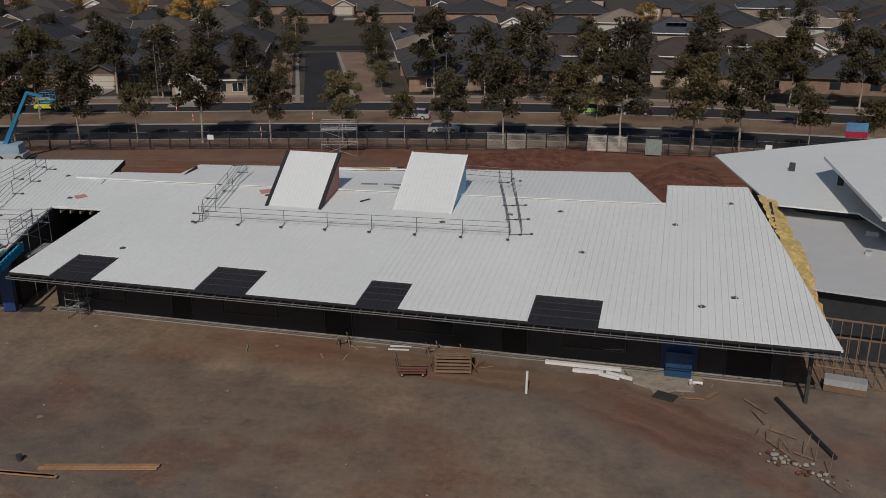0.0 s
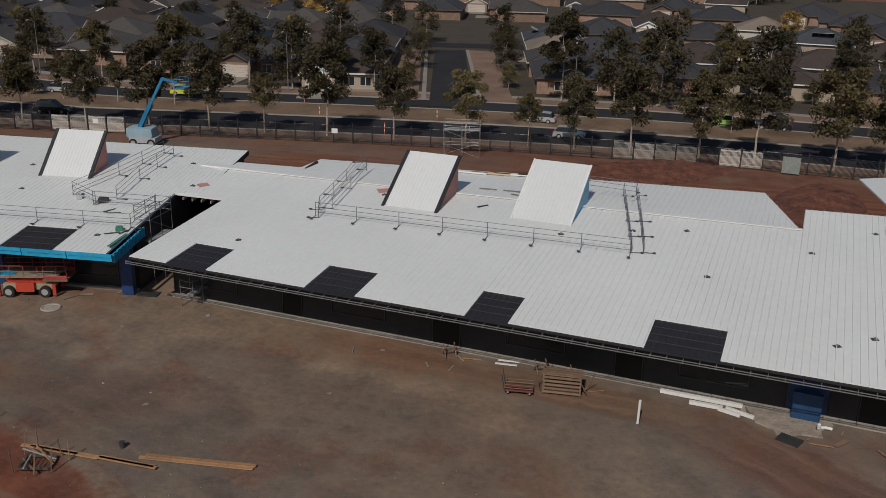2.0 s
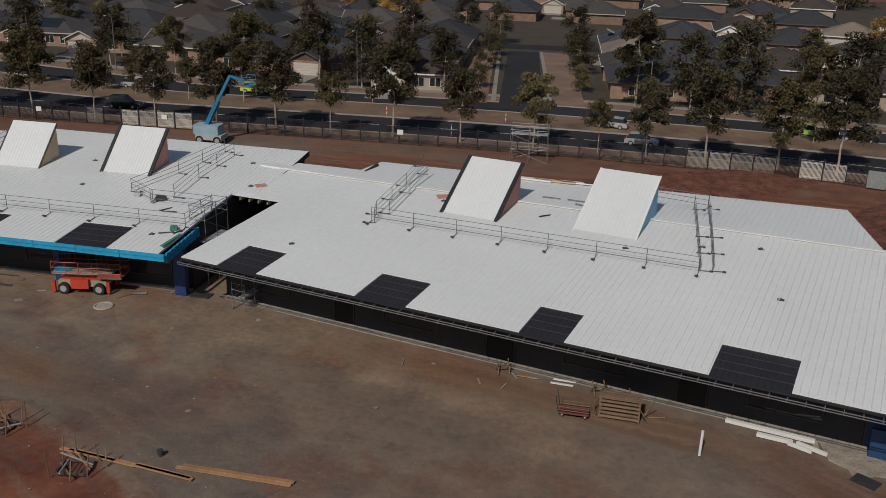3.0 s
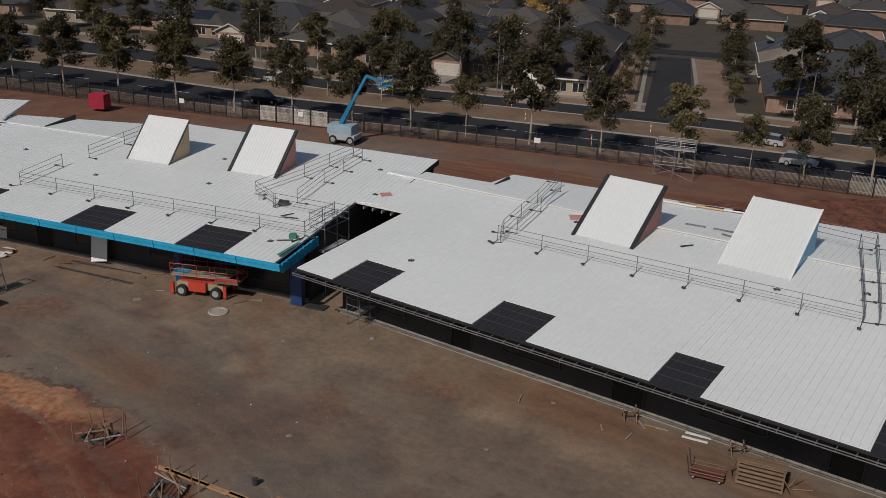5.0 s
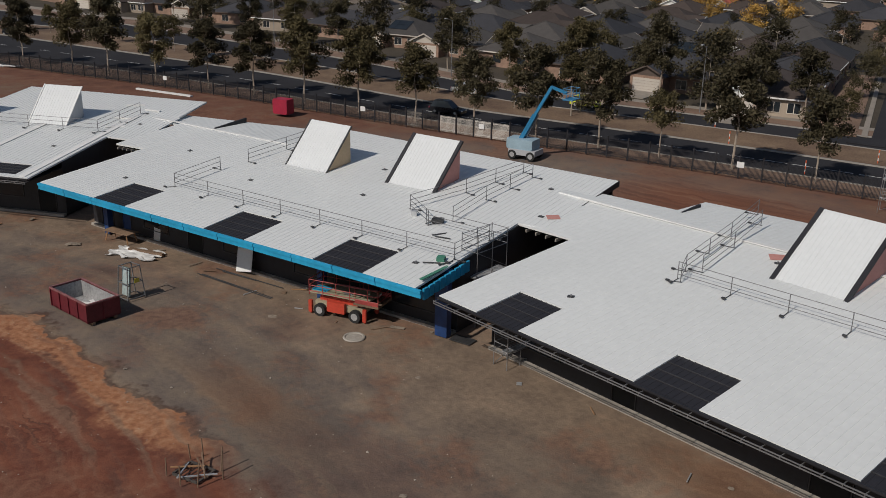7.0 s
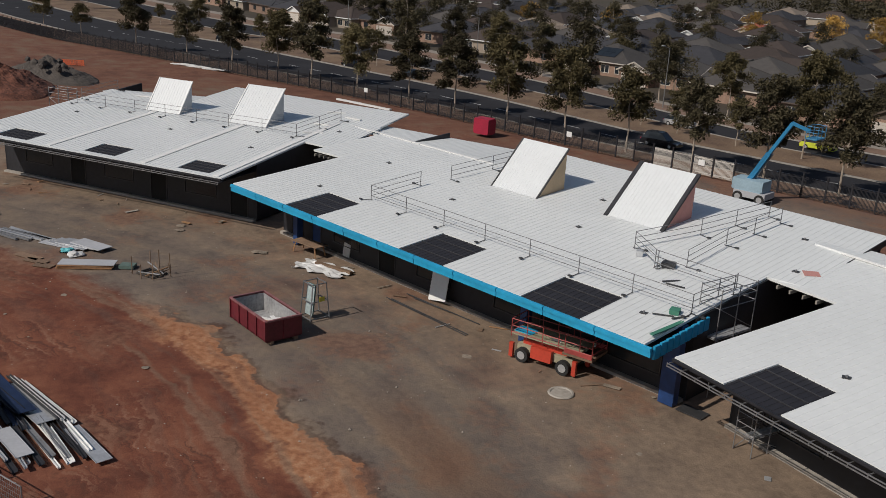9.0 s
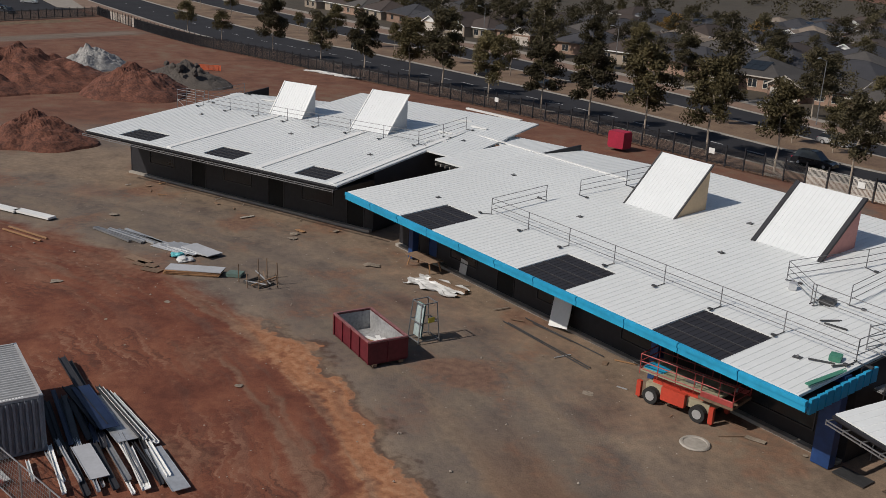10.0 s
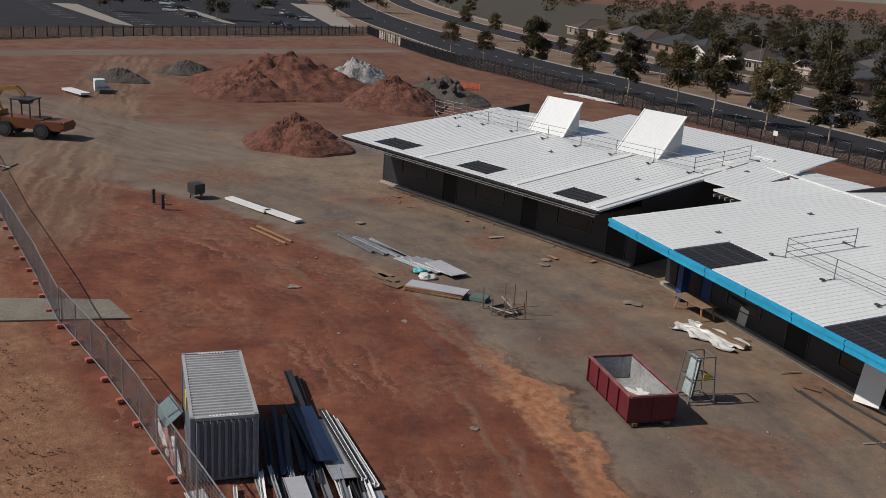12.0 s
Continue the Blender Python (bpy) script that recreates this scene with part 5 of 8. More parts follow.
for row, d in enumerate((40.5, 55, 68, 83, 98, 115, 133, 152, 175, 200)):
    step = 11.2 if row < 5 else 13
    for k in range(28 if row < 3 else 22 if row < 6 else 18):
        x = 54 - k * step + (row % 2) * 5
        px, py = on_line(max(-185, min(55, x)), 10)
        p, n = min(FENCE_LINE, key=lambda q: abs(q[0].x - x))
        hx, hy = p.x + n.x * d * 1.0, p.y + n.y * d * 1.0
        hx += H_RNG.uniform(-1, 1)
        if p.x < -75:
            e = d + 33 * (widen(p.x) - 0.85)
            hx, hy = p.x + n.x * e, p.y + n.y * e
        if in_street(hx, hy, 18.5):
            continue
        if hx > -10 and hy > 205:
            continue
        ang = math.degrees(math.atan2(n.y, n.x)) - 90
        if row % 2:
            ang += 180
        kind = (HOUSES if row < 2 else FAR_HOUSES)[H_RNG.choice((0, 0, 1, 1, 2, 2, 3, 0, 1, 5, 0, 1, 0, 2) if row > 1 else (0, 1, 1, 2, 2, 0))]
        settle(kind, hx, hy, ang + H_RNG.choice((0, 0, 90, 180) if row else (0, 90, 180, 270)) + H_RNG.uniform(-6, 6))
        for q in range(2 if row < 2 else 1 if row < 5 else 0):
            tx, ty = hx + n.x * H_RNG.uniform(-9, 9) + H_RNG.choice((-5.6, 5.6)), hy + n.y * H_RNG.uniform(-9, 9)
            if not in_street(tx, ty, 5.5):
                plant(GARDEN[H_RNG.choice((0, 0, 1, 1, 3, 0, 2) if row in (2, 3, 4) else (0, 0, 1, 1, 3))], tx, ty, H_RNG.uniform(0.5, 1.0))
for k in range(24):
    plant(GARDEN[TREE_RNG.choice((0, 1, 3))], TREE_RNG.uniform(-230, 60), TREE_RNG.uniform(220, 330), TREE_RNG.uniform(0.7, 1.2))
for x, y, q in ((-234, -35.55, 0.75), (-241, -59.56, 0.7), (-274, -9.28, 0.8), (-262, -27.43, 0.7), (-300, -65.23, 0.9), (-320, -36.88, 0.9), (-352, -21.76, 1.0), (-345, -61.45, 1.0), (-380, -3.8, 1.1), (-400, -55.78, 1.1), (-310, 2.81, 0.9)):
    plant(GARDEN[0], x, y, q * 1.5)
for k in range(18):
    q = TREE_RNG.random()
    plant(GARDEN[TREE_RNG.choice((0, 0, 3, 1))], -150 - 210 * q + TREE_RNG.uniform(-8, 8), 74 + 26 * q + TREE_RNG.uniform(0, 70), TREE_RNG.uniform(0.7, 1.1))
for x, y in ((-135.69, 164.46), (-142.73, 158.46), (-129.53, 170.46), (-119.85, 158.46), (-149.77, 166.46), (-109.29, 150.46), (-114.57, 168.46), (-100.49, 162.46), (-155.05, 148.46), (-89.93, 132.46)):
    plant(GARDEN[2], x, y, TREE_RNG.uniform(0.9, 1.2))

# woods and gardens too far off to tell apart
verts, faces = [], []
rng = random.Random(62)
for k in range(520):
    if k < 220:
        x, y = rng.uniform(-640, -255), rng.uniform(20, 420)
        if y < 62 - (x + 255) * 0.05:
            continue
    elif k < 340:
        x, y = rng.uniform(-640, -330), rng.uniform(-260, -25)
    else:
        x, y = rng.uniform(-260, 130), rng.uniform(208, 330)
    hgt, rad = rng.uniform(5, 10), rng.uniform(2.2, 4.2)
    for q in range(150):
        a, u, f = rng.uniform(0, 6.283), rng.random() ** 0.5, rng.random()
        r = rad * u * (0.55 + 0.9 * math.sin(math.pi * min(1, f * 0.9 + 0.1)))
        c = Vector((x * S + math.cos(a) * r, y * S + math.sin(a) * r, 0.6 + hgt * f))
        e = Euler((rng.uniform(-1, 1), rng.uniform(-1, 1), a)).to_matrix() * rng.uniform(0.35, 0.8)
        n = len(verts)
        verts += [c + e @ Vector(w) for w in ((-1, 0, 0), (0, -0.6, 0.1), (1, 0, 0), (0, 0.6, 0.1))]
        faces.append((n, n + 1, n + 2, n + 3))
me = bpy.data.meshes.new("distant_trees")
me.from_pydata(verts, [], faces)
me.materials.append(M_LEAFD)
tagged(new("distant_trees", me), "distant belt of dark green and olive trees", "trees", kind="stuff")


# ---- vehicles ----
def wheel(t, x, y, r, w, tyre=None, rim=None):
    bm = BM()
    tube(bm, (x, y - w / 2, r), (x, y + w / 2, r), r, 16)
    wl = part("wheel", bm, tyre or M_TYRE, t)
    bm = BM()
    tube(bm, (x, y - w / 2 - 0.01, r), (x, y + w / 2 + 0.01, r), r * 0.58, 12)
    part("rim", bm, rim or M_ALU, wl)


def car(paint, label, tall=1.5, long=4.3):
    c = thing("car", Matrix(), label, "car", "cars on the street")
    prof = [(-0.5, 0.28), (-0.5, 0.62), (-0.46, 0.86), (-0.36, 0.92), (0.16, 0.94), (0.40, 0.80), (0.49, 0.66), (0.5, 0.28)]
    bm = BM()
    rows = []
    for y, f in ((-0.86, 0.97), (-0.8, 1.0), (0.8, 1.0), (0.86, 0.97)):
        rows.append([bm.verts.new((x * long * f, y, z if abs(y) < 0.85 else 0.3 + (z - 0.28) * 0.93)) for x, z in prof])
    for a, b2 in zip(rows, rows[1:]):
        for k in range(len(prof)):
            bm.faces.new((a[k], a[(k + 1) % len(prof)], b2[(k + 1) % len(prof)], b2[k]))
    bm.faces.new(rows[0])
    bm.faces.new(rows[-1][::-1])
    part("body", bm, paint, c)
    cab = [(-0.44, 0.90), (-0.36, tall - 0.06), (-0.06, tall), (0.06, tall - 0.05), (0.24, 0.92)]
    for nm, ins, mt, lo in (("glasshouse", 0.0, M_GLASS, 0), ("roof_panel", 0.0, paint, 1)):
        bm = BM()
        if lo == 0:
            rws = [[bm.verts.new((x * long, s * (0.80 if z < 1 else 0.64), z)) for x, z in cab] for s in (-1, 1)]
            for k in range(len(cab)):
                bm.faces.new((rws[0][k], rws[0][(k + 1) % 5], rws[1][(k + 1) % 5], rws[1][k]))
            bm.faces.new(rws[0])
            bm.faces.new(rws[1][::-1])
        else:
            vs = [bm.verts.new((x * long, s * 0.66, z + 0.012)) for s in (-1, 1) for x, z in cab[1:4]]
            bm.faces.new((vs[0], vs[1], vs[4], vs[3]))
            bm.faces.new((vs[1], vs[2], vs[5], vs[4]))
            g = bmesh.ops.extrude_face_region(bm, geom=bm.faces[:])
            bmesh.ops.translate(bm, vec=(0, 0, 0.03), verts=[v for v in g["geom"] if isinstance(v, bmesh.types.BMVert)])
        part(nm, bm, mt, c)
    for x in (-0.30, 0.31):
        for y in (-0.78, 0.78):
            wheel(c, x * long, y, 0.32, 0.22)
    for y in (-0.6, 0.6):
        bm = BM()
        box(bm, 0.485 * long, y - 0.16, 0.6, 0.503 * long, y + 0.16, 0.72)
        part("headlight", bm, M_WHITE, c)
        bm = BM()
        box(bm, -0.503 * long, y - 0.14, 0.66, -0.485 * long, y + 0.14, 0.84)
        part("tail_light", bm, M_REDBOX, c)
    return c


def road_angle(x):
    p, n = min(FENCE_LINE, key=lambda q: abs(q[0].x - x))
    return math.degrees(math.atan2(n.y, n.x)) - 90


car(M_LIME, "lime yellow hatchback parked at the far kerb").matrix_basis = place(-67.87, 63.8, 17, 0.06)
car(M_SILVER, "white sedan parked at the far kerb", 1.45, 4.6).matrix_basis = place(-81.23, 58.51, 15, 0.06)
car(M_GREENCAR, "bright green hatchback at the far kerb").matrix_basis = place(-7.74, 76.31, 4, 0.06)
car(M_BLACKCAR, "black utility vehicle at the far kerb", 1.7, 4.8).matrix_basis = place(-3.16, 76.63, 184, 0.06)
car(M_SILVER, "silver sedan on the carriageway", 1.45, 4.6).matrix_basis = place(-26.17, 68.63, 186, 0.06)
car(M_SILVER, "pale hatchback on the carriageway", 1.5, 4.1).matrix_basis = place(-21.27, 62.78, 8, 0.06)
car(M_BLACKCAR, "black utility vehicle on the carriageway under trees", 1.75, 5.0).matrix_basis = place(-73.67, 49, 19, 0.06)
car(M_BLACKCAR, "black sedan at the far kerb", 1.45, 4.6).matrix_basis = place(-118.03, 46.2, 10, 0.06)
car(M_BLACKCAR, "black utility vehicle on the carriageway", 1.8, 5.0).matrix_basis = place(-128.65, 42.54, 14, 0.06)
car(M_BLACKCAR, "dark sedan on the carriageway", 1.45, 4.6).matrix_basis = place(-159.74, 34.12, 12, 0.06)
car(M_BLACKCAR, "black sedan in the car park", 1.5, 4.7).matrix_basis = place(-229, -21.76, 60, 0.1)
for k, (x, y, p) in enumerate(((-290, -28, M_SILVER), (-288, -60, M_BLACKCAR), (-284, -54, M_SILVER), (-296, -64, M_BLACKCAR), (-300, -52, M_BLACKCAR))):
    car(p, "sedan parked in the car park", 1.48, 4.5).matrix_basis = place(x, y, 85, 0.07)


# ---- plant and bins on the site ----
def scissor_lift():
    m_rail = mat("faded_red_rail", (0.33, 0.055, 0.05), 0.5, 0.0, 0.25)
    t = thing("scissor_lift", place(-38.3, 10.6, 25), "orange-red rough-terrain scissor lift with railed deck, lowered", "scissor lift")
    bm = BM()
    box(bm, -1.75, -0.75, 0.5, 1.75, 0.75, 0.95)
    bmesh.ops.bevel(bm, geom=bm.edges[:], offset=0.04, segments=1)
    part("chassis", bm, mat("beige_paint", (0.36, 0.32, 0.22), 0.6, 0.0, 0.2), t, "dusty beige chassis")
    for x0, x1 in ((-0.75, 0.55),):
        bm = BM()
        box(bm, x0, -1.02, 0.42, x1, -0.72, 1.12)
        bmesh.ops.bevel(bm, geom=bm.edges[:], offset=0.05, segments=1)
        part("engine_box", bm, M_ORANGE, t)
        bm = BM()
        box(bm, x0, 0.72, 0.42, x1, 1.02, 1.12)
        part("tank_box", bm, M_ORANGE, t)
    for x in (-2.05, 1.95):
        for y in (-0.85, 0.85):
            bm = BM()
            box(bm, x - 0.12, y - 0.1, 0.12, x + 0.12, y + 0.1, 0.95)
            bar(bm, (x, y, 0.05), (x, y, 0.5), 0.1)
            part("outrigger", bm, M_ORANGE, t)
    for x in (-1.3, 1.3):
        for y in (-0.92, 0.92):
            wheel(t, x, y, 0.42, 0.32)
    for k in range(4):
        bm = BM()
        bar(bm, (-1.5, -0.5 + 0.03 * (k % 2), 0.96 + k * 0.08), (1.5, -0.5 + 0.03 * (k % 2), 1.02 + k * 0.08), 0.09)
        bar(bm, (-1.5, 0.5, 0.96 + k * 0.08), (1.5, 0.5, 1.02 + k * 0.08), 0.09)
        part("scissor_arm", bm, M_ORANGE, t)
    bm = BM()
    box(bm, -2.1, -0.92, 1.5, 2.3, 0.92, 1.62)
    part("deck", bm, mat("worn_deck", (0.30, 0.28, 0.19), 0.8, 0.0, 0.3), t, "worn beige plywood deck")
    bm = BM()
    box(bm, 1.2, -0.98, 1.22, 3.0, 0.98, 1.36)
    part("deck_extension", bm, M_TIMBERD, t)
    for z in (1.62, 2.0, 2.4):
        bm = BM()
        for a, c in (((-2.1, -0.92), (2.95, -0.92)), ((-2.1, 0.92), (2.95, 0.92)), ((2.95, -0.92), (2.95, 0.92)), ((-2.1, -0.92), (-2.1, 0.92))):
            tube(bm, (*a, z), (*c, z), 0.028, 6)
        part("deck_rail", bm, m_rail, t, "faded red tube rail")
    for x in (-2.1, -1.1, -0.1, 0.9, 1.3, 2.2, 2.95):
        for y in (-0.92, 0.92):
            bm = BM()
            tube(bm, (x, y, 1.36), (x, y, 2.4), 0.028, 6)
            part("deck_post", bm, m_rail, t, "faded red tube post")
    for y in (-0.94, 0.94):
        bm = BM()
        box(bm, 1.3, y - 0.02, 1.36, 2.95, y + 0.02, 1.62)
        part("kick_panel", bm, m_rail, t)
    return t


scissor_lift()
for k, (dx, dy, sx, sy, sz, m, lb, cat) in enumerate(((-1.5, -0.25, 1.15, 0.9, 0.22, M_BLUE, "crumpled blue membrane on the lift deck", "membrane"), (0.5, -0.35, 0.6, 0.4, 0.22, M_STEEL, "toolbox on the lift deck", "toolbox"), (0.7, 0.35, 3.4, 0.3, 0.14, M_WHITE, "pale timber boards on the lift deck", "boards"))):
    bm = BM()
    box(bm, -sx / 2, -sy / 2, 0, sx / 2, sy / 2, sz)
    bmesh.ops.bevel(bm, geom=bm.edges[:], offset=min(sx, sy, sz) * 0.3, segments=2)
    ob = mesh_object("deck_load", bm, m)
    ob.matrix_basis = place(-38.3, 10.6, 25) @ pose(dx, dy, 1.42, 0, 0, 8 * k)
    tagged(ob, lb, cat)


def skip_bin():
    t = thing("skip_bin", place(-46.55, 0.62, 8.5) @ Matrix.Scale(0.95, 4), "dark red steel skip bin, pale scratched inside, nearly empty", "skip bin")
    L, W, H, th = 4.7, 2.35, 1.5, 0.07
    m_rim = mat("scuffed_rim", (0.24, 0.10, 0.10), 0.6, 0.0, 0.5, 20, 90, spots=0.6)
    for nm, b4 in (("long_side", (-L / 2, -W / 2, 0.18, L / 2, -W / 2 + th, H)), ("long_side", (-L / 2, W / 2 - th, 0.18, L / 2, W / 2, H)),
                   ("end_side", (-L / 2, -W / 2 + th, 0.18, -L / 2 + th, W / 2 - th, H)), ("end_side", (L / 2 - th, -W / 2 + th, 0.18, L / 2, W / 2 - th, H)), ("floor_plate", (-L / 2, -W / 2, 0.16, L / 2, W / 2, 0.26))):
        bm = BM()
        box(bm, *b4)
        part(nm, bm, M_RED, t)
    m_in = mat("scratched_bin_inside", (0.36, 0.36, 0.36), 0.6, 0.2, 0.35, 10, 60, spots=0.5)
    for b4 in ((-L / 2 + th, -W / 2 + th, 0.27, L / 2 - th, -W / 2 + th + 0.012, H - 0.08), (-L / 2 + th, W / 2 - th - 0.012, 0.27, L / 2 - th, W / 2 - th, H - 0.08),
               (-L / 2 + th, -W / 2 + 0.09, 0.27, -L / 2 + th + 0.012, W / 2 - 0.09, H - 0.08), (L / 2 - th - 0.012, -W / 2 + 0.09, 0.27, L / 2 - th, W / 2 - 0.09, H - 0.08), (-L / 2 + 0.09, -W / 2 + 0.09, 0.262, L / 2 - 0.09, W / 2 - 0.09, 0.275)):
        bm = BM()
        box(bm, *b4)
        part("worn_lining", bm, m_in, t, "pale worn steel inside")
    for a, c in (((-L / 2, -W / 2), (L / 2, -W / 2)), ((-L / 2, W / 2), (L / 2, W / 2)), ((-L / 2, -W / 2), (-L / 2, W / 2)), ((L / 2, -W / 2), (L / 2, W / 2))):
        bm = BM()
        bar(bm, (*a, H), (*c, H), 0.14, 0.1)
        part("top_rail", bm, m_rim, t, "scuffed red top rail")
    for k in range(5):
        x = -L / 2 + 0.05 + (L - 0.1) * k / 4
        for y in (-W / 2 - 0.03, W / 2 + 0.03):
            bm = BM()
            bar(bm, (x, y, 0.2), (x, y, H), 0.09)
            part("rib", bm, M_RED, t)
    for y in (0,):
        bm = BM()
        bar(bm, (L / 2 + 0.03, y, 0.2), (L / 2 + 0.03, y, H), 0.07)
        part("rib", bm, M_RED, t)
    for x in (-L / 2 + 0.3, L / 2 - 0.3):
        for y in (-W / 2 + 0.35, W / 2 - 0.35):
            bm = BM()
            box(bm, x - 0.35, y - 0.12, 0, x + 0.35, y + 0.12, 0.17)
            part("skid", bm, M_TIMBERD, t)
    return t


skip_bin()
rng = random.Random(3)
for k in range(9):
    bm = BM()
    s = rng.uniform(0.25, 0.7)
    box(bm, -s, -0.12, 0, s, 0.12, 0.06)
    ob = mesh_object("rubble_board", bm, rng.choice((M_CONC, M_TIMBER, M_PINK, M_WHITE)))
    ob.matrix_basis = place(-46.55, 0.62, 8.5) @ pose(rng.uniform(-1.2, 1.2), rng.uniform(-0.5, 0.6), 0.29 + 0.03 * k, rng.uniform(-6, 6), 0, rng.uniform(0, 180))
    tagged(ob, "broken offcut of board lying in the skip bin", "offcut", "offcuts in the bin")


def glass_rack():
    t = thing("glass_rack", place(-46.95, 3.2, 12), "galvanised upright A-frame rack holding glass panes", "rack")
    for x in (-0.55, 0.55):
        for y in (-0.7, 0.7):
            bm = BM()
            bar(bm, (x, y, 0.0), (x * 0.85, y * 0.7, 2.35), 0.06)
            part("upright", bm, M_STEEL, t)
    for z in (0.12, 1.2, 2.3):
        f = 1 - 0.15 * z / 2.35
        bm = BM()
        for a, c in (((-0.55, -0.7), (0.55, -0.7)), ((0.55, -0.7), (0.55, 0.7)), ((0.55, 0.7), (-0.55, 0.7)), ((-0.55, 0.7), (-0.55, -0.7))):
            g = 1 - 0.3 * z / 2.35
            bar(bm, (a[0] * f, a[1] * g, z), (c[0] * f, c[1] * g, z), 0.05)
        part("cross_frame", bm, M_STEEL, t)
    for y, m in ((-0.42, mat("pale_glass", (0.35, 0.42, 0.42), 0.15)), (-0.34, mat("green_glass", (0.10, 0.2, 0.19), 0.12))):
        bm = BM()
        box(bm, -0.48, y - 0.015, 0.2, 0.3, y + 0.015, 2.15, pose(0, 0, 0, -6, 0, 0))
        part("pane", bm, m, t)
    bm = BM()
    box(bm, 0.58, -0.1, 1.2, 0.6, 0.3, 1.5)
    part("tag", bm, mat("yellow_tag", (0.6, 0.5, 0.06), 0.6), t)


glass_rack()


def container():
    t = thing("shipping_container", place(-43.55, -13.3, 11.4), "grey corrugated steel shipping container", "container")
    L, W, H = 6.06, 2.44, 2.59

    def corrugated(bm, length, height, depth, n, m):
        pts = []
        for k in range(n):
            a, w = length * k / n, length / n
            pts += [(a, 0), (a + 0.38 * w, 0), (a + 0.5 * w, depth), (a + 0.88 * w, depth)]
        pts.append((length, 0))
        vs = [[bm.verts.new(m @ Vector((x, y, z))) for z in (0, height)] for x, y in pts]
        for a, c in zip(vs, vs[1:]):
            bm.faces.new((a[0], c[0], c[1], a[1]))

    for y, f in ((-W / 2 + 0.03, 1), (W / 2 - 0.03, -1)):
        bm = BM()
        corrugated(bm, L - 0.3, H - 0.28, 0.05 * f, 22, pose(-L / 2 + 0.15, y, 0.16))
        part("long_side", bm, M_CONTAINER, t)
    for x, f in ((-L / 2 + 0.04, -1), (L / 2 - 0.04, 1)):
        bm = BM()
        corrugated(bm, W - 0.2, H - 0.28, -0.13 * f, 9, pose(x, -W / 2 + 0.1, 0.16, 0, 0, 90))
        part("end_side", bm, M_CONTAINER, t)
    bm = BM()
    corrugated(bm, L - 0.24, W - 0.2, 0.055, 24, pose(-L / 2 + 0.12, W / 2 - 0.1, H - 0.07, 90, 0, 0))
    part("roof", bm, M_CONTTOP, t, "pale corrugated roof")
    bm = BM()
    box(bm, -L / 2 + 0.1, -W / 2 + 0.1, 0.1, L / 2 - 0.1, W / 2 - 0.1, 0.16)
    part("floor_plate", bm, M_CONTAINER, t)
    for x in (-L / 2 + 0.08, L / 2 - 0.08):
        for y in (-W / 2 + 0.08, W / 2 - 0.08):
            bm = BM()
            box(bm, x - 0.08, y - 0.08, 0, x + 0.08, y + 0.08, H)
            part("corner_post", bm, M_CONTAINER, t)
        for z in (0.08, H - 0.07):
            bm = BM()
            box(bm, x - 0.06, -W / 2 + 0.1, z - 0.07, x + 0.06, W / 2 - 0.1, z + 0.065)
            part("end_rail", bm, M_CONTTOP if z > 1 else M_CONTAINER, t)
    for y in (-W / 2 + 0.06, W / 2 - 0.06):
        for z in (0.08, H - 0.07):
            bm = BM()
            box(bm, -L / 2 + 0.1, y - 0.06, z - 0.07, L / 2 - 0.1, y + 0.06, z + 0.065)
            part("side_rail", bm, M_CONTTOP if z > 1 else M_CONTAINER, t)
    for x in (-L / 2 + 0.16, L / 2 - 0.16):
        bm = BM()
        for k in range(9):
            box(bm, x - 0.05, -0.55 + k * 0.12, H - 0.005, x + 0.05, -0.47 + k * 0.12, H + 0.004)
        part("roof_marking", bm, M_WHITE, t, "white code marks")
    bm = BM()
    box(bm, -0.6, -W / 2 - 0.004, 1.5, 0.2, -W / 2 + 0.03, 2.1)
    part("yellow_sticker", bm, mat("yellow_sticker", (0.6, 0.5, 0.05), 0.5), t)


container()

# long offcuts stacked beside the container: dark lengths against it, pale ones outside and at its end
def flashing_length(x0, y0, x1, y1, w, m, z, label, fold=0.12, name="roof_flashing"):
    a, c = Vector((x0, y0)) * S, Vector((x1, y1)) * S
    L = (c - a).length
    bm = BM()
    prof = [(-w / 2, fold), (-w / 2 + 0.02, fold), (-w / 2 + 0.03, 0.025), (w / 2 - 0.03, 0.025), (w / 2 - 0.02, fold * 0.7), (w / 2, fold * 0.7), (w / 2, 0), (-w / 2, 0)]
    ends = [[bm.verts.new((e * L / 2, y, q + (0.03 * math.sin(y * 9)))) for y, q in prof] for e in (-1, 1)]
    bm.faces.new(ends[0])
    bm.faces.new(ends[1][::-1])
    for k in range(8):
        bm.faces.new((ends[0][k], ends[0][(k + 1) % 8], ends[1][(k + 1) % 8], ends[1][k]))
    ob = mesh_object(name, bm, m)
    mid = (a + c) / 2
    ob.matrix_basis = pose(mid.x, mid.y, z, 0, 0, math.degrees(math.atan2((c - a).y, (c - a).x)))
    return tagged(ob, label, "flashing", "flashings beside the container")


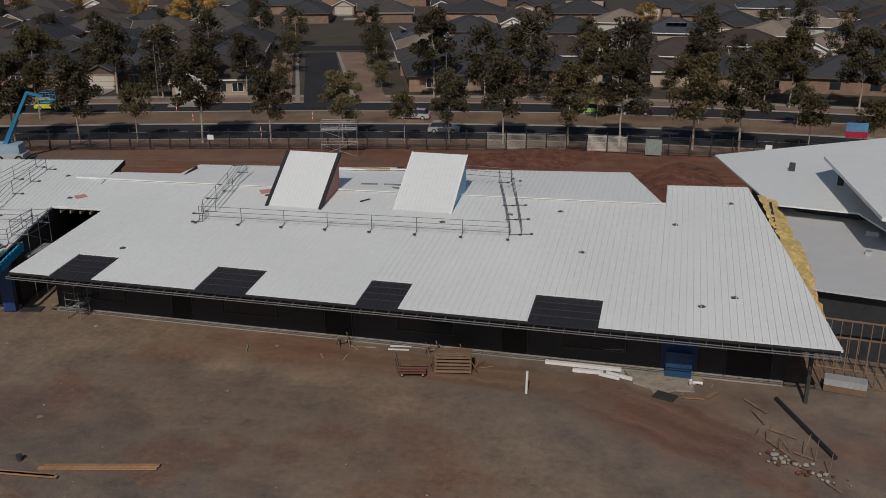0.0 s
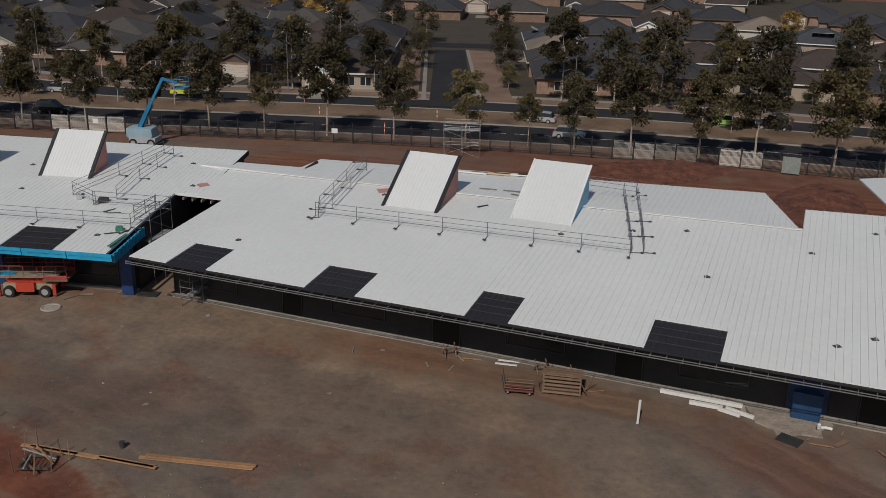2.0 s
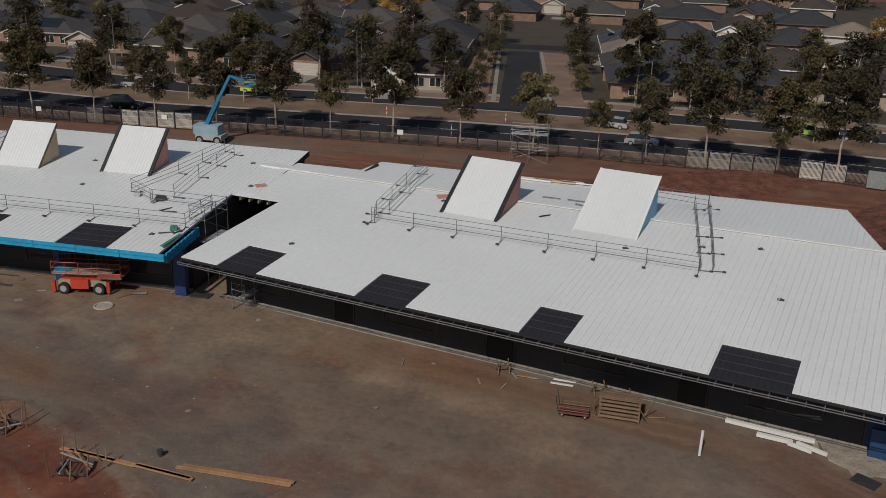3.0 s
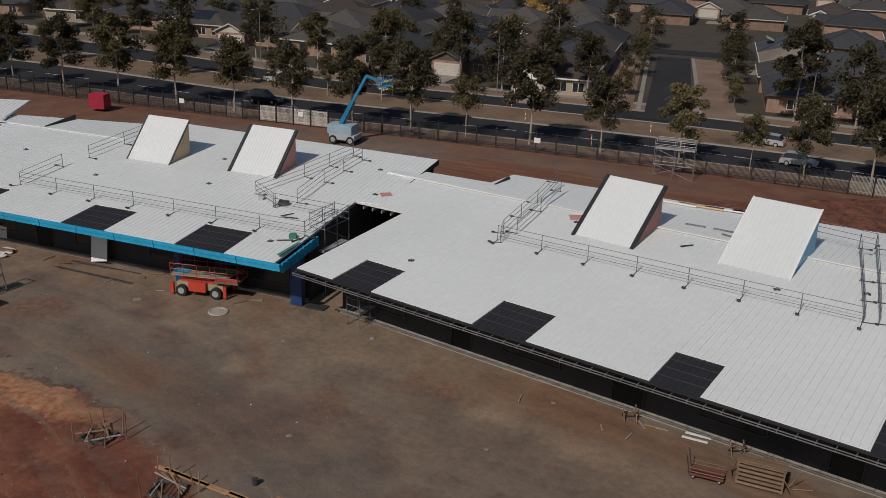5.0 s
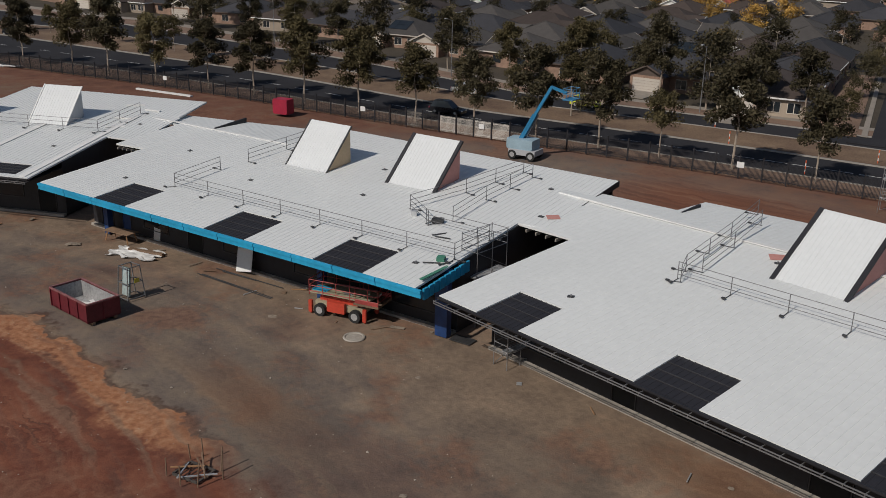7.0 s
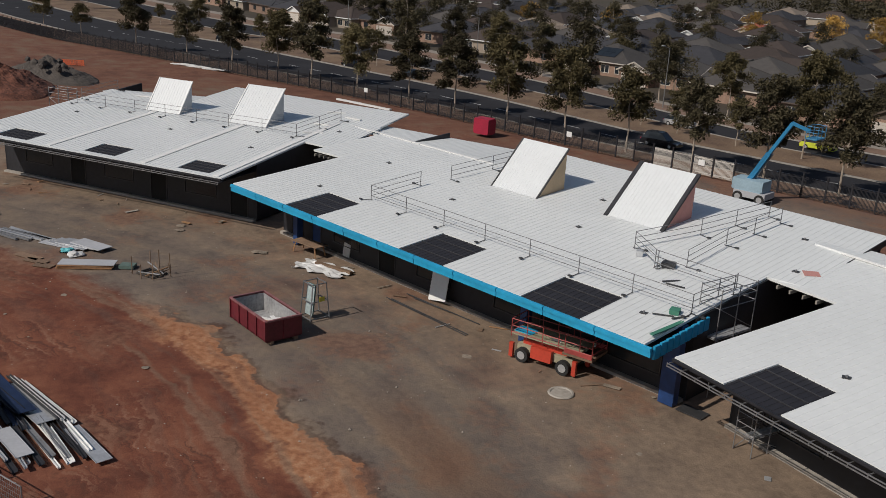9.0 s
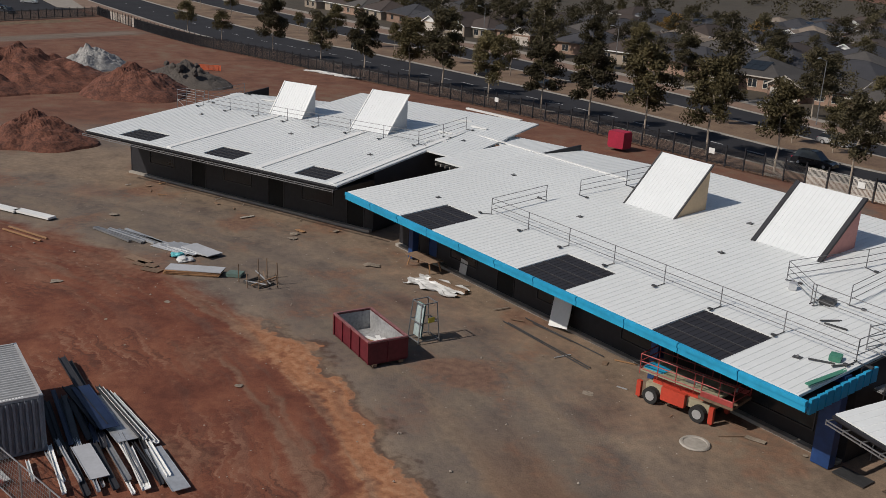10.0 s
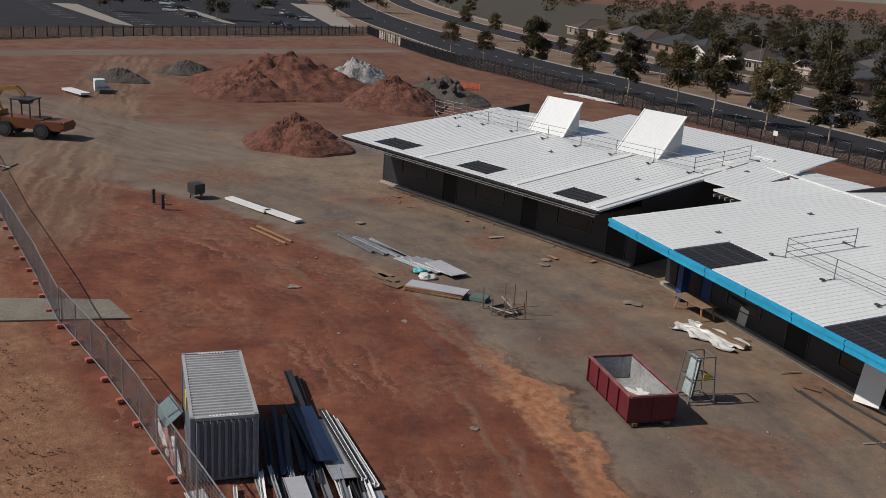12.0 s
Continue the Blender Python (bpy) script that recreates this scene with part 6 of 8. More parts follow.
rng = random.Random(17)
for k in range(9):
    f = k / 8
    flashing_length(-45.1 + rng.uniform(-0.5, 0.5), -12.12 + 1.5 * f, -41.1 + rng.uniform(-0.5, 0.3), -11.62 + 1.5 * f + rng.uniform(-0.1, 0.1), rng.uniform(0.16, 0.3), (M_BLACK, M_BLACK, M_NAVYD, M_BLACK, M_STEELD)[k % 5], 0.1 * (k % 3), "long dark folded steel flashing in a loose stack")
flashing_length(-48.2, -11.42, -45.3, -10.82, 0.34, M_BLACK, 0.35, "long black folded steel flashing on the stack")
flashing_length(-48, -11.17, -45.1, -10.62, 0.3, M_BLACK, 0.2, "long black folded steel flashing on the stack")
flashing_length(-45.5, -11.22, -42, -10.22, 0.55, M_BLACK, 0.38, "wide black folded cladding sheet on the stack")
flashing_length(-45.3, -10.82, -41.8, -9.97, 0.85, M_NAVYD, 0.42, "wide navy folded cladding sheet on the stack", 0.08, "cladding_sheet")
flashing_length(-44.7, -10.37, -41.1, -9.37, 1.15, M_ALU, 0.2, "wide pale folded cladding sheet on the stack", 0.05, "cladding_sheet")
for k in range(5):
    flashing_length(-45.3 + 0.1 * k, -10.22 + 0.12 * k, -41 + 0.05 * k, -9.02 + 0.12 * k, 0.2, (M_STEELD, M_WHITE, M_BLACK, M_WHITE, M_WHITE)[k], 0.3 - 0.06 * k, "long folded steel flashing on the edge of the stack")
for k in range(15):
    y = -12.02 + 0.22 * k + rng.uniform(-0.08, 0.08)
    flashing_length(-41.5 + rng.uniform(-0.5, 0.3), y, -38.5 + rng.uniform(-0.8, 0.6), y + 0.55 + rng.uniform(-0.12, 0.12), rng.choice((0.14, 0.18, 0.26)), rng.choice((M_WHITE, M_WHITE, M_ALU, M_STEEL, M_BLACK)), 0.07 * (k % 3), "long pale folded steel flashing beyond the container end")
flashing_length(-41.1, -10.92, -38.9, -10.42, 0.8, M_GREYLIN, 0.25, "wide grey cladding sheet on the stack", 0.05, "cladding_sheet")
flashing_length(-40.5, -8.72, -37.7, -8.12, 0.75, M_ALU, 0.1, "wide pale cladding sheet on the ground", 0.05, "cladding_sheet")
flashing_length(-40.7, -9.47, -38, -9.12, 0.35, M_WHITE, 0.1, "long white folded flashing on the ground")
flashing_length(-40.6, -13.62, -39.7, -13.22, 0.7, M_PLASTIC, 0.05, "pale crumpled sheet by the fence", 0.05, "cladding_sheet")
flashing_length(-40.8, -12.52, -39.5, -12.32, 0.14, M_WHITE, 0.05, "short white flashing by the container end")
bm = BM()
box(bm, -0.9, -0.45, 0, 0.9, 0.45, 0.03)
ob = mesh_object("glass_sheet", bm, mat("grey_green_sheet", (0.17, 0.23, 0.24), 0.3))
ob.matrix_basis = place(-45.0, -15.0, 25, 0.35) @ pose(0, 0, 0, 38, 0, 0)
tagged(ob, "grey-green sheet leaning between container and fence", "sheet")
for x, y, d in ((-43.1, -14.67, 16), (-42.5, -14.37, 14), (-43.7, -14.97, 18)):
    bm = BM()
    box(bm, -1.6, -0.08, 0, 1.6, 0.08, 0.1)
    ob = mesh_object("painted_board", bm, rng.choice((M_WHITE, M_PINK, M_ORNET)))
    ob.matrix_basis = place(x, y, d)
    tagged(ob, "painted board lying between container and fence", "board", "boards beside the fence")


def slab_thing(name, x, y, deg, sx, sy, sz, m, label, cat, z=0.0, tilt=0.0, group=""):
    bm = BM()
    box(bm, -sx / 2, -sy / 2, 0, sx / 2, sy / 2, sz)
    if min(sx, sy, sz) > 0.04:
        bmesh.ops.bevel(bm, geom=bm.edges[:], offset=min(sx, sy, sz) * 0.12, segments=1)
    ob = mesh_object(name, bm, m)
    ob.matrix_basis = place(x, y, deg, z) @ pose(0, 0, 0, 0, tilt, 0)
    return tagged(ob, label, cat, group)


# sheet stacks in the yard
rng = random.Random(41)
for k in range(7):
    slab_thing("steel_section", -65.3 + k * 0.18, -8.62 + 0.32 * k + rng.uniform(-0.15, 0.15), 31 + rng.uniform(-3, 3), rng.uniform(4.2, 6.4), 0.22, 0.12, rng.choice((M_ALU, M_STEEL)), "long galvanised steel section lying on the ground", "steel section", group="steel sections in the yard")
for k in range(5):
    slab_thing("panel_sheet", -62.2 + 0.3 * k, -5.69 + 0.35 * k, 35 + rng.uniform(-7, 7), 3.0, 1.25, 0.05, rng.choice((M_ALU, M_GREYLIN)), "pale grey wall panel lying flat", "panel", z=0.05 * k, group="panels in the yard")
for k, (x, y) in enumerate(((-66.6, -13.0), (-66.2, -13.3))):
    slab_thing("pine_stud", x, y, 36, 4.4, 0.12, 0.1, M_TIMBER, "pine stud lying on the red clay", "stud", group="studs in the yard")
for k in range(3):
    slab_thing("ply_offcut", -60.6 + k * 0.9, -7.58 + k * 0.25, 32 + 8 * k, 2.2 - 0.4 * k, 0.7, 0.03, M_TIMBERD, "grey weathered plywood offcut", "offcut", group="plywood offcuts")
bm = BM()
bmesh.ops.create_icosphere(bm, subdivisions=3, radius=0.5)
for v in bm.verts:
    v.co *= 1 + 0.5 * noise.noise(v.co * 3)
    v.co.z = max(0, v.co.z) * 0.6
tagged(mesh_object("plastic_wrap", bm, M_PLASTIC), "crumpled white plastic wrap", "plastic").matrix_basis = place(-59.9, -5.31, 0)
bm = BM()
bmesh.ops.create_icosphere(bm, subdivisions=3, radius=0.45)
for v in bm.verts:
    v.co *= 1 + 0.6 * noise.noise(v.co * 4 + Vector((3, 0, 0)))
    v.co.z = max(0, v.co.z) * 0.5
tagged(mesh_object("membrane_scrap", bm, mat("aqua_film", (0.12, 0.48, 0.52), 0.4)), "crumpled aqua membrane scrap", "membrane").matrix_basis = place(-60.8, -5.6, 0)
for k in range(6):
    slab_thing("door_panel", -57.9 + 0.02 * k, -5.15 + 0.02 * k, 66 + rng.uniform(-1.5, 1.5), 3.7, 1.15, 0.05, M_GREYLIN if k == 5 else M_TIMBER, "flat panel in a low stack on timber", "panel", z=0.06 * k, group="stacked panels")
slab_thing("green_crate", -57.0, -3.2, 60, 1.0, 0.8, 0.22, mat("dull_green", (0.10, 0.15, 0.13), 0.7), "low dull green crate", "crate")
for k, (x, y, L) in enumerate(((-72.6, -14.9, 5.0), (-70.3, -12.7, 3.8))):
    slab_thing("white_board", x, y, 41, L, 0.75, 0.16, M_WHITE, "long white insulated board lying on the ground", "board", group="white boards")
slab_thing("steel_tub", -74.1, -18.1, 40, 1.1, 0.9, 0.8, M_STEELD, "dark square steel tub on legs", "tub", z=0.35)
for k in range(4):
    slab_thing("tub_leg", -74.1 + (-0.3, 0.3, -0.3, 0.3)[k], -18.1 + (-0.3, -0.3, 0.3, 0.3)[k], 40, 0.07, 0.07, 0.36, M_STEELD, "steel stand under the tub", "stand", group="tub stands")
for dx in (-0.5, 0.7):
    slab_thing("bollard", -71.8 + dx, -20.0 + dx * 0.6, 30, 0.22, 0.22, 1.1, M_STEELD, "dark steel stub post with base plate", "post", group="stub posts")


def stub_frame(x, y, deg, label):
    """Reinforcing bars round a pit with capped tops and a timber surround."""
    t = thing("pit_frame", place(x, y, deg), label, "pit frame", "pit frames")
    rg = random.Random(int(x * 10))
    for k, (a, c) in enumerate(((-0.95, -0.8), (0.95, -0.8), (0.95, 0.8), (-0.95, 0.8), (0.2, -1.1), (-0.3, 1.0), (1.5, 0.3))):
        bm = BM()
        tube(bm, (a, c, 0), (a + rg.uniform(-0.15, 0.15), c + rg.uniform(-0.15, 0.15), rg.uniform(0.9, 1.5)), 0.035, 6)
        st = part("stake", bm, M_TIMBERD, t)
    for a, c in (((-0.75, -0.6), (0.75, -0.6)), ((0.75, -0.6), (0.75, 0.6)), ((0.75, 0.6), (-0.75, 0.6)), ((-0.75, 0.6), (-0.75, -0.6))):
        bm = BM()
        bar(bm, (*a, 0.06), (*c, 0.06), 0.1)
        part("surround", bm, M_SPOILD, t)
    for k in range(6):
        bm = BM()
        bar(bm, (-0.6 + k * 0.22, -0.55, 0.05), (-0.6 + k * 0.22, 0.55, 0.05), 0.025)
        part("grate_bar", bm, M_STEELD, t)
    for k in range(5):
        bm = BM()
        a = rg.uniform(0, 6.3)
        bar(bm, (math.cos(a) * 0.9, math.sin(a) * 0.8, 0.1), (math.cos(a + 2.2) * 1.2, math.sin(a + 2.2) * 1.1, rg.uniform(0.1, 0.5)), 0.06)
        part("loose_timber", bm, (M_TIMBERD, M_ALU, M_TIMBER)[k % 3], t)


stub_frame(-29.9, -2.1, 20, "pit grate ringed by steel stakes")
stub_frame(-24.75, -2.75, 25, "pit grate ringed by steel stakes")
stub_frame(-55.6, -2.3, 30, "pit grate ringed by steel stakes")
for k, (x, y, d, L) in enumerate(((-24.6, -1.75, 8, 4.6), (-22.0, -1.4, 7, 4.6), (-23.6, -1.55, 7.5, 6.2), (-21.6, -1.28, 7, 3.2), (-19.1, -0.2, 14, 6.2), (-19.0, -0.02, 14.5, 6.0))):
    slab_thing("timber_plank", x, y, d, L, 0.24, 0.05, M_TIMBER, "long pine scaffold plank lying on the ground", "plank", z=0.05 * (k % 2), group="planks on the ground")
bm = BM()
tube(bm, (0, 0, 0), (0, 0, 0.32), 0.14, 12, 0.17)
tagged(mesh_object("bucket", bm, M_STEELD), "small dark bucket on the ground", "bucket").matrix_basis = place(-22.55, -0.43)


def ring(x, y, r, m, name, label, cat):
    bm = BM()
    n = 28
    rows = [[bm.verts.new(((r + 0.1 * math.cos(b)) * math.cos(2 * math.pi * k / n), (r + 0.1 * math.cos(b)) * math.sin(2 * math.pi * k / n), 0.05 + 0.07 * math.sin(b))) for b in (0, 1.05, 2.09, 3.14, 4.19, 5.24)] for k in range(n)]
    for k in range(n):
        for q in range(6):
            bm.faces.new((rows[k][q], rows[(k + 1) % n][q], rows[(k + 1) % n][(q + 1) % 6], rows[k][(q + 1) % 6]))
    ob = mesh_object(name, bm, m)
    ob.matrix_basis = place(x, y)
    return tagged(ob, label, cat)


# simple ring for a coil of hose; the disc inside it is added
ring(-35.65, 9.25, 0.62, M_CONC, "hose_coil_ring", "round pale ring standing for a coil of hose on the gravel", "manhole")
bm = BM()
tube(bm, (0, 0, -0.02), (0, 0, 0.06), 0.55, 24)
tagged(mesh_object("coil_fill_disc", bm, M_CONC), "flat pale disc added inside the hose coil ring", "manhole cover").matrix_basis = place(-35.65, 9.25)
slab_thing("grate", -32.2, 13.15, 15, 1.5, 0.9, 0.05, M_STEELD, "rusty square steel grate lying flat", "grate")

# white tarp, bench, leaning sheets
bm = BM()
n = 22
vs = [[bm.verts.new(((i / n - 0.5) * 4.0 + 0.25 * math.sin(j * 0.6), (j / n - 0.5) * 2.3 * (0.85 + 0.2 * math.sin(i * 0.7 + 1)), max(0.012, 0.12 + 0.16 * noise.noise((i * 0.3, j * 0.4, 2)) - 0.1 * abs(j / n - 0.5)))) for j in range(n + 1)] for i in range(n + 1)]
for i in range(n):
    for j in range(n):
        bm.faces.new((vs[i][j], vs[i + 1][j], vs[i + 1][j + 1], vs[i][j + 1]))
tagged(mesh_object("tarpaulin", bm, M_PLASTIC), "crumpled white plastic tarpaulin over timber on the ground", "tarpaulin").matrix_basis = place(-53.1, 6.2, 28)
slab_thing("timber_beam", -52.8, 6.7, 26, 3.2, 0.3, 0.25, M_TIMBERD, "dark timber beam beside the tarpaulin", "beam")


def trestle(x, y, deg):
    t = thing("trestle_table", place(x, y, deg), "weathered plywood work table on timber trestles", "table")
    bm = BM()
    box(bm, -1.35, -0.6, 0.78, 1.35, 0.6, 0.82)
    part("tabletop", bm, M_TIMBERD, t)
    for a in (-1.0, 1.0):
        for c in (-0.5, 0.5):
            bm = BM()
            bar(bm, (a + 0.2 * (1 if a > 0 else -1), c, 0), (a, c * 0.8, 0.78), 0.08)
            part("leg", bm, M_TIMBER, t)
        bm = BM()
        bar(bm, (a, -0.5, 0.74), (a, 0.5, 0.74), 0.08)
        part("bearer", bm, M_TIMBER, t)


trestle(-55.9, 6.55, 20)


def leaning(x, y, deg, w, h, m, label, tilt=9, skew=0):
    bm = BM()
    box(bm, -w / 2, -0.02, 0, w / 2, 0.02, h)
    ob = mesh_object("leaning_sheet", bm, m)
    ob.matrix_basis = place(x, y, deg, w / 2 * math.sin(radians(skew))) @ pose(0, 0, 0, -tilt, -skew, 0)
    return tagged(ob, label, "sheet")


leaning(-46.4, 9.5, 14.1, 1.6, 2.05, M_FLASH, "pale wall sheet leaning against the dark wall", 20, 11)
leaning(-54.35, 8.11, 15, 0.75, 2.3, M_ALU, "narrow aluminium sheet leaning against the wall")
for x, y, d, L in ((-45.1, 8.1, 12, 7.6), (-45.0, 8.25, 12.5, 7.2), (-45.6, 9.35, 15, 6.6), (-46.2, 9.1, 17, 3.2)):
    bm = BM()
    tube(bm, (-L / 2, 0, 0.035), (L / 2, 0, 0.035), 0.035, 8)
    tagged(mesh_object("pole", bm, M_STEELD), "long dark pole lying on the gravel", "pole", "poles on the gravel").matrix_basis = place(x, y, d)
slab_thing("batten", -42.4, 10.65, 45, 1.3, 0.07, 0.05, M_TIMBER, "pale batten lying by the wall", "batten")

def mound(x, y, rx, ry, h, m, seed, name="soil_mound", label="loose heap of red-brown soil", rough=0.35):
    bm = BM()
    n, rings = 96, 34
    prev = None
    for j in range(rings + 1):
        f = j / rings
        row = []
        for k in range(n):
            a = 2 * math.pi * k / n
            w = 1 + 0.22 * noise.noise((math.cos(a) * 1.5 + seed, math.sin(a) * 1.5, 0))
            px, py = math.cos(a) * rx * f * w, math.sin(a) * ry * f * w
            z = h * max(0.0, 1 - f) ** 0.9 + rough * h * noise.noise((px * 0.5 + seed, py * 0.5, 3)) * (1 - f) + (0.35 * noise.noise((px * 0.9, py * 0.9 + seed, 9)) + 0.2 * noise.noise((px * 2.3, py * 2.3 + seed, 4)) + 0.16 * noise.noise((px * 5.1, py * 5.1 + seed, 6))) * min(1.0, h * 0.5) * (1 - f * 0.7)
            row.append(bm.verts.new((px, py, z if j < rings else -0.1)))
        if prev:
            for k in range(n):
                bm.faces.new((prev[k], prev[(k + 1) % n], row[(k + 1) % n], row[k]))
        prev = row
    bmesh.ops.remove_doubles(bm, verts=bm.verts[:], dist=0.001)
    ob = mesh_object(name, bm, m)
    ob.matrix_basis = place(x, y, seed * 37)
    return tagged(ob, label, "mound", "heaps on the site")


# before the long block
bm = BM()
tube(bm, (0, 0, 0), (0.03, -0.02, 1.5), 0.075, 10)
tagged(mesh_object("standpipe", bm, M_WHITE), "upright white plastic pipe in the ground", "pipe").matrix_basis = place(-3.61, 10.28)
for x, y, d, L, w in ((-1.4, 13.65, 0.5, 4.8, 0.26), (-1.1, 13.1, 2, 1.9, 0.24), (0.4, 13.0, -17, 1.7, 0.16), (-0.05, 12.85, -14, 1.3, 0.16)):
    slab_thing("white_column", x, y, d, L, w, 0.2, M_WHITE, "white boxed column lying by the wall", "column", group="columns on the ground")
for k in range(2):
    slab_thing("white_offcut", -10.7, 13.26 + 0.4 * k, 10, 1.4, 0.16, 0.05, M_WHITE, "short white board lying on the ground", "board", group="white offcuts")


def crate(x, y, deg):
    t = thing("timber_crate", place(x, y, deg), "brown timber crate frame with horizontal slats", "crate")
    for a in (-1.1, 1.1):
        for c in (-0.45, 0.45):
            bm = BM()
            bar(bm, (a, c, 0), (a, c, 1.25), 0.1)
            part("corner_post", bm, M_TIMBERD, t)
    for c in (-0.5, 0.5):
        for k in range(5):
            bm = BM()
            box(bm, -1.15, c - 0.02, 0.08 + k * 0.24, 1.15, c + 0.02, 0.22 + k * 0.24)
            part("slat", bm, M_TIMBERD, t)
    for k in range(4):
        bm = BM()
        box(bm, -1.2, -0.5 + k * 0.27, 1.25, 1.2, -0.3 + k * 0.27, 1.29)
        part("slat", bm, M_TIMBERD, t)
    for a, c, e, z in ((-1.45, 0.5, 0.35, 1.5), (-1.3, -0.2, -0.3, 1.2), (1.35, 0.3, 0.5, 1.3), (1.6, -0.3, -0.45, 0.9), (0.9, 0.75, -0.5, 1.6)):
        bm = BM()
        bar(bm, (a, c, 0.0), (a + e, c - 0.3, z), 0.05)
        part("loose_stick", bm, M_TIMBERD, t)


crate(-7.45, 11.75, 12)


def barrow(x, y, deg):
    t = thing("trolley", place(x, y, deg), "red steel panel trolley with upright handle", "trolley")
    bm = BM()
    box(bm, -0.85, -0.4, 0.18, 0.85, 0.4, 0.26)
    part("tray", bm, mat("faded_red", (0.17, 0.055, 0.045), 0.7, 0.0, 0.3), t)
    for z in (0.4, 0.6):
        bm = BM()
        for c in (-0.4, 0.4):
            tube(bm, (-0.85, c, z), (0.85, c, z), 0.025, 6)
        part("rail", bm, M_TIMBERD, t)
    for c in (-0.4, 0.4):
        bm = BM()
        tube(bm, (-0.85, c, 0.2), (-1.05, c, 1.25), 0.028, 6)
        part("handle", bm, M_STEELD, t)
    for a in (-0.65, 0.65):
        for c in (-0.36, 0.36):
            wheel(t, a, c, 0.1, 0.06)


barrow(-9.25, 10.9, 14)


def sawhorse(x, y):
    t = thing("sawhorse", place(x, y, 35), "small crossed timber sawhorse", "sawhorse")
    for a in (-0.35, 0.35):
        for s in (-1, 1):
            bm = BM()
            bar(bm, (a, -0.4 * s, 0), (a, 0.35 * s, 0.75), 0.06)
            part("leg", bm, M_TIMBERD, t)
    bm = BM()
    bar(bm, (-0.5, 0, 0.42), (0.5, 0, 0.42), 0.07)
    part("beam", bm, M_TIMBERD, t)


sawhorse(-13.6, 13.05)
sawhorse(-8.9, 13.26)
bm = BM()
pp = [(0.55, 0.15, 0.09), (0.2, 0.3, 0.09), (-0.1, 0.25, 0.1), (-0.3, 0.0, 0.2), (-0.32, -0.1, 0.5)]
for a, c in zip(pp, pp[1:]):
    tube(bm, a, c, 0.09, 8)
tagged(mesh_object("downpipe_elbow", bm, M_WHITE), "white plastic pipe bend lying by the wall", "pipe").matrix_basis = place(3.9, 12.95, 20)
slab_thing("mesh_frame", 2.6, 11.6, -20, 1.3, 0.9, 0.04, M_STEELD, "bent wire mesh frame on the ground", "mesh frame")
# thin upright sheet for the recessed blue panel under the eave
slab_thing("blue_panel", 3.1, 13.68, 0, 1.6, 0.14, 1.7, mat("blue_plastic", (0.012, 0.055, 0.14), 0.6), "blue panel standing upright against the wall", "pallet")

# rubble at the east end
rng = random.Random(77)
for k in range(46):
    bm = BM()
    s = rng.uniform(0.05, 0.17)
    bmesh.ops.create_icosphere(bm, subdivisions=1, radius=s)
    for v in bm.verts:
        v.co *= 1 + 0.35 * noise.noise(v.co * 5 + Vector((k, 0, 0)))
        v.co.z *= 0.6
    ob = mesh_object("rock", bm, rng.choice((M_ROCK, M_SPOIL, M_CONC)))
    f = rng.random()
    ob.matrix_basis = place(6.6 + 3.0 * f + rng.uniform(-0.5, 0.5), 7.6 - 1.6 * f + rng.uniform(-0.5, 0.5), rng.uniform(0, 360), s * 0.3)
    tagged(ob, "broken lump of rubble on the trench spoil", "rock", "rubble lumps")
for k in range(7):
    slab_thing("broken_board", 6.2 + 0.5 * k + rng.uniform(-0.4, 0.4), 11.3 - 0.9 * k + rng.uniform(-0.5, 0.5), rng.uniform(-70, -20), rng.uniform(0.8, 2.0), 0.12, 0.05, M_TIMBERD, "broken timber board in the spoil", "board", group="broken boards")

# black tube stands in for the dark, shaded line of the ditch
bm = BM()
tube(bm, (0, 0, 0.03), (6.6, 0.0, 0.05), 0.13, 12)
tagged(mesh_object("ditch_shade_tube", bm, M_BLACK), "long black tube standing for the shaded ditch line in the trench spoil", "pipe").matrix_basis = place(7.5, 12.6, -67)
for k in range(7):
    bm = BM()
    tube(bm, (0, 0, -0.05), (rng.uniform(-0.5, 0.5), rng.uniform(-0.3, 0.3), rng.uniform(0.7, 1.3)), 0.025, 6)
    tagged(mesh_object("stake", bm, M_TIMBERD), "thin leaning timber stake in the spoil", "stake", "stakes in the spoil").matrix_basis = place(6.4 + 0.45 * k, 9.2 - 0.35 * k + rng.uniform(-0.5, 0.5), k * 50)
slab_thing("site_sign", 16.65, 58.16, 0, 2.3, 0.06, 1.5, mat("sign_blue", (0.10, 0.24, 0.42), 0.5), "large sign board, blue above red, on posts", "sign", z=3.6)
slab_thing("sign_band", 16.66, 58.11, 0, 2.3, 0.06, 0.7, M_REDBOX, "red lower band of the large sign board", "sign", z=3.4)
for q in (-0.8, 0.8):
    slab_thing("sign_post", 16.64 + q * 0.8, 58.25, 0, 0.12, 0.12, 4.9, M_STEELD, "dark post of the large sign board", "post", group="sign posts")
slab_thing("fence_board", -0.3, 58.16, 0, 1.9, 0.05, 1.9, mat("pale_green_board", (0.24, 0.27, 0.25), 0.6), "pale green board tied to the fence", "board", z=0.1)

M_SPILL = mat("spilt_mortar", (0.25, 0.205, 0.16), 0.95, 0.0, 0.4, 14, 80, 0.5, spots=0.5)
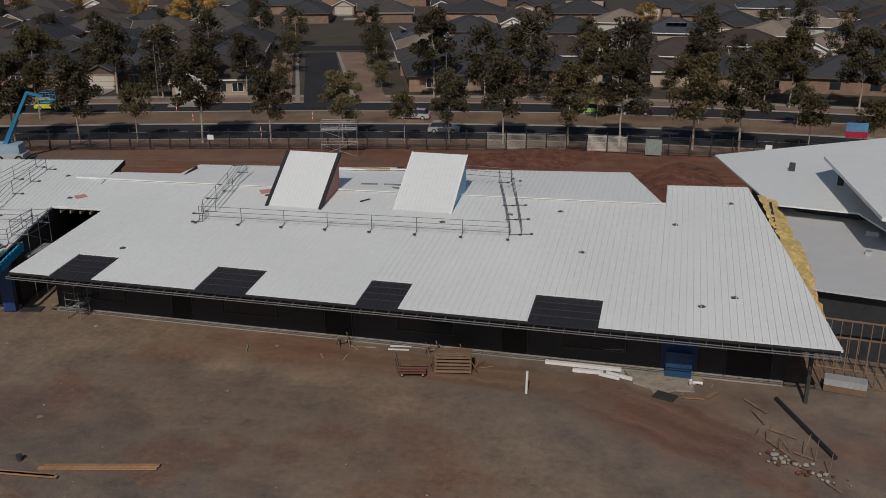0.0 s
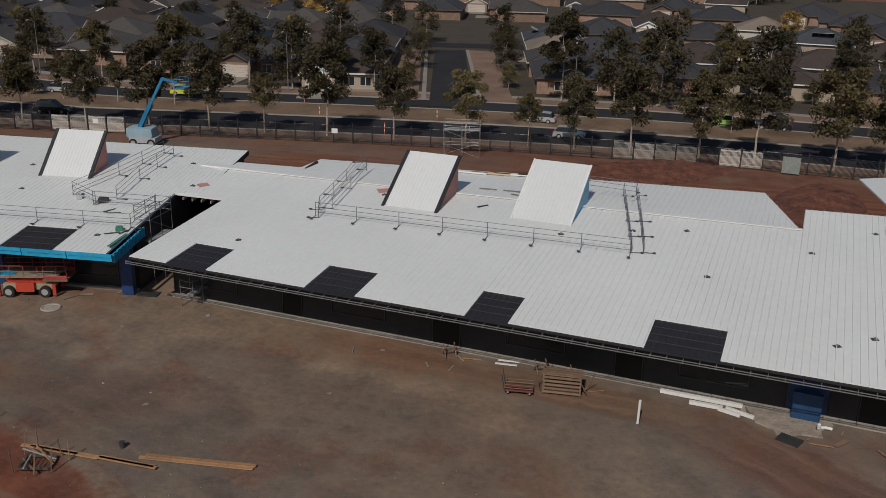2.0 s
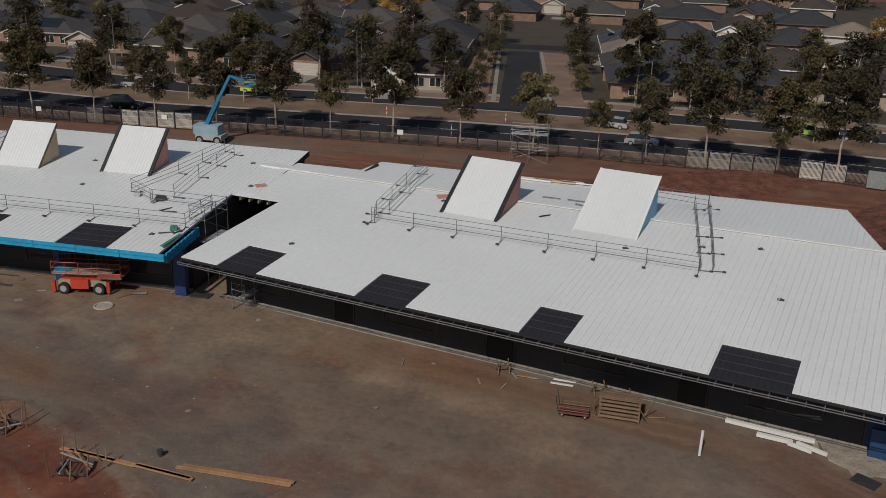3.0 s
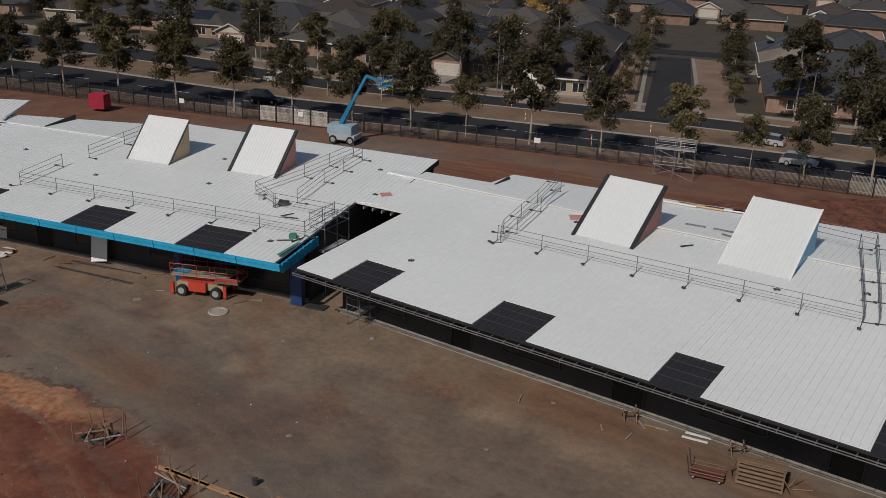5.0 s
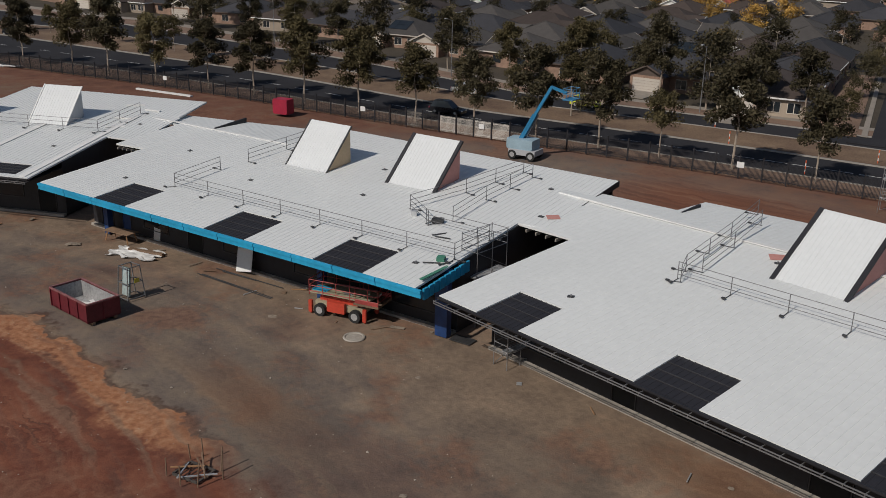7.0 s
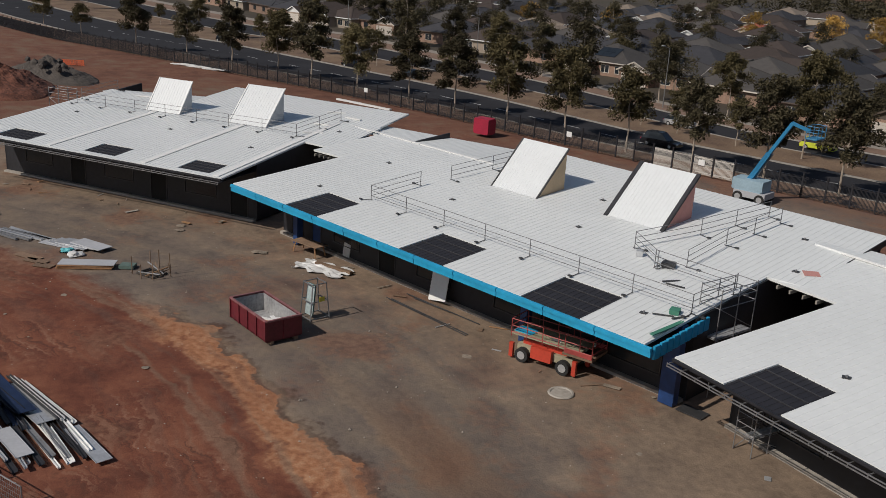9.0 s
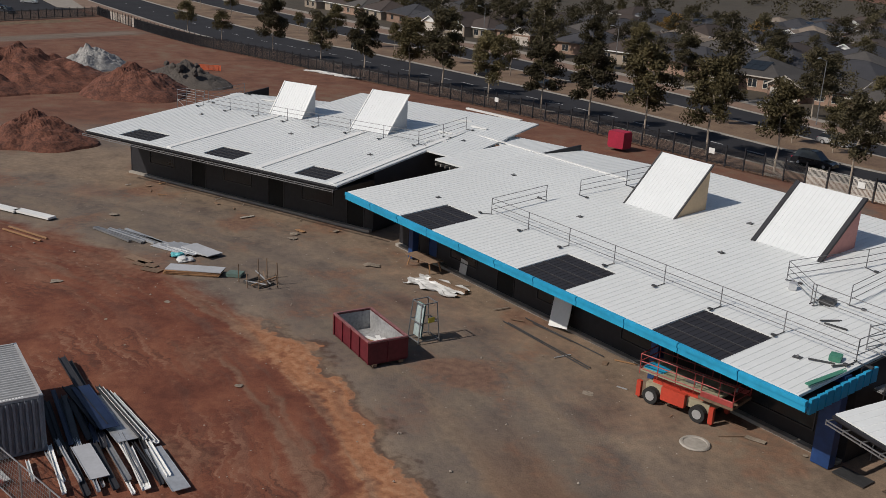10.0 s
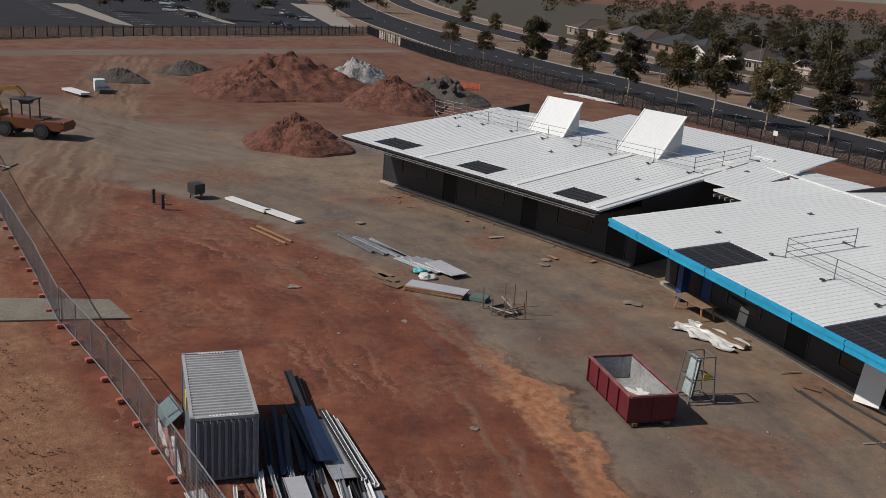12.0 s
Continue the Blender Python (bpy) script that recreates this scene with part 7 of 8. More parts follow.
# scattered stones on the yard
for k, (x, y, s) in enumerate(((-58.1, -11.6, 0.42), (-54.1, -6.8, 0.24), (-44.5, -5.2, 0.22), (-52.6, -9.6, 0.12), (-49.5, -9.0, 0.1), (-40.3, 7.6, 0.35), (-30.6, 9.0, 0.2), (-62.6, 1.0, 0.4), (-57.2, 3.9, 0.45), (-69.6, -8.3, 0.4), (-33.9, 12.6, 0.16), (-17.1, 7.1, 0.2), (-24.0, 2.8, 0.24), (-16.9, 12.2, 0.2), (-38.2, 11.6, 0.3), (-63.5, 1.3, 0.4), (-56.9, 4.2, 0.4))):
    bm = BM()
    bmesh.ops.create_icosphere(bm, subdivisions=2, radius=s * 0.75)
    for v in bm.verts:
        v.co *= 1 + 0.9 * noise.noise(v.co * 5 + Vector((k * 3.1, 0, 0)))
        v.co.z *= 0.09
    ob = mesh_object("stone_patch", bm, M_SPILL)
    ob.matrix_basis = place(x, y, k * 40)
    tagged(ob, "pale lump of spilt mortar and stone on the ground", "stone", "stones in the yard")
verts, faces = [], []
rng = random.Random(9)
for k in range(1700):
    x, y = rng.uniform(-80, 8), rng.uniform(-30, 14)
    r = math.hypot(x + 38.7, y + 46.7)
    if r > 60 or (r > 58.5 and x > -60):
        continue
    s = rng.uniform(0.015, 0.055) * (2.0 if rng.random() < 0.05 else 1)
    n = len(verts)
    c = P(x, y) + Vector((0, 0, 0.0))
    a = rng.uniform(0, 6.3)
    for q in range(4):
        verts.append(c + Vector((math.cos(a + q * 1.57) * s * rng.uniform(0.6, 1.2), math.sin(a + q * 1.57) * s, 0)))
    verts.append(c + Vector((0, 0, s * 0.8)))
    faces += [(n + q, n + (q + 1) % 4, n + 4) for q in range(4)]
me = bpy.data.meshes.new("gravel_litter")
me.from_pydata(verts, [], faces)
me.materials.append(mat("pale_crumbs", (0.30, 0.255, 0.21), 0.9, 0.0, 0.4, 20, 90))
tagged(new("gravel_litter", me), "scattered pale stones and crumbs over the site", "gravel", kind="stuff")


# dry grass tufts outside the temporary fence
verts, faces = [], []
rng = random.Random(31)
for k in range(9000):
    x, y = rng.uniform(-70, -33), rng.uniform(-40, -10)
    if -0.456 * x + 0.89 * y > 3.9 or noise.noise((x * 0.35, y * 0.35, 4)) < rng.uniform(-0.9, 0.1) or (-56 < x < -52.8 and y < -17):
        continue
    c = P(x, y)
    for q in range(4):
        a, h, w = rng.uniform(0, 6.3), rng.uniform(0.035, 0.11), rng.uniform(0.02, 0.06)
        d = Vector((math.cos(a), math.sin(a), 0))
        e = Vector((-d.y, d.x, 0)) * w
        n = len(verts)
        verts += [c + e, c - e, c + d * h * 0.9 + Vector((0, 0, h))]
        faces.append((n, n + 1, n + 2))
me = bpy.data.meshes.new("dry_grass")
me.from_pydata(verts, [], faces)
me.materials.append(mat("straw", (0.42, 0.27, 0.16), 0.9, 0.0, 0.5, 3, 40, tint=(0.20, 0.10, 0.06)))
tagged(new("dry_grass", me), "tufts of dry straw-coloured grass on bare soil", "grass", kind="stuff")


# ---- scaffold in the gap ----
def scaffold(name, m, sx, sy, levels, h, label, boards=(1,), brace=True):
    t = thing(name, m, label, "scaffold")
    top = levels * h
    for x in (0, sx / 2, sx):
        for y in (0, sy):
            bm = BM()
            tube(bm, (x, y, 0), (x, y, top + 0.9), 0.028, 6)
            part("standard", bm, M_STEEL, t)
    for k in range(1, levels + 1):
        for dz in (0, 0.5, 1.0) if k == levels else (0,):
            bm = BM()
            for y in (0, sy):
                tube(bm, (0, y, k * h + dz - 0.2), (sx, y, k * h + dz - 0.2), 0.024, 6)
            for x in (0, sx):
                tube(bm, (x, 0, k * h + dz - 0.2), (x, sy, k * h + dz - 0.2), 0.024, 6)
            part("ledger", bm, M_STEEL, t)
        if k in boards:
            for q in range(2):
                bm = BM()
                box(bm, 0.02, sy * q / 4 + 0.02, k * h - 0.16, sx - 0.02, sy * (q + 1) / 4 - 0.02, k * h - 0.11)
                part("board", bm, M_ALU, t)
        if brace:
            for y in (0, sy):
                bm = BM()
                tube(bm, (0 if y else sx, y, (k - 1) * h), (sx if y else 0, y, k * h - 0.2), 0.022, 6)
                part("brace", bm, M_STEEL, t)


scaffold("scaffold_tower", place(-32.9, 14.6, 97), 3.0, 1.3, 3, 1.75, "galvanised tube scaffold tower in the roof gap", (2,))
scaffold("scaffold_tower", place(-28.6, 12.51, 90), 2.2, 1.1, 1, 1.2, "low galvanised scaffold with boards under the eave", (1,))
scaffold("scaffold_tower", place(-29.57, 50.43, 16), 4.2, 1.4, 2, 1.7, "galvanised tube scaffold beside the boundary fence", (2,))
scaffold("scaffold_tower", place(-87.5, -2.38, 36), 2.6, 1.2, 3, 1.8, "galvanised tube scaffold behind the far block", (1, 2))
scaffold("scaffold_tower", place(2.26, 33.17, -4), 12.0, 1.2, 2, 1.7, "long galvanised scaffold behind the roof edge", (1, 2))
# rafters in the gap
for k in range(5):
    bm = BM()
    bar(bm, (0, 0, 0), (0, 0.6, 0.03), 0.09, 0.2)
    ob = mesh_object("rafter_end", bm, M_CONC)
    ob.matrix_basis = (B.matrix_basis @ pose((-2.9 + 0.66 * k) * S, (8.74 + 0.02 * k) * S - 0.12, front_z(8.8) - 0.4))
    tagged(ob, "sawn rafter end under the roof edge", "rafter", "rafter ends")
for k in range(6):
    bm = BM()
    bar(bm, (0, 0, 0), (0, 0.6, 0.03), 0.09, 0.2)
    ob = mesh_object("rafter_end", bm, M_CONC)
    ob.matrix_basis = A.matrix_basis @ pose((-2.4 + 0.42 * k) * S, (7.62 + 0.04 * k) * S - 0.12, front_z(7.7) - 0.4)
    tagged(ob, "sawn rafter end under the roof edge", "rafter", "rafter ends")


# ---- boom lift behind the middle block ----
def boom_lift():
    t = thing("boom_lift", place(-55.79, 41.9, 17.6), "blue articulated boom lift, boom raised over the fence", "boom lift")
    bm = BM()
    box(bm, -1.6, -1.1, 0.5, 1.6, 1.1, 1.1)
    part("chassis", bm, M_GREYLIN, t)
    for x in (-1.1, 1.1):
        for y in (-1.0, 1.0):
            wheel(t, x, y, 0.5, 0.35)
    bm = BM()
    box(bm, -1.9, -1.0, 1.1, 1.2, 1.0, 2.2)
    bmesh.ops.bevel(bm, geom=bm.edges[:], offset=0.12, segments=2)
    part("turret", bm, mat("faded_blue_cowl", (0.30, 0.42, 0.49), 0.5, 0.0, 0.15), t, "pale blue engine cowl")
    bm = BM()
    bar(bm, (-0.7, 0, 1.9), (0.9, 0, 4.9), 0.46)
    part("lower_boom", bm, M_LIFTBLUE, t)
    bm = BM()
    bar(bm, (0.8, 0, 4.7), (2.7, 0.0, 8.1), 0.32)
    part("upper_boom", bm, M_LIFTBLUE, t)
    bm = BM()
    tube(bm, (-0.2, 0.28, 2.2), (1.2, 0.22, 4.9), 0.09, 8)
    part("lift_cylinder", bm, M_STEEL, t)
    bm = BM()
    bar(bm, (2.6, 0, 8.1), (4.4, 0.1, 7.6), 0.28)
    part("jib", bm, M_LIFTBLUE, t)
    bas = thing("basket", Matrix(), "blue railed basket", "")
    bas.parent = t
    del bas["label"]
    for z in (7.08, 7.65, 8.2):
        bm = BM()
        for a, c in (((4.4, -0.9), (5.5, -0.9)), ((5.5, -0.9), (5.5, 0.9)), ((5.5, 0.9), (4.4, 0.9)), ((4.4, 0.9), (4.4, -0.9))):
            tube(bm, (*a, z), (*c, z), 0.03, 6)
        part("basket_rail", bm, M_LIFTBLUE, bas)
    for a in (4.4, 5.5):
        for c in (-0.9, 0, 0.9):
            bm = BM()
            tube(bm, (a, c, 7.08), (a, c, 8.2), 0.03, 6)
            part("basket_post", bm, M_LIFTBLUE, bas)
    bm = BM()
    box(bm, 4.4, -0.9, 7.0, 5.5, 0.9, 7.08)
    part("basket_floor", bm, M_LIFTBLUE, bas)
    return t


boom_lift()


# ---- earth mounds, spoil, loader, trailer ----
mound(-92.8, -12.7, 6.6, 5.4, 3.1, M_SPOIL, 1)
mound(-125.5, -15.2, 15.0, 11.5, 5.2, M_SPOIL, 2, label="broad heap of red-brown soil")
mound(-120.5, -18.5, 9.0, 8.0, 3.0, M_SPOIL, 3)
mound(-138.2, -7.1, 7.5, 5.4, 3.4, M_ROCK, 4, "rubble_mound", "heap of broken pale grey concrete", 0.6)
mound(-118.0, -3.6, 9.5, 8.0, 3.8, M_SPOIL, 5)
mound(-124.5, 2.6, 9.0, 5.0, 3.0, M_SPOILD, 6, label="heap of dark soil and rock")
mound(-126.0, -33.6, 4.6, 3.4, 1.8, M_SPOILD, 7, label="heap of grey crushed rock")
mound(-136.1, -27.6, 5.0, 3.4, 2.0, M_SPOILD, 8, label="heap of grey crushed rock")
mound(-15.81, 48.91, 20.0, 6.0, 1.3, M_SPOIL, 11, label="low bank of red earth behind the block")
mound(2.26, 48.46, 10.0, 4.5, 1.0, M_SPOIL, 12, label="low bank of red earth behind the block")
rng = random.Random(31)
for k in range(60):
    bm = BM()
    s = rng.uniform(0.25, 0.8)
    bmesh.ops.create_icosphere(bm, subdivisions=1, radius=s)
    for v in bm.verts:
        v.co *= 1 + 0.45 * noise.noise(v.co * 2.2 + Vector((k, 0, 0)))
    if k < 38:
        a, r = rng.uniform(0, 6.3), rng.random() ** 0.5
        x, y, z, m = -138.2 + math.cos(a) * r * 4.6, -7.1 + math.sin(a) * r * 3.0, 2.5 * (1 - r), M_ROCK
    else:
        x, y, z, m = -124.5 + rng.uniform(-4, 4), 2.6 + rng.uniform(-1.8, 1.8), 2.0 + rng.uniform(-0.6, 0.6), M_SPOILD
    ob = mesh_object("boulder", bm, m)
    ob.matrix_basis = place(x, y, rng.uniform(0, 360), z)
    tagged(ob, "angular broken concrete and rock lump on the heap", "boulder", "boulders")


def loader():
    t = thing("backhoe", place(-91.4, -32.9, 78) @ Matrix.Scale(1.25, 4), "rusty orange dump loader with cab and buckets", "loader")
    m_or = mat("loader_orange", (0.17, 0.055, 0.022), 0.5, 0.0, 0.25)
    m_ye = mat("loader_yellow", (0.32, 0.17, 0.035), 0.5)
    bm = BM()
    box(bm, -2.2, -0.8, 0.7, 1.6, 0.8, 1.5)
    bmesh.ops.bevel(bm, geom=bm.edges[:], offset=0.12, segments=2)
    part("body", bm, m_or, t)
    bm = BM()
    box(bm, 1.5, -1.0, 0.7, 3.4, 1.0, 1.4)
    bmesh.ops.bevel(bm, geom=[e for e in bm.edges], offset=0.2, segments=2)
    part("tray", bm, m_or, t)
    bm = BM()
    box(bm, -2.6, -0.9, 0.8, -2.1, 0.9, 1.9)
    part("counterweight", bm, m_ye, t)
    for x, y in ((-0.9, -0.75), (-0.9, 0.75), (0.6, -0.75), (0.6, 0.75)):
        bm = BM()
        bar(bm, (x, y, 1.4), (x, y, 2.9), 0.09)
        part("cab_post", bm, M_STEELD, t)
    bm = BM()
    box(bm, -1.0, -0.85, 2.88, 0.75, 0.85, 2.98)
    part("cab_roof", bm, M_STEELD, t)
    pp = [(-2.2, 0.25, 1.5), (-2.7, 0.25, 2.7), (-2.2, 0.25, 3.5), (-0.9, 0.25, 3.7), (-0.3, 0.25, 3.1)]
    for a, c in zip(pp, pp[1:]):
        bm = BM()
        bar(bm, a, c, 0.22, 0.3)
        part("digger_arm", bm, m_ye, t, "dull yellow jointed digger arm")
    bm = BM()
    box(bm, -0.6, -0.2, 2.5, 0.2, 0.7, 3.0)
    bmesh.ops.bevel(bm, geom=bm.edges[:], offset=0.15, segments=2)
    part("bucket", bm, M_STEELD, t, "dark worn steel bucket")
    for x in (-1.4, 1.6):
        for y in (-0.95, 0.95):
            wheel(t, x, y, 0.62, 0.42, rim=M_STEELD)


loader()
slab_thing("trailer_bed", -113.6, -35.0, 40, 5.2, 1.3, 0.25, M_WHITE, "white flat trailer bed on the ground", "trailer", z=0.3)
slab_thing("trailer_support", -113.6, -35.0, 40, 3.8, 1.0, 0.3, M_STEELD, "dark steel supports under the trailer bed", "support")
slab_thing("water_tank", -117.2, -33.6, 20, 1.6, 1.3, 1.5, M_WHITE, "white cube water tank with dark base", "tank")
slab_thing("tank_trailer", -116.4, -33.0, 20, 4.2, 1.6, 0.5, M_STEELD, "low dark trailer beside the tank", "trailer")
rng = random.Random(55)
for k in range(12):
    slab_thing("steel_offcut", -78.5 + rng.uniform(-2.2, 3), -32.0 + rng.uniform(-1.3, 1.3), rng.uniform(-20, 60), rng.uniform(1.2, 3.4), 0.1, 0.08, rng.choice((M_STEEL, M_STEELD, M_ALU)), "loose steel tube in a scrap pile", "steel tube", z=0.03 * (k % 4), group="scrap steel")
for k in range(9):
    slab_thing("insulated_board", -134.5 + 0.85 * k, 20.12 + 0.45 * k, 33 + rng.uniform(-6, 6), 3.2, 0.8, 0.12, M_WHITE, "white insulated panel stacked near the fence", "panel", z=0.1 * (k % 3), group="white panels near the fence")
slab_thing("white_beam", -100.72, 30.97, 20, 10.5, 0.5, 0.2, M_WHITE, "long white panel lying by the fence", "panel")
for k in range(4):
    p = B.matrix_basis @ Vector(((11.8 + 1.5 * k) * S, (19.6 + 0.35 * k) * S, rear_z(19.6) + 0.06))
    slab_thing("pale_board", p.x / S, p.y / S, 6 + 3 * k, 3.4, 0.4, 0.12, M_WHITE if k != 1 else M_CREAM, "pale building board lying on the rear roof edge", "board", z=p.z, group="boards on the rear roof")
slab_thing("red_box", -82.6, 35.0, 22, 2.2, 1.6, 1.9, M_REDBOX, "dark red sheet-covered box by the fence", "box", z=0.3)
for x in (-63.8, -76.5, -103.5, -40.5, 9.5):
    p, n = min(FENCE_LINE, key=lambda q: abs(q[0].x - x))
    slab_thing("fence_sign", p.x - n.x * 0.07, p.y - n.y * 0.07, road_angle(x), 0.75, 0.03, 0.6, M_WHITE, "white sign board fixed to the black fence", "sign", z=1.2, group="fence signs")
bm = BM()
for k in range(10):
    bar(bm, (k * 0.42, 0.05 * (k % 2), 0), (k * 0.42, 0.05 * (k % 2), 0.95), 0.05)
for z in (0.15, 0.3, 0.45, 0.6, 0.75, 0.9):
    bar(bm, (0, 0, z), (3.8, 0.05, z), 0.015, 0.09)
tagged(mesh_object("barrier_net", bm, M_ORNET), "sagging orange plastic barrier net", "barrier net").matrix_basis = place(-135.6, 5.65, 60)


# ---- yellow insulation and timber frames at the east edge ----
bm = BM()
n, w = 60, 6
rows = []
for i in range(n + 1):
    v = 1.2 + 17.2 * i / n
    row = []
    for j in range(w + 1):
        u = 40.25 - 0.117 * v + 0.1 + (0.15 + 1.0 * min(1, v / 9)) * j / w + 0.25 * noise.noise((i * 0.3, j * 0.4, 1))
        row.append(bm.verts.new((u * S, v * S, front_z(v) - 0.12 + 0.22 * noise.noise((i * 0.7, j * 0.9, 4)) - 0.5 * (j / w) ** 2)))
    rows.append(row)
for i in range(n):
    for j in range(w):
        bm.faces.new((rows[i][j], rows[i + 1][j], rows[i + 1][j + 1], rows[i][j + 1]))
ob = mesh_object("insulation_blanket", bm, M_YELLOW)
ob.matrix_basis = B.matrix_basis
tagged(ob, "torn yellow insulation blanket along the roof edge", "insulation")


def stud_wall(x, y, deg, L, h, label="bare timber stud wall frame, weathered brown pine"):
    t = thing("stud_wall", place(x, y, deg), label, "wall frame", "stud walls")
    for z in (0.05, h - 0.05):
        bm = BM()
        box(bm, 0, -0.045, z - 0.045, L, 0.045, z + 0.045)
        part("plate", bm, M_TIMBERD, t)
    n = round(L / 0.6)
    for k in range(n + 1):
        bm = BM()
        box(bm, L * k / n - 0.025, -0.045, 0.09, L * k / n + 0.025, 0.045, h - 0.09)
        part("stud", bm, M_TIMBERD, t)


stud_wall(9.6, 16.6, -6, 7.0, 3.4)
stud_wall(9.6, 14.8, -4, 6.0, 3.2)
stud_wall(15.0, 12.5, 80, 5.5, 3.4)
slab_thing("board_slab", 10.6, 14.2, -8, 2.4, 0.8, 0.42, M_ALU, "pale stacked boards between the blocks", "stack", z=0.4)
slab_thing("stack_pallet", 10.6, 14.2, -8, 2.4, 0.9, 0.4, M_TIMBERD, "timber pallet under the stacked boards", "pallet")
slab_thing("column_base", 8.75, 12.6, 8, 0.2, 0.2, 3.9, M_STEELD, "dark steel eave column", "column")
for x, y, z, sx, h in ((12.3, 34.5, 4.5 * S, 0.5, 0.9), (13.2, 27.0, 3.6 * S + 0.02, 0.9, 0.35), (14.1, 22.4, 3.6 * S + 0.02, 0.4, 0.25), (12.5, 23.6, 3.6 * S + 0.02, 0.4, 0.25), (9.6, 37.5, 4.5 * S, 0.5, 0.7)):
    slab_thing("roof_unit", x, y, -9, sx, 0.4, h, M_STEELD if h > 0.5 else M_ALU, "small steel roof outlet on the flat roof", "roof unit", z=z, group="roof outlets")


# ---- street furniture ----
def lamp(x, y, deg):
    t = thing("street_lamp", place(x, y, deg, 0.1), "tall grey steel street lamp with single arm", "street lamp", "street lamps")
    bm = BM()
    tube(bm, (0, 0, 0), (0, 0, 9.0), 0.085, 8, 0.05)
    part("pole", bm, M_STEEL, t)
    bm = BM()
    tube(bm, (0, 0, 8.9), (1.8, 0, 9.4), 0.04, 6)
    part("arm", bm, M_STEEL, t)
    bm = BM()
    box(bm, 1.6, -0.12, 9.34, 2.3, 0.12, 9.46)
    part("lantern", bm, M_ALU, t)


for x in (8, -20, -52, -84, -116, -148):
    lamp(*on_line(x, 29.0), road_angle(x) - 90)
for x, d in ((-37.5, 5.2), (-33.5, 14.5), (-45.0, 13.6), (-47.5, 21.5), (-40, 20.6), (-29.5, 6)):
    px, py = on_line(x, d)
    t = thing("marker_post", place(px, py, 0, 0.12), "red and white banded marker post at the road", "marker post", "marker posts")
    for k in range(5):
        bm = BM()
        tube(bm, (0, 0, k * 0.3), (0, 0, k * 0.3 + 0.3), 0.06, 8)
        part("band", bm, M_WHITE if k % 2 else M_ORNET, t)


# ---- things lying on the roofs ----
def on_roof(frame_m, u, v, deg=0.0, up=0.03):
    return frame_m @ pose(u * S, v * S, front_z(v) + up, math.degrees(math.atan(SLOPE)), 0, deg)


def roof_slab(frame_m, name, u, v, deg, sx, sy, sz, m, label, cat, group=""):
    bm = BM()
    box(bm, -sx / 2, -sy / 2, 0, sx / 2, sy / 2, sz)
    bmesh.ops.bevel(bm, geom=bm.edges[:], offset=min(sx, sy, sz) * 0.2, segments=1)
    ob = mesh_object(name, bm, m)
    ob.matrix_basis = on_roof(frame_m, u, v, deg)
    return tagged(ob, label, cat, group)


m_green = mat("green_strip", (0.06, 0.22, 0.15), 0.6, 0.0, 0.2)
roof_slab(A.matrix_basis, "gutter_strip", 28.1, 1.9, 90, 3.6, 0.22, 0.06, m_green, "green strip along the roof's open edge", "strip")
roof_slab(A.matrix_basis, "cable_coil", 27.5, 3.0, 20, 0.5, 0.5, 0.25, m_green, "green coil of hose on the roof corner", "hose")
for u, v, d in ((27.3, 2.5, 30), (27.9, 2.8, 70), (26.0, 5.3, 10), (25.6, 5.6, 60)):
    roof_slab(A.matrix_basis, "roof_offcut", u, v, d, 1.1, 0.08, 0.06, M_STEELD, "dark steel offcut lying on the roof", "offcut", "offcuts on the roofs")
roof_slab(A.matrix_basis, "tool_bag", 24.6, 6.9, 15, 0.75, 0.5, 0.3, M_STEELD, "dark tool bag lying on the roof", "bag")
roof_slab(A.matrix_basis, "silver_box", 22.9, 7.1, 30, 0.4, 0.35, 0.35, M_ALU, "small silver box on the roof", "box")
roof_slab(A.matrix_basis, "pink_sheet", 29.4, 10.6, 38, 0.9, 0.7, 0.02, M_PINK, "torn pink sheet lying on the roof", "sheet")
roof_slab(B.matrix_basis, "pink_sheet", 8.6, 13.4, 38, 1.1, 0.8, 0.02, M_PINK, "torn pink sheet lying on the roof", "sheet")
roof_slab(B.matrix_basis, "black_strip", 15.2, 13.0, 55, 1.0, 0.12, 0.05, M_BLACK, "short black strip lying on the roof", "strip")
for u, v, d in ((14.4, 16.2, 10), (15.9, 16.4, 4), (16.6, 15.6, -12)):
    p = B.matrix_basis @ Vector((u * S, v * S, rear_z(v) + 0.03))
    slab_thing("roof_offcut", p.x / S, p.y / S, d, 1.4, 0.16, 0.06, M_STEEL, "pale steel offcut lying on the roof", "offcut", z=p.z, group="offcuts on the roofs")
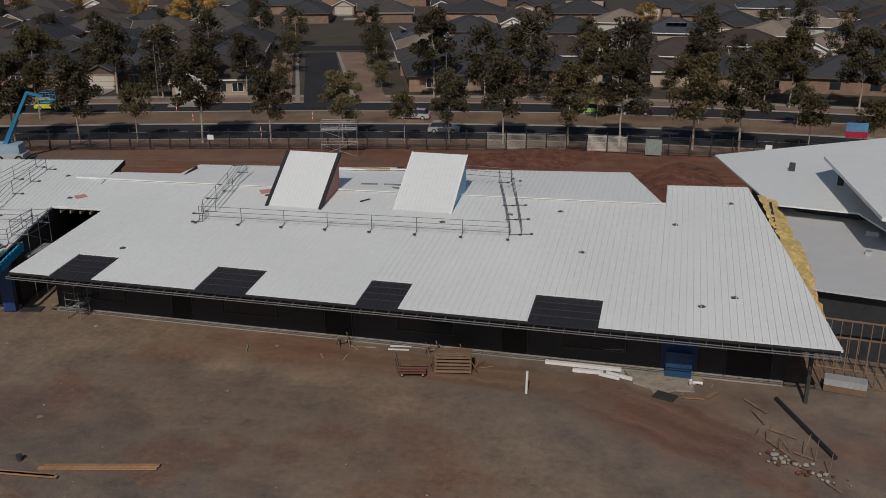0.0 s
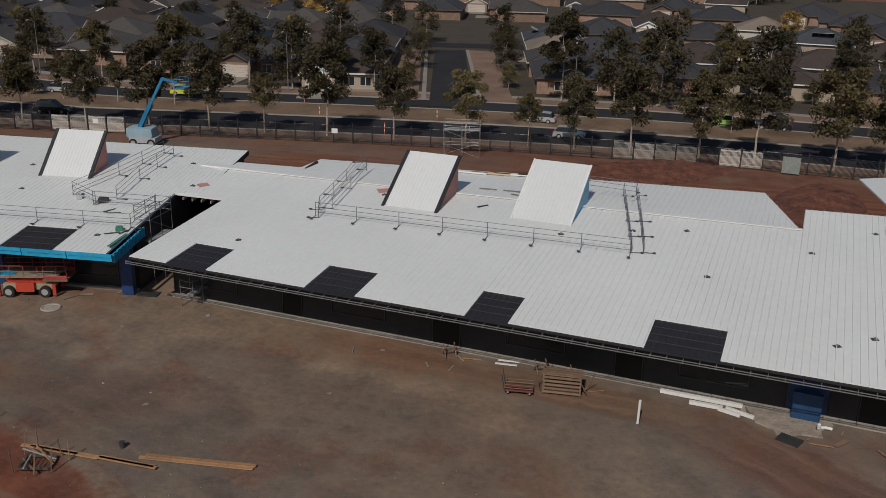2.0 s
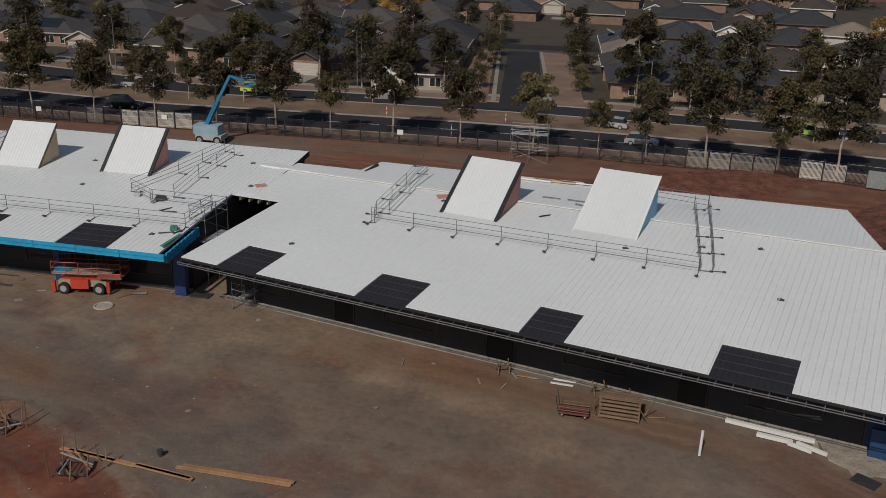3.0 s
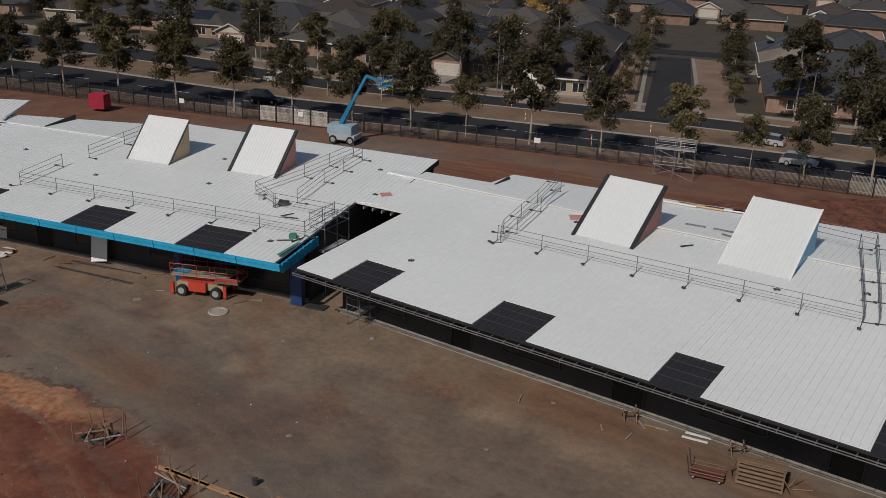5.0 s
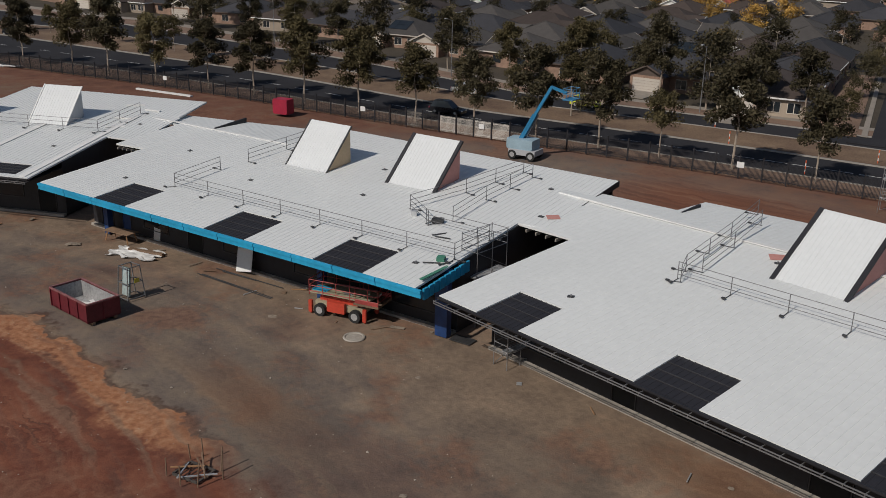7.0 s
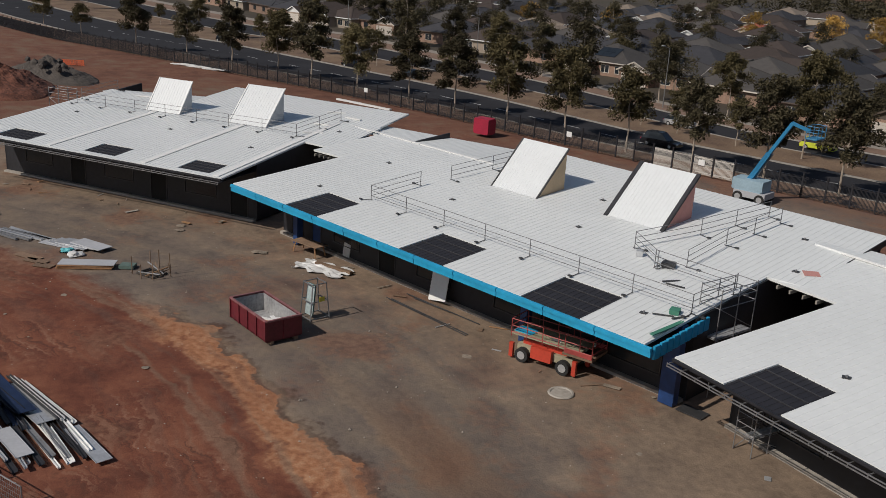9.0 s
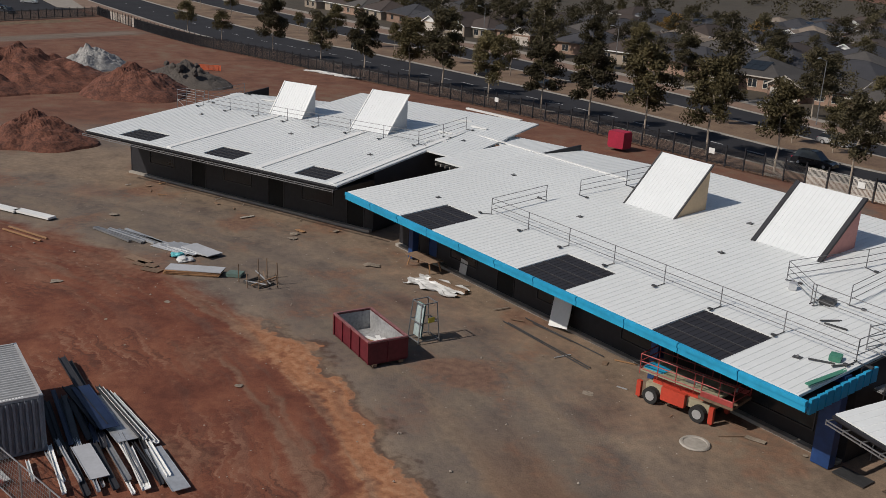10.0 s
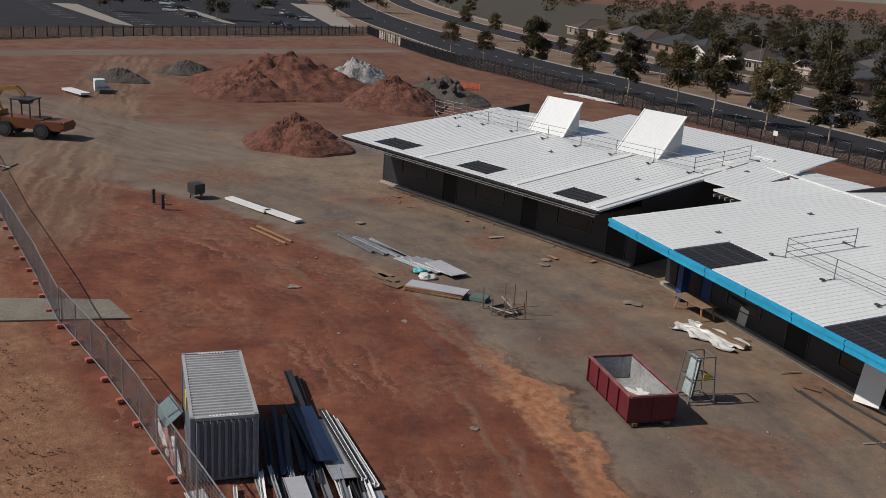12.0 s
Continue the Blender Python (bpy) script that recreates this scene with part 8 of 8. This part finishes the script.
for u, v, d in ((12.0, 15.9, 10), (20.5, 13.0, 4), (19.5, 16.4, 25), (21.5, 15.4, -12), (21.0, 10.9, 30), (4.0, 13.4, 10)):
    roof_slab(C.matrix_basis, "roof_offcut", u, v, d, 1.8, 0.3, 0.08, M_FLASH, "white flashing offcut lying on the roof", "offcut", "offcuts on the roofs")


# ---- rough grassy bank inside the back fence ----
bm = BM()
rows = []
for i in range(91):
    f = i / 90
    c = P(-150 - 54 * f, -80 + 73 * f)
    row = []
    for j in range(7):
        o = (j - 3) * 0.75
        h = 0.55 * max(0.0, 1 - abs(j - 3) / 3) * (0.75 + 0.7 * noise.noise((i * 0.35, j * 0.6, 2))) - 0.03
        row.append(bm.verts.new((c.x - 0.8 * o, c.y - 0.6 * o, h + 0.02)))
    rows.append(row)
for i in range(90):
    for j in range(6):
        bm.faces.new((rows[i][j], rows[i + 1][j], rows[i + 1][j + 1], rows[i][j + 1]))
tagged(mesh_object("grass_bank", bm, mat("rank_grass", (0.15, 0.10, 0.06), 0.95, 0.0, 0.5, 12, 80, 0.8)), "rough bank of dry grass along the back fence", kind="structure")
for x, y, p, q in ((-236, -40.66, M_BLACKCAR, 70), (-252, -48.22, M_SILVER, 70), (-262, -36.88, M_BLACKCAR, 160), (-256, -19.87, M_BLACKCAR, 70), (-246, -16.09, M_SILVER, 70), (-217.2, -19.1, M_BLACKCAR, 20), (-264.2, -47.6, M_BLACKCAR, 70), (-280, -53.8, M_SILVER, 70), (-269.7, -22.6, M_SILVER, 160)):
    car(p, "sedan parked in the car park", 1.48, 4.5).matrix_basis = place(x, y, q, 0.1)
# mulch, spoil and offcuts along the wall feet
rng = random.Random(83)
for k in range(46):
    fr, u0, u1 = ((B, 2, 36), (A, 1, 27), (C, 1, 21))[k % 3]
    u, v = rng.uniform(u0, u1), rng.uniform(0.6, 2.7)
    p = fr.matrix_basis @ Vector((u * S, v * S, 0))
    slab_thing("board_offcut", p.x / S, p.y / S, rng.uniform(0, 180), rng.uniform(0.3, 1.3), rng.choice((0.06, 0.1, 0.3)), 0.03, rng.choice((M_TIMBERD, M_ALU, M_TIMBER, M_SPILL, M_CONC)), "small offcut lying on the ground before the wall", "offcut", group="offcuts before the walls")
